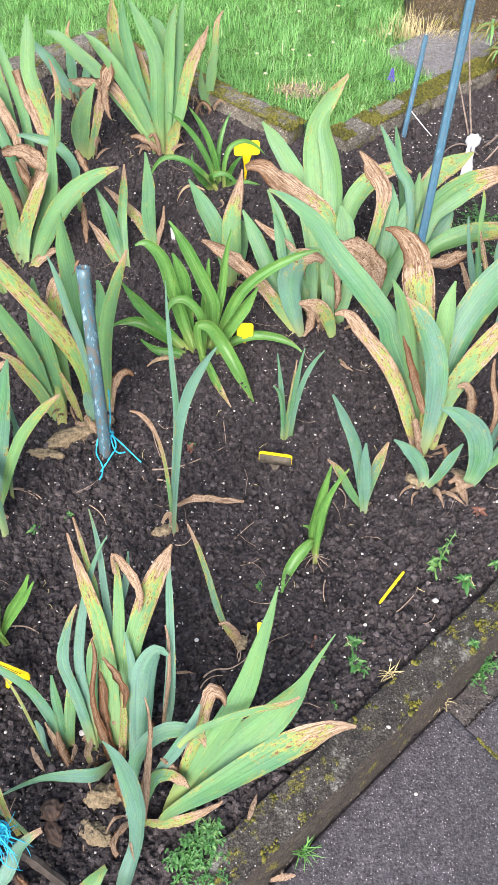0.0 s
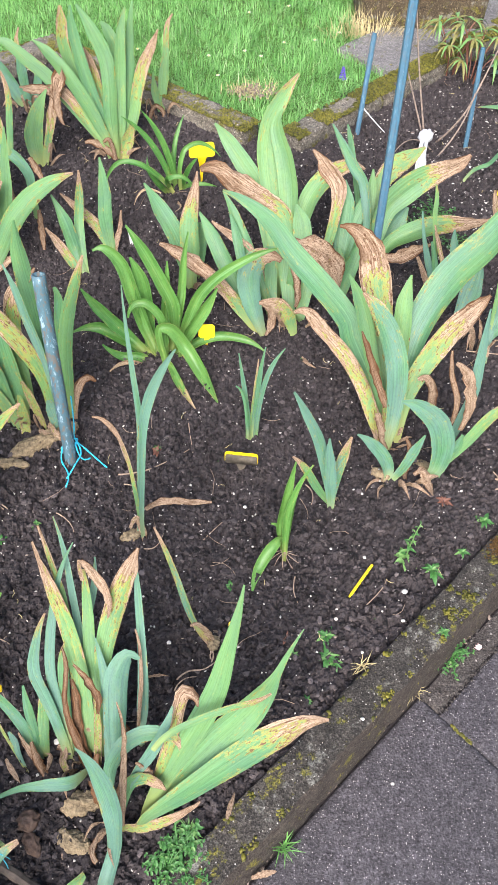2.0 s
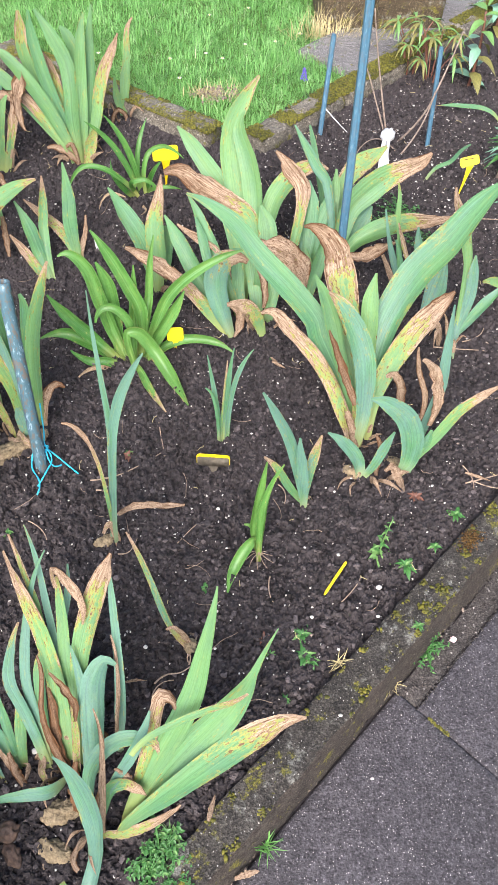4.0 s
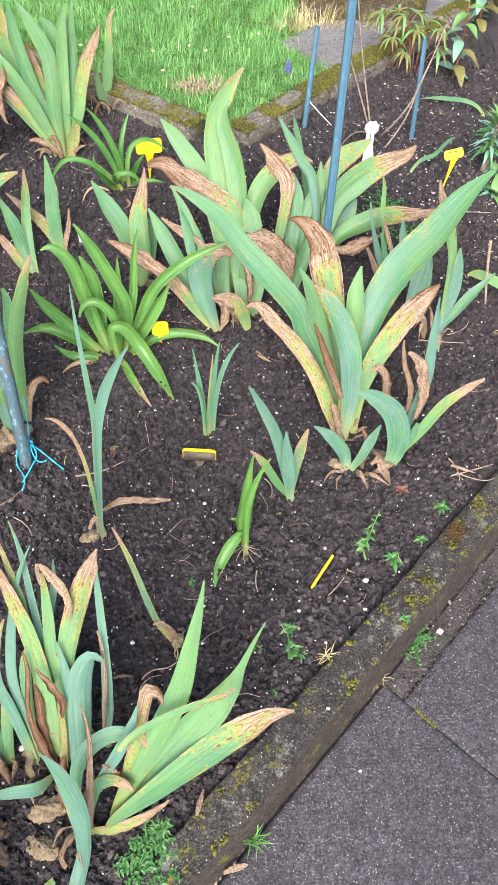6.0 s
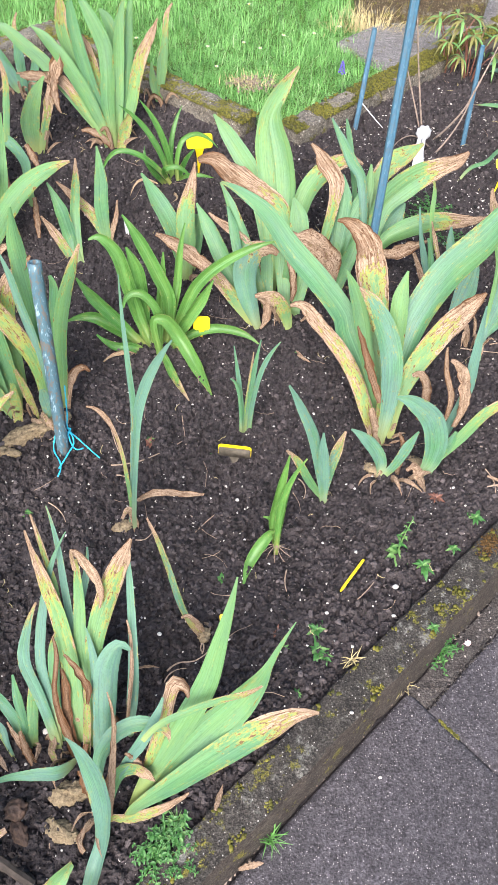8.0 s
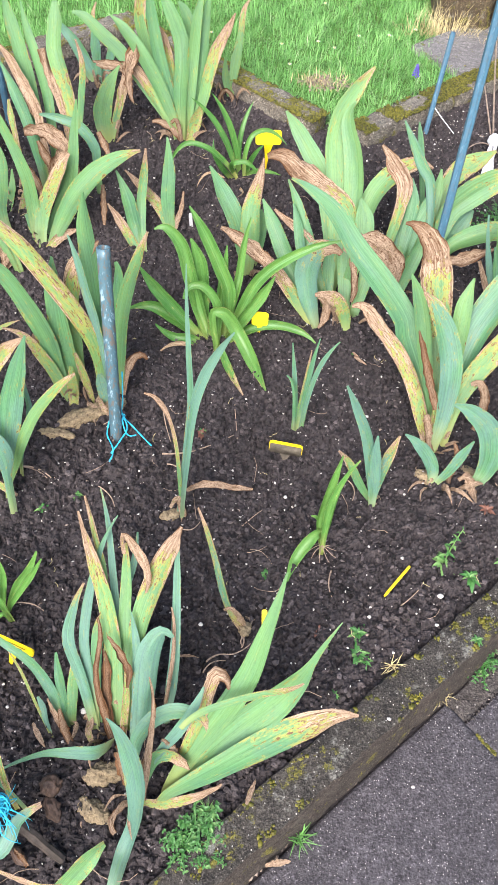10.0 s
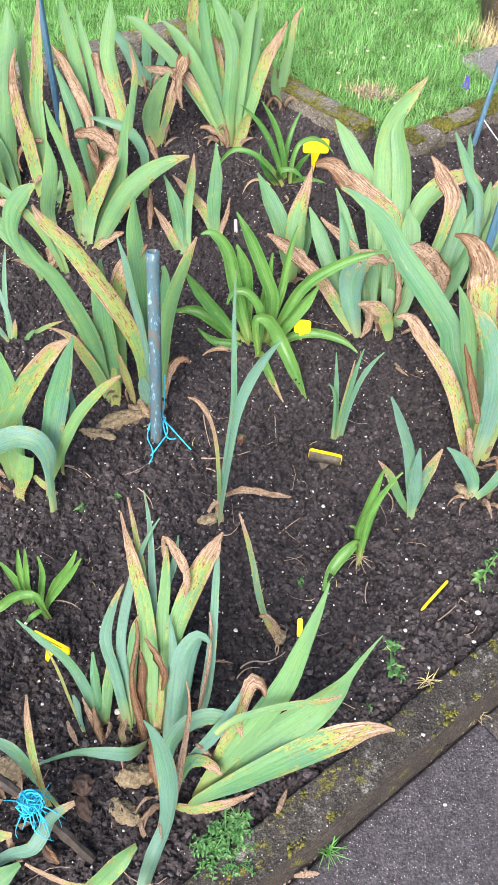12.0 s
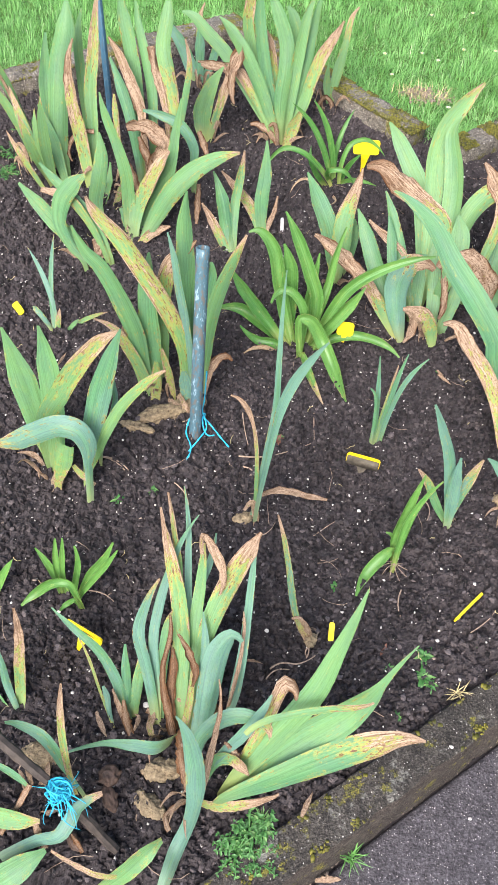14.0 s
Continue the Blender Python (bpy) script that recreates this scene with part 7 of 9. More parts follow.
leaf(plant, 0.55, (0.167, 1.115, -0.004, 0.0189, 0.00), (0.169, 1.118, 0.017, 0.0223, 0.00), (0.184, 1.162, 0.065, 0.0288, 0.00), (0.182, 1.184, 0.089, 0.0265, 0.00))
leaf(plant, 0.70, (0.153, 1.074, 0.003, 0.0154, 0.00), (0.144, 1.086, 0.035, 0.0283, 0.30), (0.124, 1.096, 0.060, 0.0323, 0.65), (0.086, 1.098, 0.065, 0.0086, 1.10))
leaf(plant, 0.50, (0.093, 1.100, 0.061, 0.0086, 1.10), (0.109, 1.094, 0.048, 0.0173, 1.00), (0.110, 1.085, 0.027, 0.0196, 1.05), (0.098, 1.065, 0.012, 0.0044, 1.10))
leaf(plant, 0.60, (0.146, 1.183, 0.111, 0.0065, 1.20), (0.154, 1.167, 0.096, 0.0142, 1.20), (0.162, 1.132, 0.060, 0.0164, 1.20), (0.157, 1.113, 0.041, 0.0066, 1.30))
leaf(plant, 0.40, (0.111, 1.132, -0.003, 0.0151, 0.00), (0.102, 1.139, 0.040, 0.0177, 0.00), (0.066, 1.209, 0.113, 0.0230, 0.00), (0.040, 1.252, 0.158, 0.0196, 0.00), (0.020, 1.280, 0.187, 0.0032, 0.00))
leaf(plant, 0.60, (0.114, 1.166, -0.001, 0.0093, 0.80), (0.088, 1.183, 0.092, 0.0110, 0.80), (0.066, 1.206, 0.115, 0.0142, 1.00), (0.035, 1.219, 0.128, 0.0185, 1.00), (-0.002, 1.239, 0.148, 0.0043, 1.10))
leaf(plant, 0.20, (0.081, 1.130, -0.003, 0.0131, 0.00), (0.072, 1.140, 0.052, 0.0154, 0.00), (0.053, 1.189, 0.104, 0.0207, 0.00), (0.045, 1.215, 0.132, 0.0195, 0.00), (0.033, 1.242, 0.161, 0.0032, 0.00))
husks(plant, 6, 0.028, 330)

plant = clump("iris_clump", 0.282, 1.203, "iris clump round a tall stake with pale green arching leaves", "iris")
leaf(plant, 0.15, (0.314, 1.240, 0.004, 0.0136, 0.00), (0.309, 1.255, 0.083, 0.0160, 0.00), (0.297, 1.318, 0.176, 0.0212, 0.00), (0.276, 1.336, 0.203, 0.0233, 0.00), (0.255, 1.357, 0.234, 0.0176, 0.00), (0.233, 1.379, 0.267, 0.0033, 0.00))
leaf(plant, 0.30, (0.305, 1.301, 0.008, 0.0099, 0.00), (0.300, 1.315, 0.083, 0.0117, 0.00), (0.286, 1.392, 0.177, 0.0138, 0.00), (0.277, 1.421, 0.214, 0.0137, 0.00), (0.272, 1.437, 0.234, 0.0034, 0.00))
leaf(plant, 0.20, (0.248, 1.226, 0.003, 0.0214, 0.00), (0.252, 1.237, 0.065, 0.0251, 0.00), (0.259, 1.271, 0.110, 0.0385, 0.00), (0.264, 1.301, 0.148, 0.0360, 0.00), (0.261, 1.325, 0.181, 0.0033, 0.00))
leaf(plant, 0.65, (0.280, 1.226, 0.002, 0.0176, 0.00), (0.284, 1.234, 0.046, 0.0208, 0.00), (0.294, 1.269, 0.091, 0.0332, 0.00), (0.304, 1.294, 0.122, 0.0352, 0.00), (0.314, 1.321, 0.157, 0.0260, 0.00), (0.318, 1.347, 0.191, 0.0034, 0.00))
leaf(plant, 0.25, (0.255, 1.233, 0.003, 0.0195, 0.00), (0.265, 1.245, 0.066, 0.0229, 0.00), (0.282, 1.279, 0.115, 0.0306, 0.00), (0.298, 1.300, 0.144, 0.0225, 0.00), (0.304, 1.319, 0.172, 0.0045, 0.00))
leaf(plant, 0.50, (0.312, 1.234, 0.003, 0.0233, 0.00), (0.323, 1.249, 0.082, 0.0274, 0.00), (0.342, 1.284, 0.140, 0.0461, 0.00), (0.375, 1.301, 0.169, 0.0569, 0.00), (0.414, 1.315, 0.191, 0.0522, 0.25), (0.454, 1.323, 0.203, 0.0388, 0.80), (0.483, 1.329, 0.215, 0.0299, 1.00), (0.502, 1.338, 0.228, 0.0044, 1.20))
leaf(plant, 1.00, (0.318, 1.305, 0.008, 0.0219, 0.00), (0.327, 1.319, 0.085, 0.0258, 0.00), (0.342, 1.363, 0.146, 0.0358, 0.10), (0.367, 1.382, 0.173, 0.0472, 0.35), (0.398, 1.393, 0.188, 0.0356, 0.30), (0.429, 1.404, 0.204, 0.0046, 0.40))
leaf(plant, 0.50, (0.308, 1.208, 0.001, 0.0174, 0.00), (0.326, 1.220, 0.067, 0.0204, 0.00), (0.350, 1.233, 0.099, 0.0304, 0.00), (0.383, 1.241, 0.117, 0.0414, 0.00), (0.423, 1.246, 0.129, 0.0413, 0.15), (0.463, 1.248, 0.133, 0.0368, 0.60), (0.504, 1.249, 0.134, 0.0246, 1.00), (0.544, 1.252, 0.141, 0.0045, 1.20))
leaf(plant, 0.60, (0.335, 1.201, 0.093, 0.0111, 1.20), (0.360, 1.200, 0.091, 0.0290, 1.10), (0.389, 1.203, 0.102, 0.0267, 1.15), (0.425, 1.208, 0.117, 0.0044, 1.30))
leaf(plant, 0.15, (0.318, 1.235, 0.003, 0.0235, 0.00), (0.333, 1.244, 0.057, 0.0277, 0.00), (0.357, 1.276, 0.096, 0.0470, 0.00), (0.376, 1.293, 0.117, 0.0388, 0.00), (0.390, 1.306, 0.133, 0.0068, 0.00))
leaf(plant, 0.40, (0.256, 1.181, -0.001, 0.0195, 0.00), (0.259, 1.184, 0.021, 0.0229, 0.00), (0.275, 1.211, 0.056, 0.0307, 0.00), (0.287, 1.232, 0.082, 0.0272, 0.00), (0.290, 1.242, 0.095, 0.0056, 0.00))
leaf(plant, 0.65, (0.258, 1.186, 0.010, 0.0207, 0.00), (0.256, 1.215, 0.053, 0.0274, 0.00), (0.250, 1.238, 0.085, 0.0045, 0.00))
husks(plant, 6, 0.028, 350)

plant = clump("iris_clump", -0.043, 1.212, "small iris fan with a frayed brown tip", "iris")
leaf(plant, 0.35, (-0.047, 1.215, 0.001, 0.0176, 0.00), (-0.048, 1.217, 0.016, 0.0207, 0.00), (-0.056, 1.235, 0.047, 0.0319, 0.00), (-0.075, 1.264, 0.098, 0.0393, 0.00), (-0.104, 1.290, 0.142, 0.0344, 0.00), (-0.133, 1.313, 0.182, 0.0033, 0.00))
leaf(plant, 0.65, (-0.046, 1.206, 0.001, 0.0195, 0.00), (-0.046, 1.209, 0.020, 0.0229, 0.00), (-0.047, 1.238, 0.077, 0.0427, 0.00), (-0.047, 1.264, 0.128, 0.0399, 0.20), (-0.037, 1.287, 0.172, 0.0240, 0.75), (-0.029, 1.308, 0.211, 0.0043, 1.20))
leaf(plant, 0.40, (-0.045, 1.229, 0.004, 0.0163, 0.00), (-0.032, 1.246, 0.031, 0.0231, 0.00), (-0.025, 1.274, 0.080, 0.0251, 0.00), (-0.028, 1.290, 0.108, 0.0045, 0.00))
husks(plant, 6, 0.028, 354)

plant = clump("daylily", -0.098, 1.032, "daylily clump with arching wet bright green leaves", "daylily")
leaf(plant, 0.60, (-0.075, 1.011, -0.005, 0.0128, 0.00), (-0.042, 1.038, 0.014, 0.0193, 0.00), (0.002, 1.045, 0.030, 0.0213, 0.00), (0.055, 1.043, 0.025, 0.0171, 0.00), (0.094, 1.026, 0.010, 0.0032, 0.00), kind="L")
leaf(plant, 0.75, (-0.091, 0.995, -0.007, 0.0107, 0.00), (-0.092, 0.998, 0.016, 0.0126, 0.00), (-0.100, 1.019, 0.073, 0.0164, 0.00), (-0.079, 1.019, 0.074, 0.0267, 0.00), (-0.051, 1.006, 0.037, 0.0313, 0.00), (-0.021, 0.964, 0.009, 0.0271, 0.00), (0.006, 0.900, 0.007, 0.0030, 0.20), kind="L")
leaf(plant, 0.50, (-0.102, 1.019, -0.004, 0.0150, 0.00), (-0.128, 1.051, 0.047, 0.0274, 0.00), (-0.147, 1.075, 0.108, 0.0309, 0.00), (-0.164, 1.096, 0.160, 0.0282, 0.00), (-0.191, 1.106, 0.187, 0.0179, 0.00), (-0.213, 1.105, 0.183, 0.0030, 0.00), kind="L")
leaf(plant, 0.50, (-0.084, 1.026, -0.005, 0.0150, 0.00), (-0.074, 1.067, 0.076, 0.0283, 0.00), (-0.094, 1.089, 0.122, 0.0288, 0.00), (-0.125, 1.114, 0.177, 0.0242, 0.00), (-0.153, 1.132, 0.217, 0.0030, 0.00), kind="L")
leaf(plant, 0.40, (-0.118, 1.026, -0.004, 0.0172, 0.00), (-0.125, 1.067, 0.071, 0.0356, 0.00), (-0.132, 1.089, 0.131, 0.0338, 0.00), (-0.148, 1.103, 0.170, 0.0040, 0.00), kind="L")
leaf(plant, 0.65, (-0.084, 1.025, -0.004, 0.0129, 0.00), (-0.060, 1.088, 0.090, 0.0189, 0.00), (-0.054, 1.111, 0.148, 0.0144, 0.00), (-0.043, 1.132, 0.203, 0.0030, 0.00), kind="L")
leaf(plant, 0.50, (-0.075, 1.022, -0.005, 0.0140, 0.00), (-0.047, 1.055, 0.062, 0.0252, 0.00), (-0.023, 1.073, 0.109, 0.0248, 0.00), (0.014, 1.086, 0.143, 0.0224, 0.00), (0.068, 1.097, 0.173, 0.0162, 0.00), (0.118, 1.103, 0.189, 0.0030, 0.00), kind="L")
leaf(plant, 0.60, (-0.078, 1.018, -0.005, 0.0139, 0.00), (-0.045, 1.038, 0.045, 0.0253, 0.00), (-0.013, 1.055, 0.093, 0.0248, 0.00), (0.007, 1.067, 0.129, 0.0031, 0.00), kind="L")
leaf(plant, 0.40, (-0.107, 1.016, -0.004, 0.0150, 0.00), (-0.138, 1.033, 0.012, 0.0256, 0.00), (-0.178, 1.045, 0.032, 0.0275, 0.00), (-0.218, 1.052, 0.049, 0.0231, 0.00), (-0.263, 1.048, 0.041, 0.0032, 0.00), kind="L")
leaf(plant, 0.30, (-0.118, 1.023, -0.004, 0.0150, 0.00), (-0.176, 1.049, 0.050, 0.0284, 0.00), (-0.213, 1.063, 0.088, 0.0248, 0.00), (-0.239, 1.075, 0.122, 0.0031, 0.00), kind="L")
leaf(plant, 0.50, (-0.090, 1.005, -0.007, 0.0090, 0.00), (-0.090, 1.007, 0.011, 0.0106, 0.00), (-0.095, 1.038, 0.079, 0.0186, 0.00), (-0.120, 1.050, 0.108, 0.0183, 0.00), (-0.143, 1.050, 0.107, 0.0143, 0.00), (-0.156, 1.040, 0.083, 0.0041, 0.00), kind="L")
leaf(plant, 0.70, (-0.130, 1.002, -0.004, 0.0085, 0.90), (-0.162, 0.996, 0.013, 0.0115, 1.00), (-0.192, 0.972, 0.014, 0.0031, 1.00), kind="L")
leaf(plant, 0.75, (-0.090, 0.994, -0.008, 0.0107, 0.00), (-0.086, 0.996, 0.011, 0.0126, 0.00), (-0.068, 0.953, 0.010, 0.0176, 0.10), (-0.052, 0.919, 0.009, 0.0122, 0.60), (-0.034, 0.885, 0.008, 0.0030, 1.10), kind="L")
leaf(plant, 0.35, (-0.111, 1.011, -0.004, 0.0128, 0.00), (-0.142, 1.011, 0.012, 0.0211, 0.00), (-0.173, 1.012, 0.013, 0.0190, 0.00), (-0.211, 1.040, 0.016, 0.0032, 0.00), kind="L")
leaf(plant, 0.55, (-0.094, 1.026, -0.004, 0.0150, 0.00), (-0.091, 1.068, 0.043, 0.0234, 0.00), (-0.086, 1.092, 0.105, 0.0187, 0.00), (-0.083, 1.110, 0.155, 0.0031, 0.00), kind="L")

plant = clump("daylily", -0.081, 1.516, "slim daylily tuft beside a yellow plant label", "daylily")
blade(plant, "L", 0.0149, 0.2, 0, (-0.090, 1.527, 0.023), (-0.134, 1.559, 0.116), (-0.197, 1.569, 0.177))
blade(plant, "L", 0.0160, 0.3, 0, (-0.086, 1.527, 0.023), (-0.108, 1.543, 0.127), (-0.152, 1.558, 0.197))
blade(plant, "L", 0.0126, 0.3, 0, (-0.084, 1.541, 0.024), (-0.087, 1.568, 0.099), (-0.063, 1.611, 0.158))
blade(plant, "L", 0.0131, 0.3, 0, (-0.087, 1.467, 0.056), (-0.145, 1.459, 0.126), (-0.198, 1.457, 0.136), (-0.232, 1.446, 0.086))
blade(plant, "L", 0.0121, 0.5, 0, (-0.072, 1.477, 0.057), (-0.063, 1.496, 0.137), (-0.027, 1.514, 0.147), (0.016, 1.511, 0.117))
blade(plant, "L", 0.0131, 0.3, 0, (-0.087, 1.476, 0.057), (-0.097, 1.442, 0.107), (-0.067, 1.436, 0.117), (-0.040, 1.438, 0.087))
blade(plant, "L", 0.0086, 0.7, 1.2, (-0.115, 1.466, 0.056), (-0.152, 1.463, 0.066), (-0.173, 1.435, 0.046))
blade(plant, "L", 0.0109, 0.6, 0, (-0.069, 1.481, 0.057), (-0.037, 1.455, 0.087), (0.008, 1.460, 0.077))
blade(plant, "L", 0.0160, 0.1, 0, (-0.096, 1.511, 0.022), (-0.137, 1.495, 0.088), (-0.143, 1.515, 0.116))
blade(plant, "L", 0.0137, 0.2, 0, (-0.071, 1.521, 0.023), (-0.058, 1.512, 0.079), (-0.033, 1.508, 0.117))
blade(plant, "L", 0.0087, 0.9, 1.2, (-0.102, 1.501, 0.021), (-0.073, 1.445, 0.039), (-0.084, 1.415, 0.045))

plant = clump("iris_shoot", -0.241, 1.313, "pair of short iris fans with rusty spotted tips", "iris")
leaf(plant, 0.35, (-0.216, 1.315, 0.008, 0.0162, 0.00), (-0.216, 1.316, 0.020, 0.0191, 0.00), (-0.223, 1.342, 0.081, 0.0316, 0.00), (-0.221, 1.364, 0.135, 0.0276, 0.00), (-0.225, 1.388, 0.191, 0.0034, 0.00))
leaf(plant, 0.80, (-0.215, 1.316, 0.008, 0.0142, 0.00), (-0.218, 1.318, 0.023, 0.0167, 0.00), (-0.244, 1.341, 0.065, 0.0248, 0.42), (-0.277, 1.356, 0.093, 0.0199, 0.65), (-0.313, 1.371, 0.120, 0.0035, 1.20))
leaf(plant, 0.60, (-0.209, 1.318, 0.008, 0.0101, 0.80), (-0.206, 1.321, 0.029, 0.0119, 0.80), (-0.195, 1.338, 0.061, 0.0118, 1.10), (-0.191, 1.355, 0.091, 0.0035, 1.20))

plant = clump("iris_shoot", -0.286, 1.273, "short iris fan with spotted drooping leaf", "iris")
leaf(plant, 0.30, (-0.263, 1.244, 0.006, 0.0187, 0.00), (-0.284, 1.286, 0.042, 0.0316, 0.00), (-0.299, 1.309, 0.094, 0.0299, 0.00), (-0.322, 1.331, 0.144, 0.0034, 0.00))
leaf(plant, 0.40, (-0.263, 1.246, 0.006, 0.0164, 0.00), (-0.273, 1.312, 0.081, 0.0220, 0.00), (-0.268, 1.343, 0.137, 0.0182, 0.30), (-0.266, 1.365, 0.177, 0.0034, 1.00))
leaf(plant, 0.70, (-0.262, 1.241, 0.006, 0.0140, 0.00), (-0.286, 1.262, 0.023, 0.0199, 0.25), (-0.317, 1.296, 0.051, 0.0211, 0.75), (-0.342, 1.312, 0.079, 0.0035, 1.10))

# ---- builders for stakes, labels, weeds and litter ----
def tube(bm, pts, radius, sides=8, rows=14, cap=True, flute=0.0):
    """A round bar along a smooth curve; radius may be a function of the way along it."""
    C = np.array([through_points(pts, k / (rows - 1)) for k in range(rows)])
    T = np.gradient(C, axis=0)
    T /= np.linalg.norm(T, axis=1)[:, None]
    rings = []
    ref = np.array((0.13, 0.97, 0.21))
    for k in range(rows):
        a = np.cross(T[k], ref)
        a /= np.linalg.norm(a)
        b = np.cross(T[k], a)
        r = radius(k / (rows - 1)) if callable(radius) else radius
        ring = []
        for j in range(sides):
            q = math.tau * j / sides
            rr = r * (1 + flute * (1 if j % 2 else -1))
            ring.append(bm.verts.new(C[k] + rr * (a * math.cos(q) + b * math.sin(q))))
        rings.append(ring)
    for r0, r1 in zip(rings, rings[1:]):
        for j in range(sides):
            bm.faces.new((r0[j], r0[(j + 1) % sides], r1[(j + 1) % sides], r1[j]))
    if cap:
        bm.faces.new(rings[0][::-1]), bm.faces.new(rings[-1])
    return rings


def rel(base, *pts):
    return [tuple(np.array(p) - np.array(base)) for p in pts]


def stake(foot, top, r, mat, hollow, label):
    st = thing("garden_stake", *foot, label, "stake", "garden stakes")
    end = rel(foot, top)[0]
    low = tuple(-0.05 * c for c in end)
    bm = bmesh.new()
    rings = tube(bm, [low, tuple(0.5 * c + 0.0004 for c in end), end], r, 16 if hollow else 8, 24, not hollow, 0.0 if hollow else 0.03)
    if hollow:
        inner = [bm.verts.new(v.co * 1.0 + (Vector(end) - v.co) * 0.28) for v in rings[-1]]
        deep = [bm.verts.new(v.co - Vector(end) * 0.12) for v in inner]
        for j in range(16):
            k = (j + 1) % 16
            bm.faces.new((rings[-1][j], rings[-1][k], inner[k], inner[j]))
            bm.faces.new((inner[j], inner[k], deep[k], deep[j]))
        bm.faces.new(deep)
    part("tube" if hollow else "bar", bm, mat, st, smooth=hollow)
    if not hollow:
        bm = bmesh.new()
        tube(bm, [tuple(c * 0.999 for c in end), tuple(c * (1 + 0.004 / max(0.1, end[2])) for c in end)], r * 0.8, 12, 3)
        part("end_cap", bm, mat, st)


def cane(pts, r, mat, label, category):
    base = pts[0]
    ob = thing({"cane": "woody_cane", "root": "dry_root", "cord": "cord"}[category], *base, label, category)
    bm = bmesh.new()
    wig = [tuple(np.array(p) + np.array(noise.noise_vector(Vector(p) * 40)) * r * 1.2) for p in pts]
    tube(bm, rel(base, *wig), lambda s: r * (1.1 - 0.5 * s), 7, 5 * len(pts) + 4)
    part("stem", bm, mat, ob)
    if category == "cane":
        for k in (1, 2):
            p = through_points(rel(base, *wig), 0.3 * k)
            bm = bmesh.new()
            bmesh.ops.create_icosphere(bm, subdivisions=1, radius=r * 1.35, matrix=Matrix.Translation(p))
            part("node", bm, mat, ob)


def rag(top, low, size):
    ob = thing("white_rag", *low, "white cloth rag knotted round bare canes", "rag")
    a, b = rel(low, top)[0], (0, 0, 0)
    bm = bmesh.new()
    bmesh.ops.create_icosphere(bm, subdivisions=3, radius=0.016)
    for v in bm.verts:
        v.co = Vector(a) + v.co * (1 + 0.35 * noise.noise(v.co * 140)) * (1 + 0.15 * noise.noise(v.co * 400))
    part("knot", bm, CLOTH, ob)
    bm = bmesh.new()
    n = 14
    grid = [[None] * 7 for _ in range(n)]
    for i in range(n):
        s = i / (n - 1)
        c = Vector(a) * (1 - s) + Vector(b) * s
        for j in range(7):
            u = (j / 6 - 0.5) * (0.6 + 0.7 * s)
            grid[i][j] = bm.verts.new(c + Vector((u * size, 0.010 * math.sin(j * 2.1 + i * 0.3) - 0.012 * s, 0.004 * math.cos(j * 1.7))))
    for i in range(n - 1):
        for j in range(6):
            bm.faces.new((grid[i][j], grid[i + 1][j], grid[i + 1][j + 1], grid[i][j + 1]))
    tail = part("tail", bm, CLOTH, ob)
    tail.modifiers.new("thickness", "SOLIDIFY").thickness = 0.0012


def rounded_plate(bm, w, h, r, thick):
    pts = []
    for cx, cz, a0 in ((w / 2 - r, h / 2 - r, 0), (-w / 2 + r, h / 2 - r, 90), (-w / 2 + r, -h / 2 + r, 180), (w / 2 - r, -h / 2 + r, 270)):
        for k in range(5):
            a = radians(a0 + 22.5 * k)
            pts.append((cx + r * math.cos(a), cz + r * math.sin(a)))
    front = [bm.verts.new((x, -thick / 2, z)) for x, z in pts]
    back = [bm.verts.new((x, thick / 2, z)) for x, z in pts]
    bm.faces.new(front), bm.faces.new(back[::-1])
    for i in range(len(pts)):
        j = (i + 1) % len(pts)
        bm.faces.new((front[i], back[i], back[j], front[j]))


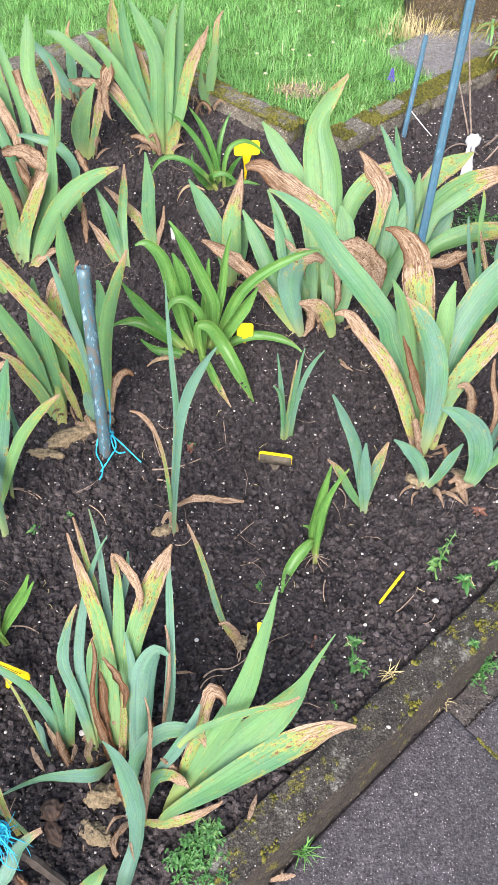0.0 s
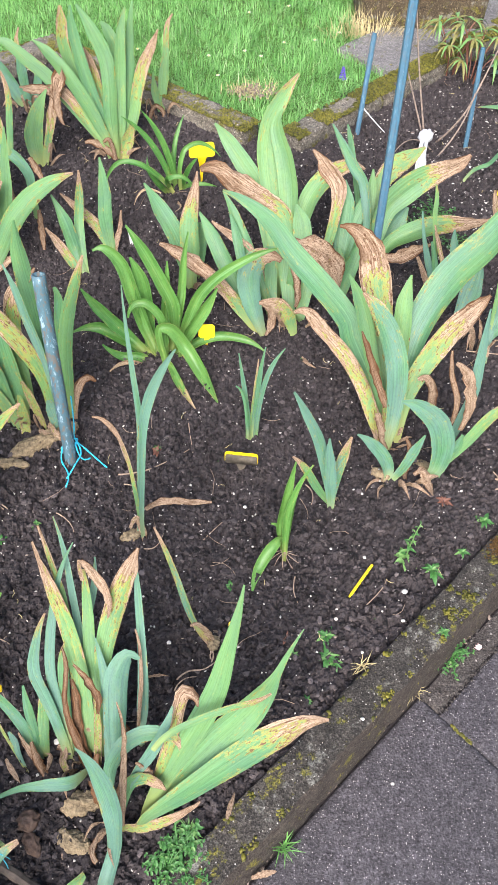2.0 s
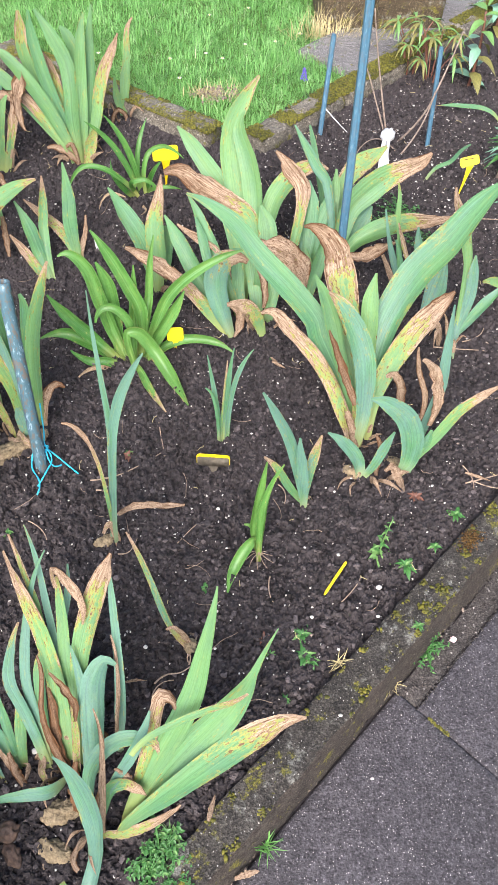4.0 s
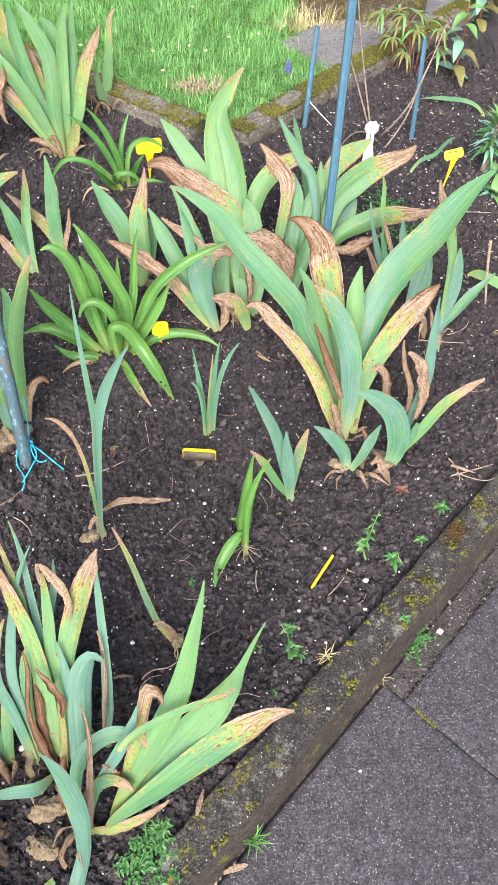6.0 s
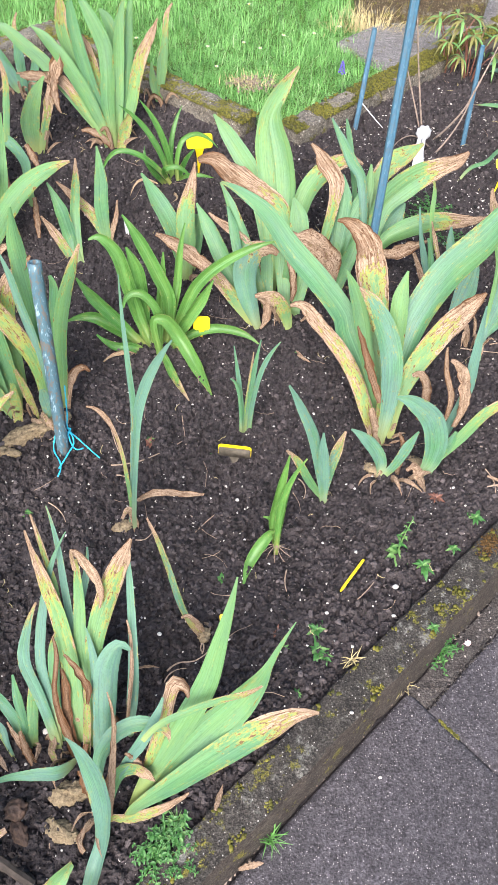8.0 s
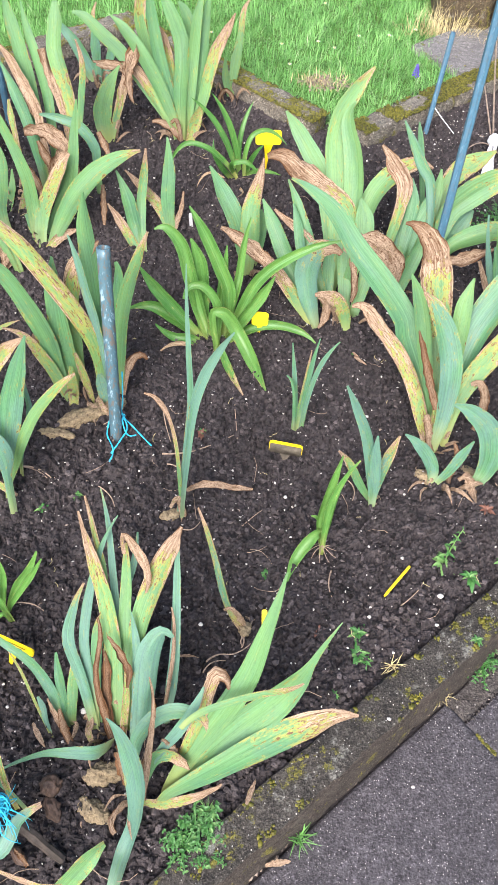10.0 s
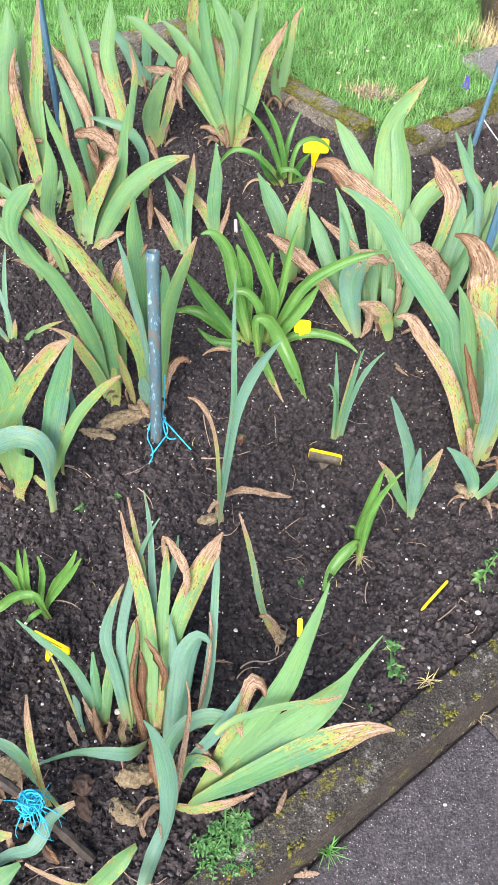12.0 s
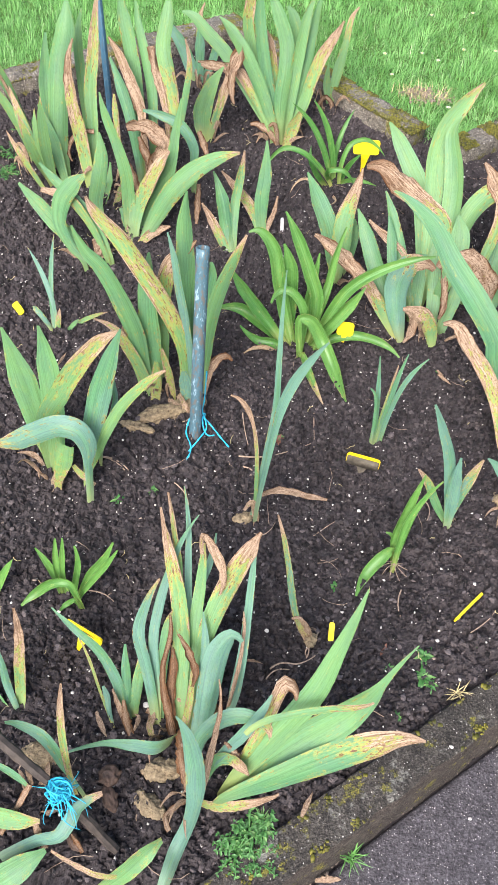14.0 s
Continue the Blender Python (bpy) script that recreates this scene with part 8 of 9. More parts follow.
def plant_label(foot, middle, w, h, yaw, tilt, dirty, bars, label, lean=0):
    ob = thing("plant_label", *foot, label, "plant label", "plant labels")
    m = rel(foot, middle)[0]
    turn = pose(*m, tilt, 0, yaw) @ pose(0, 0, 0, 0, lean, 0)
    bm = bmesh.new()
    rounded_plate(bm, w, h, 0.006, 0.0022)
    plate = part("plate", bm, YELLOW, ob, smooth=False)
    plate.matrix_basis = turn
    bm = bmesh.new()
    under = turn @ Vector((0, 0, -h / 2))
    n = 9
    rows = []
    for i in range(n):
        s = i / (n - 1)
        c = under * (1 - s) + Vector((0, 0, -0.02)) * s
        half = w * (0.13 * (1 - s) ** 3 + 0.048 * (1 - 0.5 * s))
        wv = turn.to_3x3() @ Vector((half, 0, 0))
        dv = Vector((0, 0.0009, 0))
        rows.append([bm.verts.new(c - wv - dv), bm.verts.new(c + wv - dv), bm.verts.new(c + wv + dv), bm.verts.new(c - wv + dv)])
    for r0, r1 in zip(rows, rows[1:]):
        for j in range(4):
            bm.faces.new((r0[j], r0[(j + 1) % 4], r1[(j + 1) % 4], r1[j]))
    part("stem", bm, GRIME if dirty else YELLOW, ob, smooth=False)
    if dirty:
        bm = bmesh.new()
        rounded_plate(bm, w - 0.002, h - 0.0045, 0.004, 0.0012)
        for v in bm.verts:
            v.co.y -= 0.0016
            v.co.z -= 0.0030
        crust = part("soil_crust", bm, GRIME, plate, "dried soil stain")
        crust.matrix_basis = Matrix.Identity(4)
    for k in range(bars):
        bm = bmesh.new()
        rounded_plate(bm, w * (0.58 - 0.10 * k), 0.0015, 0.0006, 0.0004)
        bar = part("writing_bar", bm, INK, plate, "dark unreadable writing")
        bar.matrix_basis = pose(-0.002 * k, -0.0014, 0.005 - 0.0065 * k, 0, 4, 0)


def label_strip(a, b, w, label, mat=None):
    ob = thing("plant_label", *a, label, "plant label")
    e = Vector(rel(a, b)[0])
    across = e.cross(Vector((0.1, -0.6, 0.8))).normalized() * w / 2
    up = across.cross(e).normalized() * 0.0009
    bm = bmesh.new()
    rows = []
    for s, k in ((0, 0.85), (0.06, 1), (0.5, 1), (0.92, 0.95), (1, 0.5)):
        c = e * s + Vector((0, 0, 0.001 * math.sin(3 * s)))
        rows.append([bm.verts.new(c - across * k - up), bm.verts.new(c + across * k - up), bm.verts.new(c + across * k + up), bm.verts.new(c - across * k + up)])
    for r0, r1 in zip(rows, rows[1:]):
        for j in range(4):
            bm.faces.new((r0[j], r0[(j + 1) % 4], r1[(j + 1) % 4], r1[j]))
    bm.faces.new(rows[0][::-1]), bm.faces.new(rows[-1])
    part("strip", bm, mat or YELLOW, ob, smooth=False)


TWINES = {}


def cord_on(key, pts):
    """A strand of the twine tied round the worn stake."""
    if key not in TWINES:
        TWINES[key] = thing("twine", *pts[0], "frayed turquoise twine tied round the foot of a stake", "twine")
        TWINES[key]["at"] = 0.0
    ob = TWINES[key]
    bm = bmesh.new()
    tube(bm, rel(ob.location, *pts), lambda s: 0.0012 + 0.0003 * math.sin(40 * s), 7, 8 * len(pts))
    part("strand", bm, TWINE, ob)


def knot(at):
    ob = thing("twine", *at, "bright turquoise frayed twine bundle knotted on a stick", "twine")
    rng = random.Random(4)
    for k in range(16):
        u = Vector((rng.gauss(0, 1), rng.gauss(0, 1), rng.gauss(0, 1))).normalized()
        v = u.orthogonal().normalized()
        w = u.cross(v)
        r, shift = rng.uniform(0.006, 0.010), Vector((rng.uniform(-0.005, 0.005), rng.uniform(-0.005, 0.005), rng.uniform(-0.004, 0.004)))
        loop = [tuple(shift + (v * math.cos(i * 1.25) + w * math.sin(i * 1.25)) * r * (1 + 0.12 * i)) for i in range(6)]
        bm = bmesh.new()
        tube(bm, loop, 0.0009, 5, 22)
        part("strand", bm, TWINE, ob)
    for k in range(34):
        end = Vector((rng.gauss(0.006, 0.014), rng.gauss(-0.016, 0.012), -rng.uniform(0.004, 0.05)))
        if k % 5 == 0:
            end = Vector((rng.gauss(0, 0.022), rng.gauss(0.004, 0.016), rng.uniform(-0.02, 0.012)))
        mid = end * 0.5 + Vector((rng.gauss(0, 0.006), rng.gauss(0, 0.006), 0.006))
        bm = bmesh.new()
        tube(bm, [(0, 0, 0), tuple(mid), tuple(end)], lambda s: 0.0008 * (1 - 0.6 * s), 5, 12)
        part("frayed_strand", bm, TWINE, ob)


def stick(a, b):
    ob = thing("wooden_stick", *a, "dark damp wooden stick leaning over the bed", "stick")
    bm = bmesh.new()
    end = np.array(rel(a, b)[0])
    bend = np.array((0.001, 0, 0.001))
    tube(bm, [(0, 0, 0), tuple(end * 0.35 + bend), tuple(end * 0.7 - bend * 0.5), tuple(end)], lambda s: (0.0074 + 0.0006 * math.sin(17 * s)) * (1 - 0.25 * s), 7, 26)
    for v in bm.verts:
        v.co += noise.noise_vector(v.co * 200) * 0.0006
    part("bark", bm, STICK, ob, smooth=False)


def rhizome(a, b, r, mat, label, category, name):
    ob = thing(name, *a, label, category)
    sink = 0.05 if category == "rhizome" else 0.0
    bm = bmesh.new()
    e = Vector(rel(a, b)[0])
    length = e.length
    bmesh.ops.create_icosphere(bm, subdivisions=4, radius=1)
    turn = e.to_track_quat("X", "Z").to_matrix()
    for v in bm.verts:
        ringed = 1 + 0.13 * math.sin(v.co.x * (length / 2 + r) * 1000)
        lumpy = 1 + 0.45 * noise.noise(v.co * 1.9 + Vector(a) * 9) + 0.22 * noise.noise(v.co * 5 + Vector(a) * 5)
        if category != "rhizome":
            lumpy = 1 + 0.40 * noise.noise(v.co * 2.4 + Vector(a) * 9) + 0.16 * noise.noise(Vector((v.co.x * 2, v.co.y * 9, v.co.z * 9)))
            ringed = 1 - 0.25 * max(0.0, v.co.x) ** 2
        q = Vector((v.co.x * (length / 2 + r * 0.7), v.co.y * r * ringed * lumpy, v.co.z * r * 0.8 * ringed * lumpy))
        v.co = turn @ q + e / 2 - Vector((0, 0, r * sink))
    part("body", bm, mat, ob)
    rng = random.Random(int(a[0] * 1000))
    if category == "rhizome":
        for k in range(5):
            s, sg = rng.random(), rng.choice((-1, 1))
            p = e * s + Vector((0, sg * r * 0.6, -0.002))
            bm = bmesh.new()
            tube(bm, [tuple(p), tuple(p + Vector((rng.uniform(-0.01, 0.01), sg * 0.012, -0.004))), tuple(p + Vector((rng.uniform(-0.02, 0.02), sg * 0.022, -0.012)))], 0.0011, 6, 8)
            part("root", bm, ROOT, ob)


def pebble(at, r):
    ob_bm = bmesh.new()
    bmesh.ops.create_icosphere(ob_bm, subdivisions=2, radius=r)
    for v in ob_bm.verts:
        k = 1 + 0.35 * noise.noise(v.co / r * 0.9 + Vector(at) * 50)
        v.co = Vector((v.co.x * k * 1.15, v.co.y * k, v.co.z * 0.62 * k))
    ob = part("pebble", ob_bm, PERLITE)
    ob.location = at
    tagged(ob, "small pale pebble lying on the ground", "pebble", "pebbles")


LEAFLETS = {}


def leaflet(parent, mat, at, az, elev, length, aspect=0.45, curl=0.5, name="leaf", roll=0.0):
    """A small ovate leaf; alike ones share a mesh."""
    key = (mat.name, round(aspect, 2), round(curl, 1))
    if key not in LEAFLETS:
        bm = bmesh.new()
        rows = []
        for i in range(8):
            s = i / 7
            half = aspect / 2 * (math.sin(math.pi * s ** 0.75) * 0.95 + 0.05 * (1 - s)) + 0.004
            drop = -curl * 0.5 * s * s
            rows.append([bm.verts.new((s * (1 - 0.15 * curl * s), half * u, drop + abs(u) * half * 0.35 + 0.02 * math.sin(9 * s + 3 * u))) for u in (-1, -0.5, 0, 0.5, 1)])
        for r0, r1 in zip(rows, rows[1:]):
            for j in range(4):
                bm.faces.new((r0[j], r1[j], r1[j + 1], r0[j + 1]))
        me = bpy.data.meshes.new("leaflet")
        bm.to_mesh(me)
        bm.free()
        me.materials.append(mat)
        me.polygons.foreach_set("use_smooth", [True] * len(me.polygons))
        LEAFLETS[key] = me
    ob = new(name, LEAFLETS[key])
    ob.parent = parent
    ob.matrix_basis = pose(*at, math.degrees(roll), -math.degrees(elev), math.degrees(az)) @ Matrix.Scale(length, 4)
    return ob


def stem_part(parent, pts, r, mat, name="stem"):
    bm = bmesh.new()
    tube(bm, pts, lambda s: r * (1.1 - 0.5 * s), 6, 10)
    part(name, bm, mat, parent)


def weed(at, kind, size, label):
    ob = thing("grass_tuft" if "grass" in kind else "weed", *at, label, "grass" if "grass" in kind else "weed")
    rng = random.Random(int(at[0] * 7919 + at[1] * 104729))
    if kind == "rosette":
        for k in range(17):
            leaflet(ob, WEED if k % 4 else PALE, (0, 0, 0.002), k * 2.4 + rng.uniform(-0.3, 0.3), 0.12 + 0.05 * k, size * rng.uniform(0.6, 1.1) * (1 - 0.035 * k), 0.34, 0.7)
    elif kind == "red":
        for k in range(12):
            leaflet(ob, STEMRED, (0, 0, 0.002), k * 2.4, 0.1 + 0.06 * k, size * rng.uniform(0.5, 1.0), 0.4, 0.6)
    elif kind == "tall":
        tip = (size * 0.25, size * 0.35, size * 1.5)
        stem_part(ob, [(0, 0, 0), (size * 0.05, size * 0.1, size * 0.8), tip], 0.0011, PALE)
        for k in range(20):
            s = 0.05 + 0.95 * (k / 19)
            p = (tip[0] * s * s, tip[1] * s, tip[2] * s)
            leaflet(ob, WEED if k % 2 else PALE, p, k * 2.4, 0.3, size * (0.36 - 0.24 * s), 0.34, 0.8)
        for k in range(7):
            leaflet(ob, PALE, (0, 0, 0.002), k * 0.9, 0.12, size * 0.5, 0.4, 0.4)
    elif kind == "bushy":
        for b in range(18):
            az, out = b * 0.95 + rng.uniform(-0.3, 0.3), size * rng.uniform(0.3, 1.0)
            end = (out * math.cos(az), out * math.sin(az), size * rng.uniform(0.15, 0.5))
            stem_part(ob, [(0, 0, 0), (end[0] * 0.5, end[1] * 0.5, end[2] * 0.75), end], 0.0008, WEED)
            for k in range(10):
                s = 0.3 + 0.7 * k / 9
                p = (end[0] * s, end[1] * s, end[2] * (1.5 * s - 0.5 * s * s) if s < 1 else end[2])
                leaflet(ob, WEED if (k + b) % 7 else PALE, p, k * 2.2 + b, rng.uniform(-0.1, 0.5), size * rng.uniform(0.10, 0.18), 0.55, 0.5)
    elif kind == "feather":
        for k in range(30):
            leaflet(ob, PALE, (0, 0, size * 0.3 * rng.random()), rng.uniform(0, math.tau), rng.uniform(0.2, 1.1), size * rng.uniform(0.4, 0.9), 0.06, 0.4)
    elif kind == "broad":
        for k in range(13):
            leaflet(ob, (WEED, COOL, PALE)[k % 3], (0, 0, 0.003), k * 2.4, 0.25 + 0.08 * k, size * rng.uniform(0.7, 1.1), 0.36, 0.9)
    else:
        for k in range(26):
            leaflet(ob, GRASS if kind == "grass" else STRAW, (rng.uniform(-0.005, 0.005), rng.uniform(-0.005, 0.005), 0), rng.uniform(0, math.tau), rng.uniform(0.15, 1.3), size * rng.uniform(0.5, 1.2), 0.05, 0.9)


def peony(at):
    ob = thing("peony", *at, "young peony shoot with drooping olive and reddish leaves", "peony", "peony shoots")
    rng = random.Random(int(at[0] * 999))
    for b in range(8):
        az = b * 1.3 + rng.uniform(-0.3, 0.3)
        end = (0.05 * math.cos(az), 0.05 * math.sin(az), rng.uniform(0.09, 0.17))
        stem_part(ob, [(0.01 * math.cos(az), 0.01 * math.sin(az), -0.005), (end[0] * 0.5, end[1] * 0.5, end[2] * 0.7), end], 0.0024, STEMRED)
        for k in range(7):
            leaflet(ob, OLIVE if k % 3 else PALE, end, az + (k - 3) * 0.55, rng.uniform(-0.1, 0.5), rng.uniform(0.034, 0.062), 0.15, 1.5)


def broadleaf(at, high):
    ob = thing("leafy_shoot", *at, "leafy shoot with red stem and grey-green leaves", "plant", "leafy shoots")
    rng = random.Random(int(at[0] * 777))
    stem_part(ob, [(0, 0, -0.005), (0.006, 0, high * 0.5), (0.0, 0.004, high)], 0.0045, STEMRED)
    for k in range(15):
        z = high * (0.12 + 0.9 * k / 14)
        leaflet(ob, (COOL, COOL, OLIVE)[k % 3] if k < 10 else PALE, (0, 0, z), k * 2.4, rng.uniform(-0.3, 0.5), rng.uniform(0.06, 0.09) * (1.1 - 0.25 * k / 14), 0.42, 1.0)


def spurge(at):
    ob = thing("spurge", *at, "upright spurge stem with whorls of narrow pale-tipped leaves", "plant")
    stem_part(ob, [(0, 0, -0.005), (0.004, 0, 0.06), (0.002, 0.004, 0.125)], 0.0075, DEADWOOD)
    rng = random.Random(3)
    for k in range(64):
        s = k / 63
        leaflet(ob, PALE if s > 0.75 else (WEED, COOL)[k % 2], (0, 0, 0.05 + 0.085 * s), k * 2.4, -0.25 + 1.35 * s + rng.uniform(-0.15, 0.15), 0.055 - 0.015 * s, 0.17, 0.7)


def muscari(foot, head):
    ob = thing("grape_hyacinth", *foot, "single violet grape hyacinth flowering in the lawn", "flower")
    end = rel(foot, head)[0]
    stem_part(ob, [(0, 0, -0.01), tuple(0.5 * c for c in end), end], 0.0016, PALE)
    for k in range(34):
        s = k / 33
        r = 0.0075 * (1 - 0.75 * s)
        a = k * 2.4
        bm = bmesh.new()
        bmesh.ops.create_icosphere(bm, subdivisions=1, radius=0.0026 * (1 - 0.3 * s))
        fl = part("floret", bm, VIOLET, ob)
        fl.location = (end[0] + r * math.cos(a), end[1] + r * math.sin(a), end[2] - 0.014 + 0.028 * s)


def daisy(at):
    ob = thing("daisy", *at, "small white daisy in the lawn", "flower", "lawn daisies")
    for k in range(11):
        leaflet(ob, CLOTH, (0, 0, 0), k * math.tau / 11, 0.2, 0.0062, 0.42, 0.2, "ray_petal")
    bm = bmesh.new()
    bmesh.ops.create_icosphere(bm, subdivisions=2, radius=0.0022)
    part("disc", bm, YELLOW, ob, "yellow flower disc")
    stem_part(ob, [(0, 0, -0.03), (0.001, 0, -0.015), (0, 0, 0)], 0.0007, PALE)


def dry_leaf(pts, w):
    ob = thing("dead_leaf", *pts[0], "dry curled brown leaf fallen on the ground", "dead leaf", "dead leaves")
    blade(ob, "I", w, 0.5, 1.2, *[(p[0], p[1], p[2] + 0.006) for p in pts])


def petal(at):
    ob = thing("fallen_petal", *at, "pale pink fallen petal on the path", "petal", "fallen petals")
    for k in range(3):
        leaflet(ob, PETAL, (-0.004, 0, 0.0025), 0.5 * k + at[0] * 20, 0.25, 0.010, 0.7, 0.4, "petal")



# ---- stakes, canes and ties ----
stake((-0.241, 0.772, 0.005), (-0.245, 0.862, 0.331), 0.0100, OLDSTAKE, True, "worn blue hollow garden stake with peeling coat beside an iris")
stake((0.310, 1.172, 0.005), (0.330, 1.312, 0.554), 0.0082, STAKE, False, "tall blue-green fluted garden stake standing among the irises")
stake((0.339, 1.684, 0.032), (0.364, 1.764, 0.262), 0.0062, STAKE, False, "slim blue garden stake leaning by the lawn kerb")
stake((0.608, 1.683, 0.032), (0.611, 1.743, 0.241), 0.0058, STAKE, False, "slim blue garden stake standing in bare soil")
stake((-0.633, 1.642, 0.031), (-0.654, 1.702, 0.300), 0.0078, STAKE, False, "blue garden stake behind the crowded iris clump")
cane([(0.515, 1.735, 0.032), (0.465, 1.771, 0.155), (0.448, 1.784, 0.195)], 0.0022, DEADWOOD, "bare woody cane tied with a white rag", "cane")
cane([(0.519, 1.735, 0.032), (0.480, 1.771, 0.195), (0.454, 1.778, 0.315)], 0.0024, DEADWOOD, "bare woody cane tied with a white rag", "cane")
cane([(0.539, 1.709, 0.032), (0.587, 1.689, 0.115), (0.617, 1.710, 0.185), (0.656, 1.748, 0.275)], 0.0026, DEADWOOD, "bare woody cane tied with a white rag", "cane")
cane([(0.526, 1.641, 0.031), (0.577, 1.670, 0.095), (0.604, 1.698, 0.165)], 0.0022, DEADWOOD, "bare woody cane tied with a white rag", "cane")
cane([(0.531, 1.655, 0.032), (0.472, 1.667, 0.065), (0.408, 1.595, 0.055)], 0.0016, DEADWOOD, "bare woody cane tied with a white rag", "cane")
cane([(0.346, 1.719, 0.125), (0.370, 1.697, 0.105), (0.401, 1.665, 0.085)], 0.0014, CLOTH, "thin pale cord tied to a blue stake", "cord")
rag((0.501, 1.666, 0.075), (0.476, 1.580, 0.045), 0.022)

# ---- plant labels ----
plant_label((0.045, 0.761, -0.016), (0.045, 0.766, 0.019), 0.056, 0.028, -8, 0, True, 0, "soil-stained yellow plastic T label tilted in the bed", 0)
plant_label((-0.029, 1.545, 0.028), (-0.025, 1.537, 0.117), 0.057, 0.031, 8, -15, False, 0, "bright yellow plastic T label behind a daylily", 0)
plant_label((-0.016, 1.048, -0.001), (-0.014, 1.049, 0.040), 0.031, 0.028, 0, -15, False, 0, "yellow plastic T label half hidden by daylily leaves", 0)
plant_label((0.636, 1.487, 0.025), (0.651, 1.503, 0.105), 0.042, 0.021, -10, -20, False, 1, "yellow plastic T label with faint dark handwriting", -18)
plant_label((-0.328, 0.365, -0.000), (-0.310, 0.383, 0.040), 0.056, 0.026, -16, -2, False, 2, "leaning yellow T label with worn dark handwriting", 12)
label_strip((0.240, 0.563, 0.014), (0.199, 0.510, 0.014), 0.004, "narrow yellow plastic label stick lying on soil")
label_strip((-0.644, 1.008, 0.015), (-0.619, 0.983, 0.015), 0.013, "small broken yellow label piece lying on soil")
label_strip((0.025, 0.446, 0.015), (0.023, 0.465, 0.034), 0.008, "yellow label stub sticking out of the soil")
label_strip((-0.174, 1.337, 0.015), (-0.176, 1.337, 0.052), 0.007, "small white plastic tag upright in soil", CLOTH)

# ---- twine ----
cord_on("twine_base", [(-0.253, 0.774, 0.027), (-0.249, 0.784, 0.038), (-0.234, 0.781, 0.037), (-0.228, 0.796, 0.038), (-0.248, 0.790, 0.038), (-0.255, 0.769, 0.018), (-0.240, 0.738, 0.016), (-0.243, 0.716, 0.012)])
cord_on("twine_base", [(-0.234, 0.838, 0.098), (-0.232, 0.810, 0.059), (-0.232, 0.796, 0.038), (-0.215, 0.787, 0.020), (-0.179, 0.755, 0.012)])
cord_on("twine_base", [(-0.243, 0.732, 0.013), (-0.229, 0.754, 0.024), (-0.222, 0.776, 0.026), (-0.230, 0.791, 0.037)])
cord_on("twine_base", [(-0.231, 0.790, 0.038), (-0.221, 0.769, 0.020), (-0.207, 0.772, 0.016)])

# ---- rhizomes, bulb and pebbles ----
rhizome((-0.338, 0.785, 0.011), (-0.263, 0.827, 0.014), 0.0145, RHIZOME, "knobbly pale iris rhizome half buried in soil", "rhizome", "rhizome")
rhizome((-0.369, 0.771, 0.007), (-0.315, 0.766, 0.008), 0.0092, RHIZOME, "knobbly pale iris rhizome half buried in soil", "rhizome", "rhizome")
rhizome((-0.143, 0.624, 0.004), (-0.120, 0.634, 0.002), 0.0092, RHIZOME, "knobbly pale iris rhizome half buried in soil", "rhizome", "rhizome")
rhizome((-0.186, 0.234, 0.005), (-0.148, 0.242, 0.005), 0.0132, RHIZOME, "knobbly pale iris rhizome half buried in soil", "rhizome", "rhizome")
rhizome((-0.188, 0.202, 0.004), (-0.158, 0.187, 0.004), 0.0119, RHIZOME, "knobbly pale iris rhizome half buried in soil", "rhizome", "rhizome")
rhizome((0.000, 0.451, 0.007), (-0.004, 0.439, 0.007), 0.0079, RHIZOME, "knobbly pale iris rhizome half buried in soil", "rhizome", "rhizome")
rhizome((0.271, 0.748, 0.000), (0.289, 0.738, 0.001), 0.0106, RHIZOME, "knobbly pale iris rhizome half buried in soil", "rhizome", "rhizome")
rhizome((0.344, 0.760, 0.003), (0.370, 0.749, 0.003), 0.0106, RHIZOME, "knobbly pale iris rhizome half buried in soil", "rhizome", "rhizome")
rhizome((-0.342, 0.227, 0.007), (-0.308, 0.226, 0.007), 0.0132, RHIZOME, "knobbly pale iris rhizome half buried in soil", "rhizome", "rhizome")
rhizome((-0.442, 0.641, 0.005), (-0.433, 0.637, 0.005), 0.0092, RHIZOME, "knobbly pale iris rhizome half buried in soil", "rhizome", "rhizome")
rhizome((-0.260, 0.825, 0.020), (-0.242, 0.838, 0.020), 0.0119, RHIZOME, "knobbly pale iris rhizome half buried in soil", "rhizome", "rhizome")
rhizome((0.188, 0.698, -0.005), (0.201, 0.693, -0.004), 0.0066, RHIZOME, "knobbly pale iris rhizome half buried in soil", "rhizome", "rhizome")
rhizome((-0.232, 0.221, 0.013), (-0.228, 0.213, 0.013), 0.0132, BULB, "dry brown bulb with papery skin on the soil", "bulb", "bulb")
rhizome((-0.230, 0.202, 0.007), (-0.216, 0.183, 0.007), 0.0092, BULB, "shrivelled brown bulb skin on the soil", "bulb", "bulb")
rhizome((-0.258, 0.145, 0.009), (-0.245, 0.132, 0.009), 0.0066, BULB, "dry brown curled leaf base on soil", "debris", "dry_leaf_base")
pebble((0.049, 0.684, -0.005), 0.0029)
pebble((0.243, 0.702, 0.002), 0.0020)
pebble((0.285, 0.521, 0.007), 0.0042)
pebble((0.232, 0.339, -0.058), 0.0019)
pebble((0.240, 0.266, -0.058), 0.0023)
pebble((0.297, 0.349, -0.058), 0.0010)
pebble((-0.028, 0.885, -0.002), 0.0020)
pebble((0.181, 0.598, 0.004), 0.0020)
pebble((0.275, 0.474, 0.007), 0.0026)
pebble((-0.437, 0.640, 0.007), 0.0026)
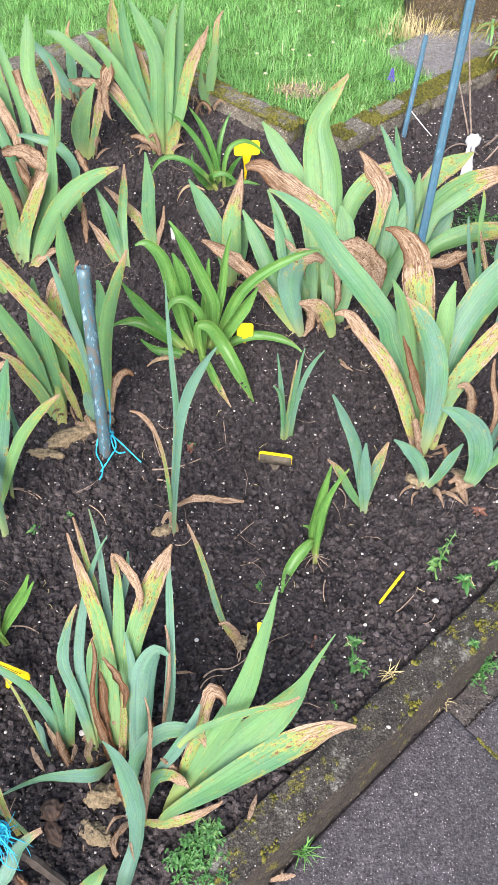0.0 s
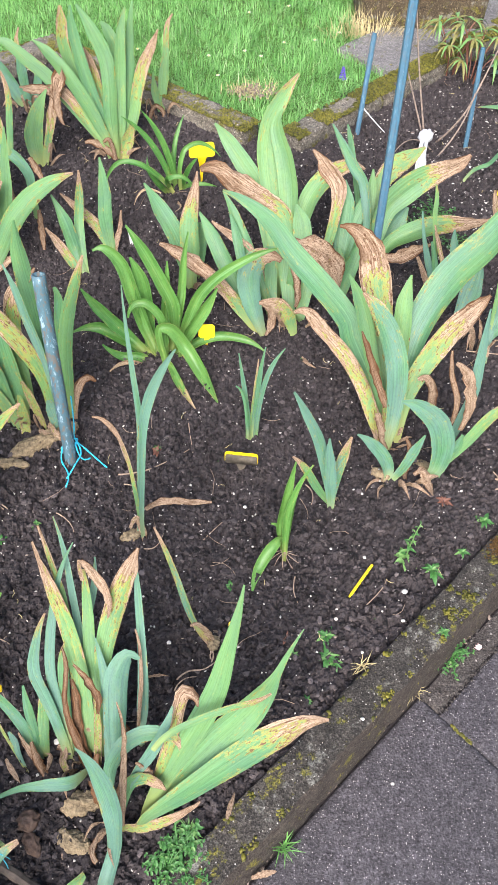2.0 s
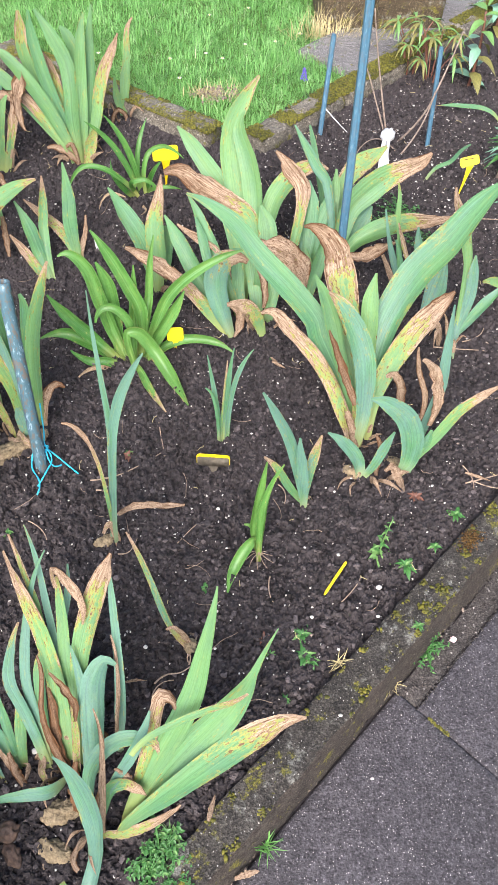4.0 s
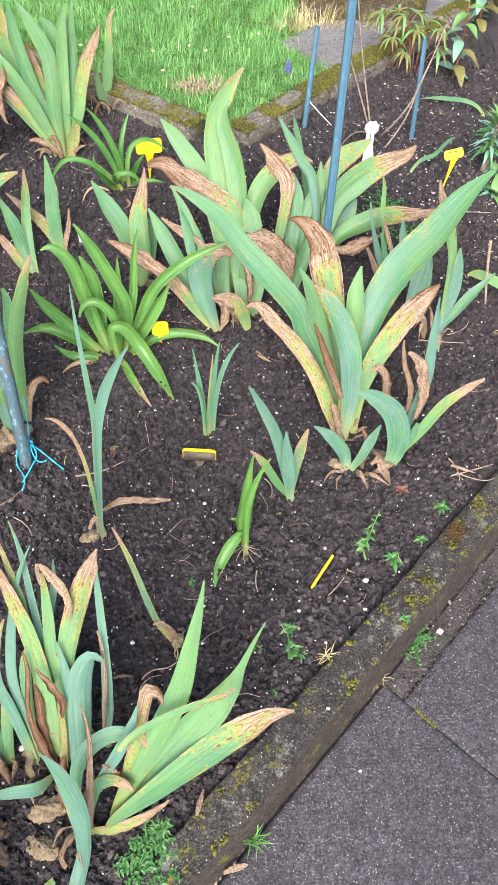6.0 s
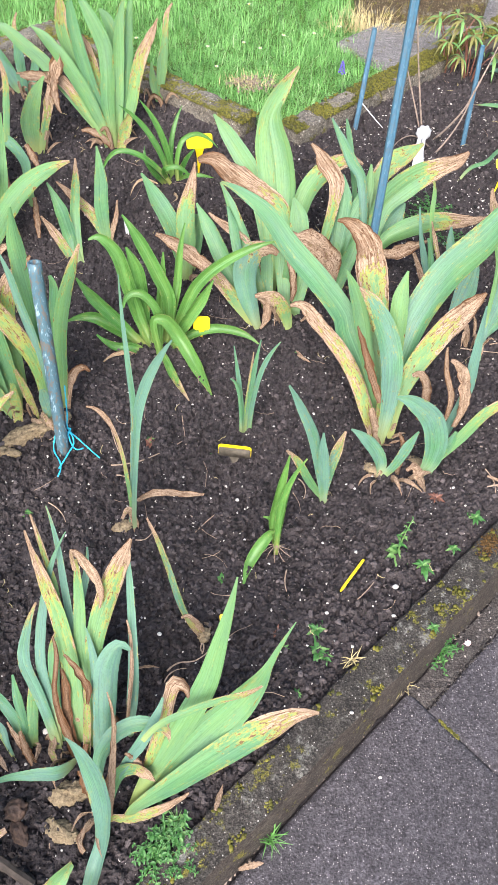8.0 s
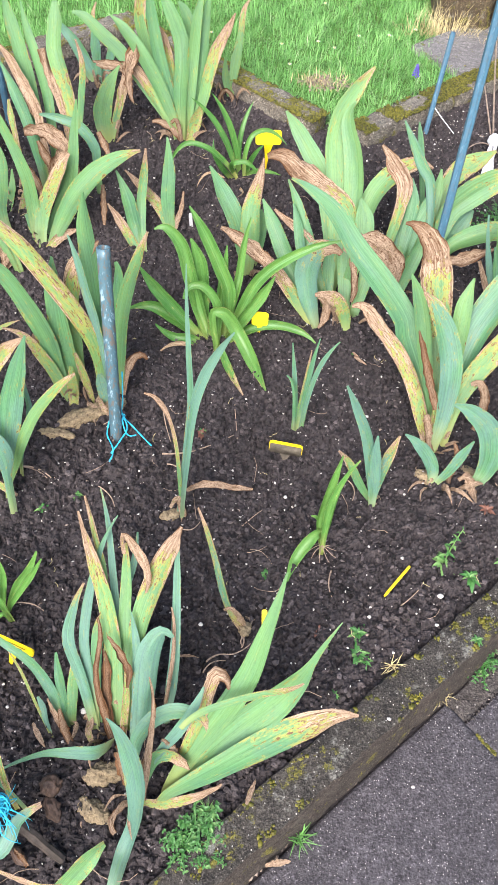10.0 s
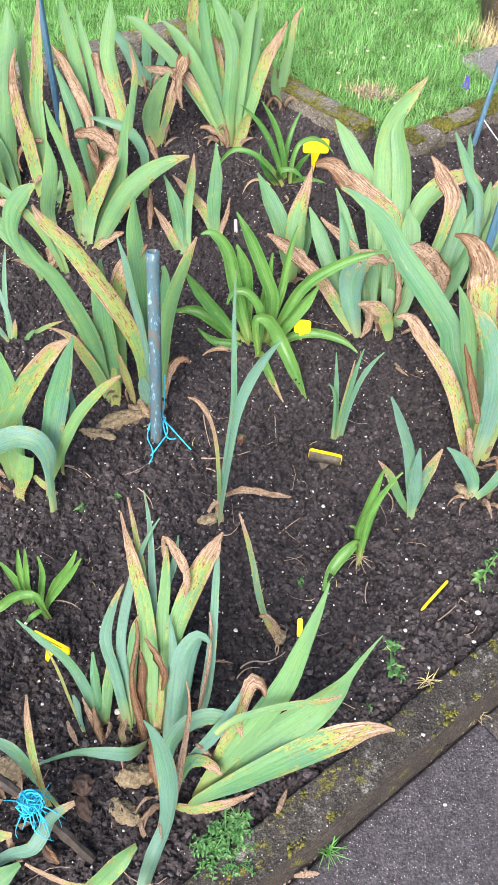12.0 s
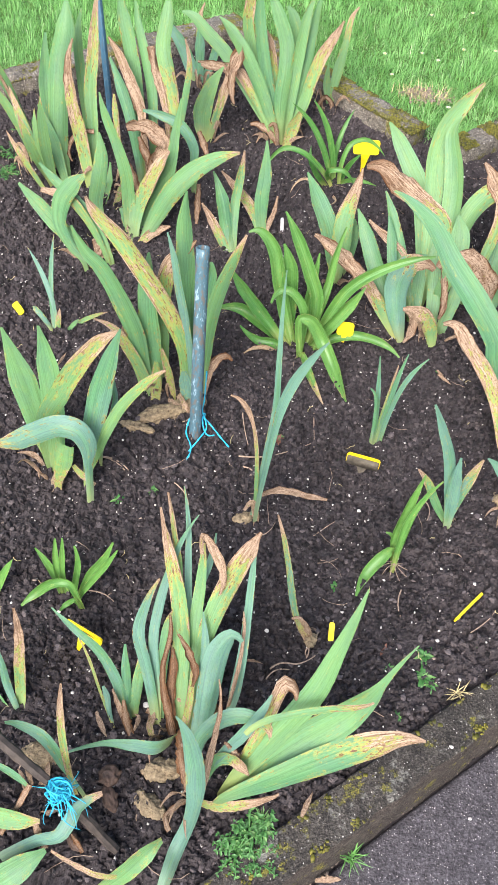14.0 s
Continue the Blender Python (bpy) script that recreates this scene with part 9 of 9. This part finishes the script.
pebble((-0.066, 0.447, 0.007), 0.0029)
pebble((0.175, 0.998, 0.005), 0.0039)
pebble((0.177, 0.479, 0.006), 0.0026)
pebble((0.209, 0.427, 0.007), 0.0020)
pebble((-0.208, 0.313, 0.007), 0.0039)
pebble((-0.128, 0.247, 0.007), 0.0033)
pebble((-0.309, 0.311, 0.007), 0.0020)
pebble((-0.054, 0.349, 0.007), 0.0020)
pebble((-0.339, 0.775, 0.012), 0.0026)
pebble((-0.356, 0.735, 0.010), 0.0020)
pebble((0.198, 0.333, 0.008), 0.0025)
pebble((0.559, 1.113, 0.009), 0.0026)

# ---- weeds ----
weed((0.160, 0.454, -0.000), "rosette", 0.022, "small green weed rosette on bare soil")
weed((0.159, 0.422, -0.000), "rosette", 0.026, "small green weed rosette on bare soil")
weed((0.168, 0.414, -0.000), "rosette", 0.016, "small green weed rosette on bare soil")
weed((0.334, 0.558, -0.000), "rosette", 0.026, "small green weed rosette on bare soil")
weed((0.012, 0.781, -0.016), "rosette", 0.014, "small green weed rosette on bare soil")
weed((0.235, 0.485, -0.000), "rosette", 0.008, "small green weed rosette on bare soil")
weed((0.126, 0.362, -0.000), "rosette", 0.012, "small green weed rosette on bare soil")
weed((0.434, 0.646, -0.000), "rosette", 0.022, "small green weed rosette on bare soil")
weed((0.387, 0.589, -0.000), "rosette", 0.016, "small green weed rosette on bare soil")
weed((0.023, 0.538, -0.002), "rosette", 0.016, "small green weed rosette on bare soil")
weed((-0.284, 0.655, 0.000), "rosette", 0.01, "small green weed rosette on bare soil")
weed((-0.100, 0.807, -0.008), "rosette", 0.014, "small green weed rosette on bare soil")
weed((-0.285, 0.648, 0.000), "rosette", 0.012, "small green weed rosette on bare soil")
weed((0.109, 0.425, -0.000), "rosette", 0.016, "small green weed rosette on bare soil")
weed((0.165, 1.015, -0.002), "rosette", 0.01, "small green weed rosette on bare soil")
weed((-0.334, 0.623, 0.000), "rosette", 0.016, "small green weed rosette on bare soil")
weed((-0.100, 0.801, -0.008), "red", 0.014, "tiny dark red weed seedling on bare soil")
weed((0.102, 0.451, -0.000), "red", 0.013, "tiny dark red weed seedling on bare soil")
weed((0.376, 0.684, -0.001), "red", 0.018, "tiny dark red weed seedling on bare soil")
weed((-0.066, 0.751, -0.012), "red", 0.008, "tiny dark red weed seedling on bare soil")
weed((0.297, 0.581, -0.001), "tall", 0.05, "spindly flowering weed with small leaves")
weed((-0.046, 0.184, -0.000), "bushy", 0.05, "bushy chickweed patch growing beside the kerb")
weed((-0.059, 0.162, -0.000), "bushy", 0.035, "bushy chickweed patch growing beside the kerb")
weed((-0.030, 0.157, -0.000), "bushy", 0.03, "bushy chickweed patch growing beside the kerb")
weed((-0.033, 0.203, -0.000), "feather", 0.03, "feathery green weed seedling beside the kerb")
weed((0.352, 0.442, -0.055), "bushy", 0.042, "leafy weed growing in the path joint")
weed((0.331, 0.455, 0.006), "rosette", 0.014, "tiny green weed rooted on the kerb")
weed((0.087, 0.189, -0.055), "grass", 0.03, "small grass tuft growing in the path joint")
weed((0.291, 0.390, -0.055), "drygrass", 0.022, "dry straw tuft in the path joint")
weed((0.208, 0.408, -0.000), "drygrass", 0.02, "dry straw tuft on the soil")
weed((0.489, 1.427, 0.021), "bushy", 0.055, "bushy weed with pale green leaves behind irises")
weed((0.443, 1.381, 0.018), "bushy", 0.04, "bushy weed with pale green leaves behind irises")
weed((0.512, 1.334, 0.015), "bushy", 0.04, "bushy weed with pale green leaves behind irises")
weed((-0.040, 1.797, 0.032), "broad", 0.04, "low leafy weed at the foot of the lawn kerb")
weed((0.006, 1.666, 0.032), "rosette", 0.03, "low leafy weed at the foot of the lawn kerb")
weed((-0.046, 1.744, 0.032), "rosette", 0.03, "low leafy weed at the foot of the lawn kerb")
weed((-0.797, 1.543, 0.028), "bushy", 0.05, "green weeds growing between the iris leaves")
weed((-0.758, 1.486, 0.025), "bushy", 0.05, "green weeds growing between the iris leaves")
weed((-0.799, 1.395, 0.019), "bushy", 0.04, "green weeds growing between the iris leaves")
weed((-0.807, 1.454, 0.023), "bushy", 0.05, "green weeds growing between the iris leaves")
weed((-0.847, 1.627, 0.031), "bushy", 0.05, "green weeds growing between the iris leaves")
weed((-0.714, 1.454, 0.023), "bushy", 0.04, "green weeds growing between the iris leaves")
weed((0.752, 1.460, 0.023), "broad", 0.05, "grey-green leafy weed on bare soil")
weed((0.774, 1.542, 0.028), "broad", 0.04, "grey-green leafy weed on bare soil")

# ---- other plants beyond the irises ----
peony((0.669, 1.955, 0.032))
peony((0.618, 1.986, 0.032))
broadleaf((0.776, 1.954, 0.032), 0.20)
broadleaf((0.923, 2.247, 0.032), 0.16)
spurge((0.752, 1.553, 0.028))
muscari((0.319, 1.801, 0.085), (0.312, 1.817, 0.150))
daisy((0.082, 2.023, 0.105))
daisy((0.188, 2.071, 0.105))
daisy((0.270, 2.086, 0.105))
daisy((0.101, 2.249, 0.105))
daisy((0.213, 2.292, 0.105))
daisy((0.158, 1.741, 0.105))
daisy((0.152, 1.772, 0.105))
daisy((0.012, 1.894, 0.105))
daisy((0.124, 1.995, 0.105))
daisy((-0.011, 1.996, 0.105))
daisy((0.341, 2.130, 0.105))
daisy((-0.195, 2.030, 0.105))

# ---- litter ----
dry_leaf([(0.044, 0.156, -0.050), (0.059, 0.160, -0.050), (0.076, 0.163, -0.050)], 0.014)
dry_leaf([(0.014, 0.213, 0.006), (0.019, 0.229, 0.006), (0.024, 0.244, 0.006)], 0.01)
dry_leaf([(-0.214, 0.275, 0.012), (-0.212, 0.292, 0.012), (-0.219, 0.295, 0.012)], 0.01)
dry_leaf([(0.165, 0.995, 0.008), (0.180, 0.983, 0.008), (0.189, 0.975, 0.008)], 0.008)
dry_leaf([(0.164, 1.008, 0.006), (0.172, 0.996, 0.006), (0.180, 0.987, 0.006)], 0.008)
dry_leaf([(-0.514, 0.874, 0.007), (-0.510, 0.900, 0.007), (-0.509, 0.906, 0.007)], 0.007)
dry_leaf([(-0.269, 0.290, 0.010), (-0.258, 0.275, 0.010), (-0.246, 0.261, 0.010)], 0.01)
dry_leaf([(-0.092, 0.395, 0.008), (-0.077, 0.397, 0.008), (-0.062, 0.395, 0.008)], 0.006)
dry_leaf([(0.466, 0.720, 0.008), (0.488, 0.710, 0.008), (0.505, 0.701, 0.008)], 0.008)
petal((0.331, 0.460, -0.054))
petal((0.404, 0.452, -0.054))
petal((0.379, 0.467, -0.054))
cane([(-0.160, 0.744, 0.006), (-0.114, 0.756, 0.002), (-0.077, 0.780, -0.002), (-0.045, 0.803, -0.004)], 0.0013, ROOT, "thin pale dry root lying on the soil", "root")
cane([(-0.399, 0.693, 0.010), (-0.366, 0.692, 0.010), (-0.337, 0.676, 0.010)], 0.0014, ROOT, "thin pale dry root lying on the soil", "root")
cane([(0.122, 0.549, 0.007), (0.118, 0.527, 0.007), (0.122, 0.506, 0.008)], 0.0011, ROOT, "thin pale dry root lying on the soil", "root")
cane([(-0.169, 0.834, 0.011), (-0.161, 0.805, 0.009), (-0.148, 0.771, 0.006)], 0.001, ROOT, "thin pale dry root lying on the soil", "root")
cane([(-0.047, 0.868, 0.000), (-0.043, 0.837, -0.003), (-0.040, 0.813, -0.004)], 0.001, ROOT, "thin pale dry root lying on the soil", "root")
cane([(-0.053, 0.392, 0.009), (-0.038, 0.404, 0.009), (-0.014, 0.407, 0.009), (0.009, 0.426, 0.009)], 0.0012, ROOT, "thin pale dry root lying on the soil", "root")
cane([(-0.056, 0.376, 0.009), (-0.045, 0.392, 0.009), (-0.026, 0.396, 0.009)], 0.001, ROOT, "thin pale dry root lying on the soil", "root")
cane([(0.224, 0.499, 0.008), (0.250, 0.525, 0.008), (0.260, 0.541, 0.008)], 0.0009, ROOT, "thin pale dry root lying on the soil", "root")
cane([(-0.149, 0.725, 0.005), (-0.130, 0.719, 0.003), (-0.123, 0.700, 0.003)], 0.0012, ROOT, "thin pale dry root lying on the soil", "root")
cane([(-0.334, 0.457, 0.009), (-0.310, 0.458, 0.009), (-0.287, 0.446, 0.009)], 0.0011, ROOT, "thin pale dry root lying on the soil", "root")
cane([(-0.391, 0.692, 0.010), (-0.362, 0.694, 0.010), (-0.331, 0.677, 0.010)], 0.0015, ROOT, "thin pale dry root lying on the soil", "root")
cane([(0.152, 0.724, -0.002), (0.161, 0.707, -0.001), (0.157, 0.684, 0.000)], 0.0011, ROOT, "thin pale dry root lying on the soil", "root")
cane([(-0.018, 0.618, 0.003), (-0.005, 0.635, 0.001), (0.012, 0.652, 0.000)], 0.0009, ROOT, "thin pale dry root lying on the soil", "root")
cane([(-0.110, 0.603, 0.005), (-0.093, 0.606, 0.005), (-0.081, 0.631, 0.003)], 0.0009, ROOT, "thin pale dry root lying on the soil", "root")
cane([(-0.252, 0.668, 0.009), (-0.232, 0.654, 0.008), (-0.220, 0.633, 0.008)], 0.001, ROOT, "thin pale dry root lying on the soil", "root")
cane([(0.541, 1.035, 0.009), (0.578, 1.049, 0.009), (0.593, 1.072, 0.010)], 0.0011, ROOT, "thin pale dry root lying on the soil", "root")
cane([(0.481, 1.023, 0.009), (0.525, 1.016, 0.009), (0.579, 1.009, 0.009)], 0.0012, ROOT, "thin pale dry root lying on the soil", "root")
cane([(0.583, 1.396, 0.030), (0.660, 1.394, 0.030), (0.728, 1.388, 0.030)], 0.0014, ROOT, "thin pale dry root lying on the soil", "root")
cane([(0.468, 0.738, 0.009), (0.477, 0.714, 0.009), (0.476, 0.691, 0.009)], 0.001, ROOT, "thin pale dry root lying on the soil", "root")
cane([(0.464, 0.703, 0.009), (0.511, 0.714, 0.009), (0.543, 0.722, 0.009)], 0.0012, ROOT, "thin pale dry root lying on the soil", "root")
cane([(0.475, 0.708, 0.009), (0.514, 0.689, 0.009), (0.535, 0.693, 0.009)], 0.001, ROOT, "thin pale dry root lying on the soil", "root")
cane([(0.622, 1.149, 0.140), (0.632, 1.139, 0.080), (0.639, 1.113, 0.011)], 0.003, ROOT, "thin pale dry root lying on the soil", "root")
stick((-0.356, 0.210, 0.140), (-0.283, 0.180, 0.100))
stick((-0.258, 0.169, 0.050), (-0.199, 0.138, 0.006))
knot((-0.266, 0.172, 0.105))

# ---- loose fibres, straw and chips on the bed ----
def fibres(name, many, seed, mat, label, category, long0, long1, thin):
    rng = np.random.default_rng(seed)
    x, y = on_bed(many, seed)
    verts, faces = [], []
    for a, b in zip(x, y):
        az, bend, length = rng.uniform(0, math.tau), rng.uniform(-1.6, 1.6), rng.uniform(long0, long1)
        z = soil_z(a, b) + 0.011
        px, py = a, b
        for k in range(6):
            n = len(verts)
            w = thin * (1 - 0.5 * k / 5)
            sx, sy = -math.sin(az) * w, math.cos(az) * w
            zz = z + rng.uniform(-0.002, 0.003)
            verts += [(px + sx, py + sy, zz), (px - sx, py - sy, zz), (px, py, zz + w * 1.2)]
            if k:
                for j in range(3):
                    faces.append((n - 3 + j, n - 3 + (j + 1) % 3, n + (j + 1) % 3, n + j))
            px, py = px + math.cos(az) * length / 5, py + math.sin(az) * length / 5
            az += bend / 5 + rng.uniform(-0.25, 0.25)
    tagged(mesh_object(name, verts, faces, mat), label, category, kind="stuff")


fibres("root_fibres", 220, 31, ROOT, "thin dry root fibres lying on the soil", "root fibres", 0.02, 0.06, 0.0006)
fibres("straw_bits", 260, 32, STRAW, "short straw bits scattered on the soil", "straw", 0.006, 0.02, 0.0007)
hx, hy = on_bed(420, 33)
hs = np.random.default_rng(34).uniform(0.001, 0.003, len(hx))
scatter_lumps("wood_chips", np.stack([hx, hy, surface_z(hx, hy) + 0.001], 1), hs, 0.35, DEADWOOD, "small brown chips and dead leaf bits on the soil", "chips", 35)
# paler mineral grains on the bed towards the lawn
wx, wy = on_bed(1300, 41, 0.15, 0.8, 1.25, 1.85)
ws = 0.0008 + 0.0018 * np.random.default_rng(42).random(len(wx)) ** 2
scatter_lumps("white_grit", np.stack([wx, wy, surface_z(wx, wy) + 0.001], 1), ws, 0.6, PERLITE, "pale grit strewn on the soil near the lawn", "grit", 43)


# rusty moss on the kerb and brown rootlets round the young shoot
rx, ry = np.random.default_rng(81).normal(0, 0.013, 240), np.random.default_rng(82).normal(0, 0.007, 240)
scatter_lumps("rusty_moss", np.stack([0.444 + rx * U[0] + ry * N[0], 0.594 + rx * U[1] + ry * N[1], np.full(240, 0.008)], 1), np.random.default_rng(83).uniform(0.0008, 0.0024, 240), 0.6, RUST, "rust-brown moss cushion on the kerb", "moss", 84)
for k in range(9):
    a = 0.7 * k
    cane([(0.109, 0.588, 0.014), (0.109 + 0.011 * math.cos(a), 0.584 + 0.009 * math.sin(a), 0.012), (0.109 + 0.022 * math.cos(a + 0.3), 0.580 + 0.018 * math.sin(a + 0.3), 0.005)], 0.0006, ROOT, "fine brown rootlet bared at the foot of a shoot", "root")


# bare earth worked up in the lawn, with dead grass
def bare_patch():
    rng = np.random.default_rng(51)
    n = 230
    x, y = 0.10 + 0.026 * rng.normal(size=n), 1.86 + 0.016 * rng.normal(size=n)
    scatter_lumps("worm_casts", np.stack([x, y, np.full(n, LAWN_Z - 0.008) + 0.01 * rng.random(n)], 1), rng.uniform(0.0015, 0.0045, n), 0.7, DEADWOOD, "small heap of bare soil in the lawn", "soil heap", 52)
    grass_blades("dead_grass", x[:200], y[:200], np.full(200, LAWN_Z - 0.01), rng.uniform(0.02, 0.04, 200), rng.uniform(0.001, 0.002, 200), STRAW, "dead straw grass round the bare soil", 53, 1.3)
    x, y = 0.43 + 0.05 * rng.normal(size=260), 2.185 + 0.018 * rng.normal(size=260)
    grass_blades("rough_grass", x, y, np.full(len(x), LAWN_Z - 0.015), rng.uniform(0.03, 0.10, len(x)), rng.uniform(0.001, 0.002, len(x)), STRAW, "rough straw grass against the mossy step", 54, 1.2)


bare_patch()


# moss and dirt filling the cross joint of the path
def joint_moss():
    rng = np.random.default_rng(71)
    pts = []
    for o in rng.uniform(0.062, 0.125, 260):
        p = kerb_xy(0.052 + rng.normal() * 0.002, o)
        if noise.noise((o * 25, 0.5, 0)) > -0.05:
            pts.append((p[0], p[1], PATH_Z - 0.003 + rng.uniform(0, 0.002)))
    for s in rng.uniform(-0.5, 0.5, 700):
        p = kerb_xy(s, 0.006 + rng.normal() * 0.0025)
        pts.append((p[0], p[1], PATH_Z - 0.006 + rng.uniform(0, 0.004)))
    chips = []
    for s in rng.uniform(-0.45, 0.25, 130):
        p = kerb_xy(s, 0.010 + rng.normal() * 0.003)
        if noise.noise((s * 18, 0.2, 5)) > 0.0:
            chips.append((p[0], p[1], PATH_Z + 0.001))
    chips = np.array(chips)
    scatter_lumps("joint_chips", chips, rng.uniform(0.001, 0.0035, len(chips)), 0.5, DEADWOOD, "pale dry plant bits caught in the path joint", "debris", 74)
    strip = []
    for s in rng.uniform(0.05, 0.62, 2600):
        o = rng.uniform(0.004, 0.056)
        if noise.noise((s * 30, o * 60, 9)) > -0.12 or o < 0.012 or o > 0.050:
            p = kerb_xy(s, o)
            strip.append((p[0], p[1], PATH_Z + rng.uniform(-0.002, 0.001)))
    strip = np.array(strip)
    scatter_lumps("strip_grit", strip, rng.uniform(0.0008, 0.0026, len(strip)), 0.5, MORTAR, "grit and dirt on the mortar strip beside the kerb", "grit", 75, False)
    pts = np.array(pts)
    scatter_lumps("joint_dirt", pts[260:], rng.uniform(0.0012, 0.0035, max(1, len(pts) - 260)), 0.7, CRUMB, "dirt and crumbs in the path joint", "dirt", 72)
    scatter_lumps("joint_moss", pts[:180], rng.uniform(0.0012, 0.003, 180), 0.6, MOSS, "moss growing in the path joint", "moss", 73)


joint_moss()
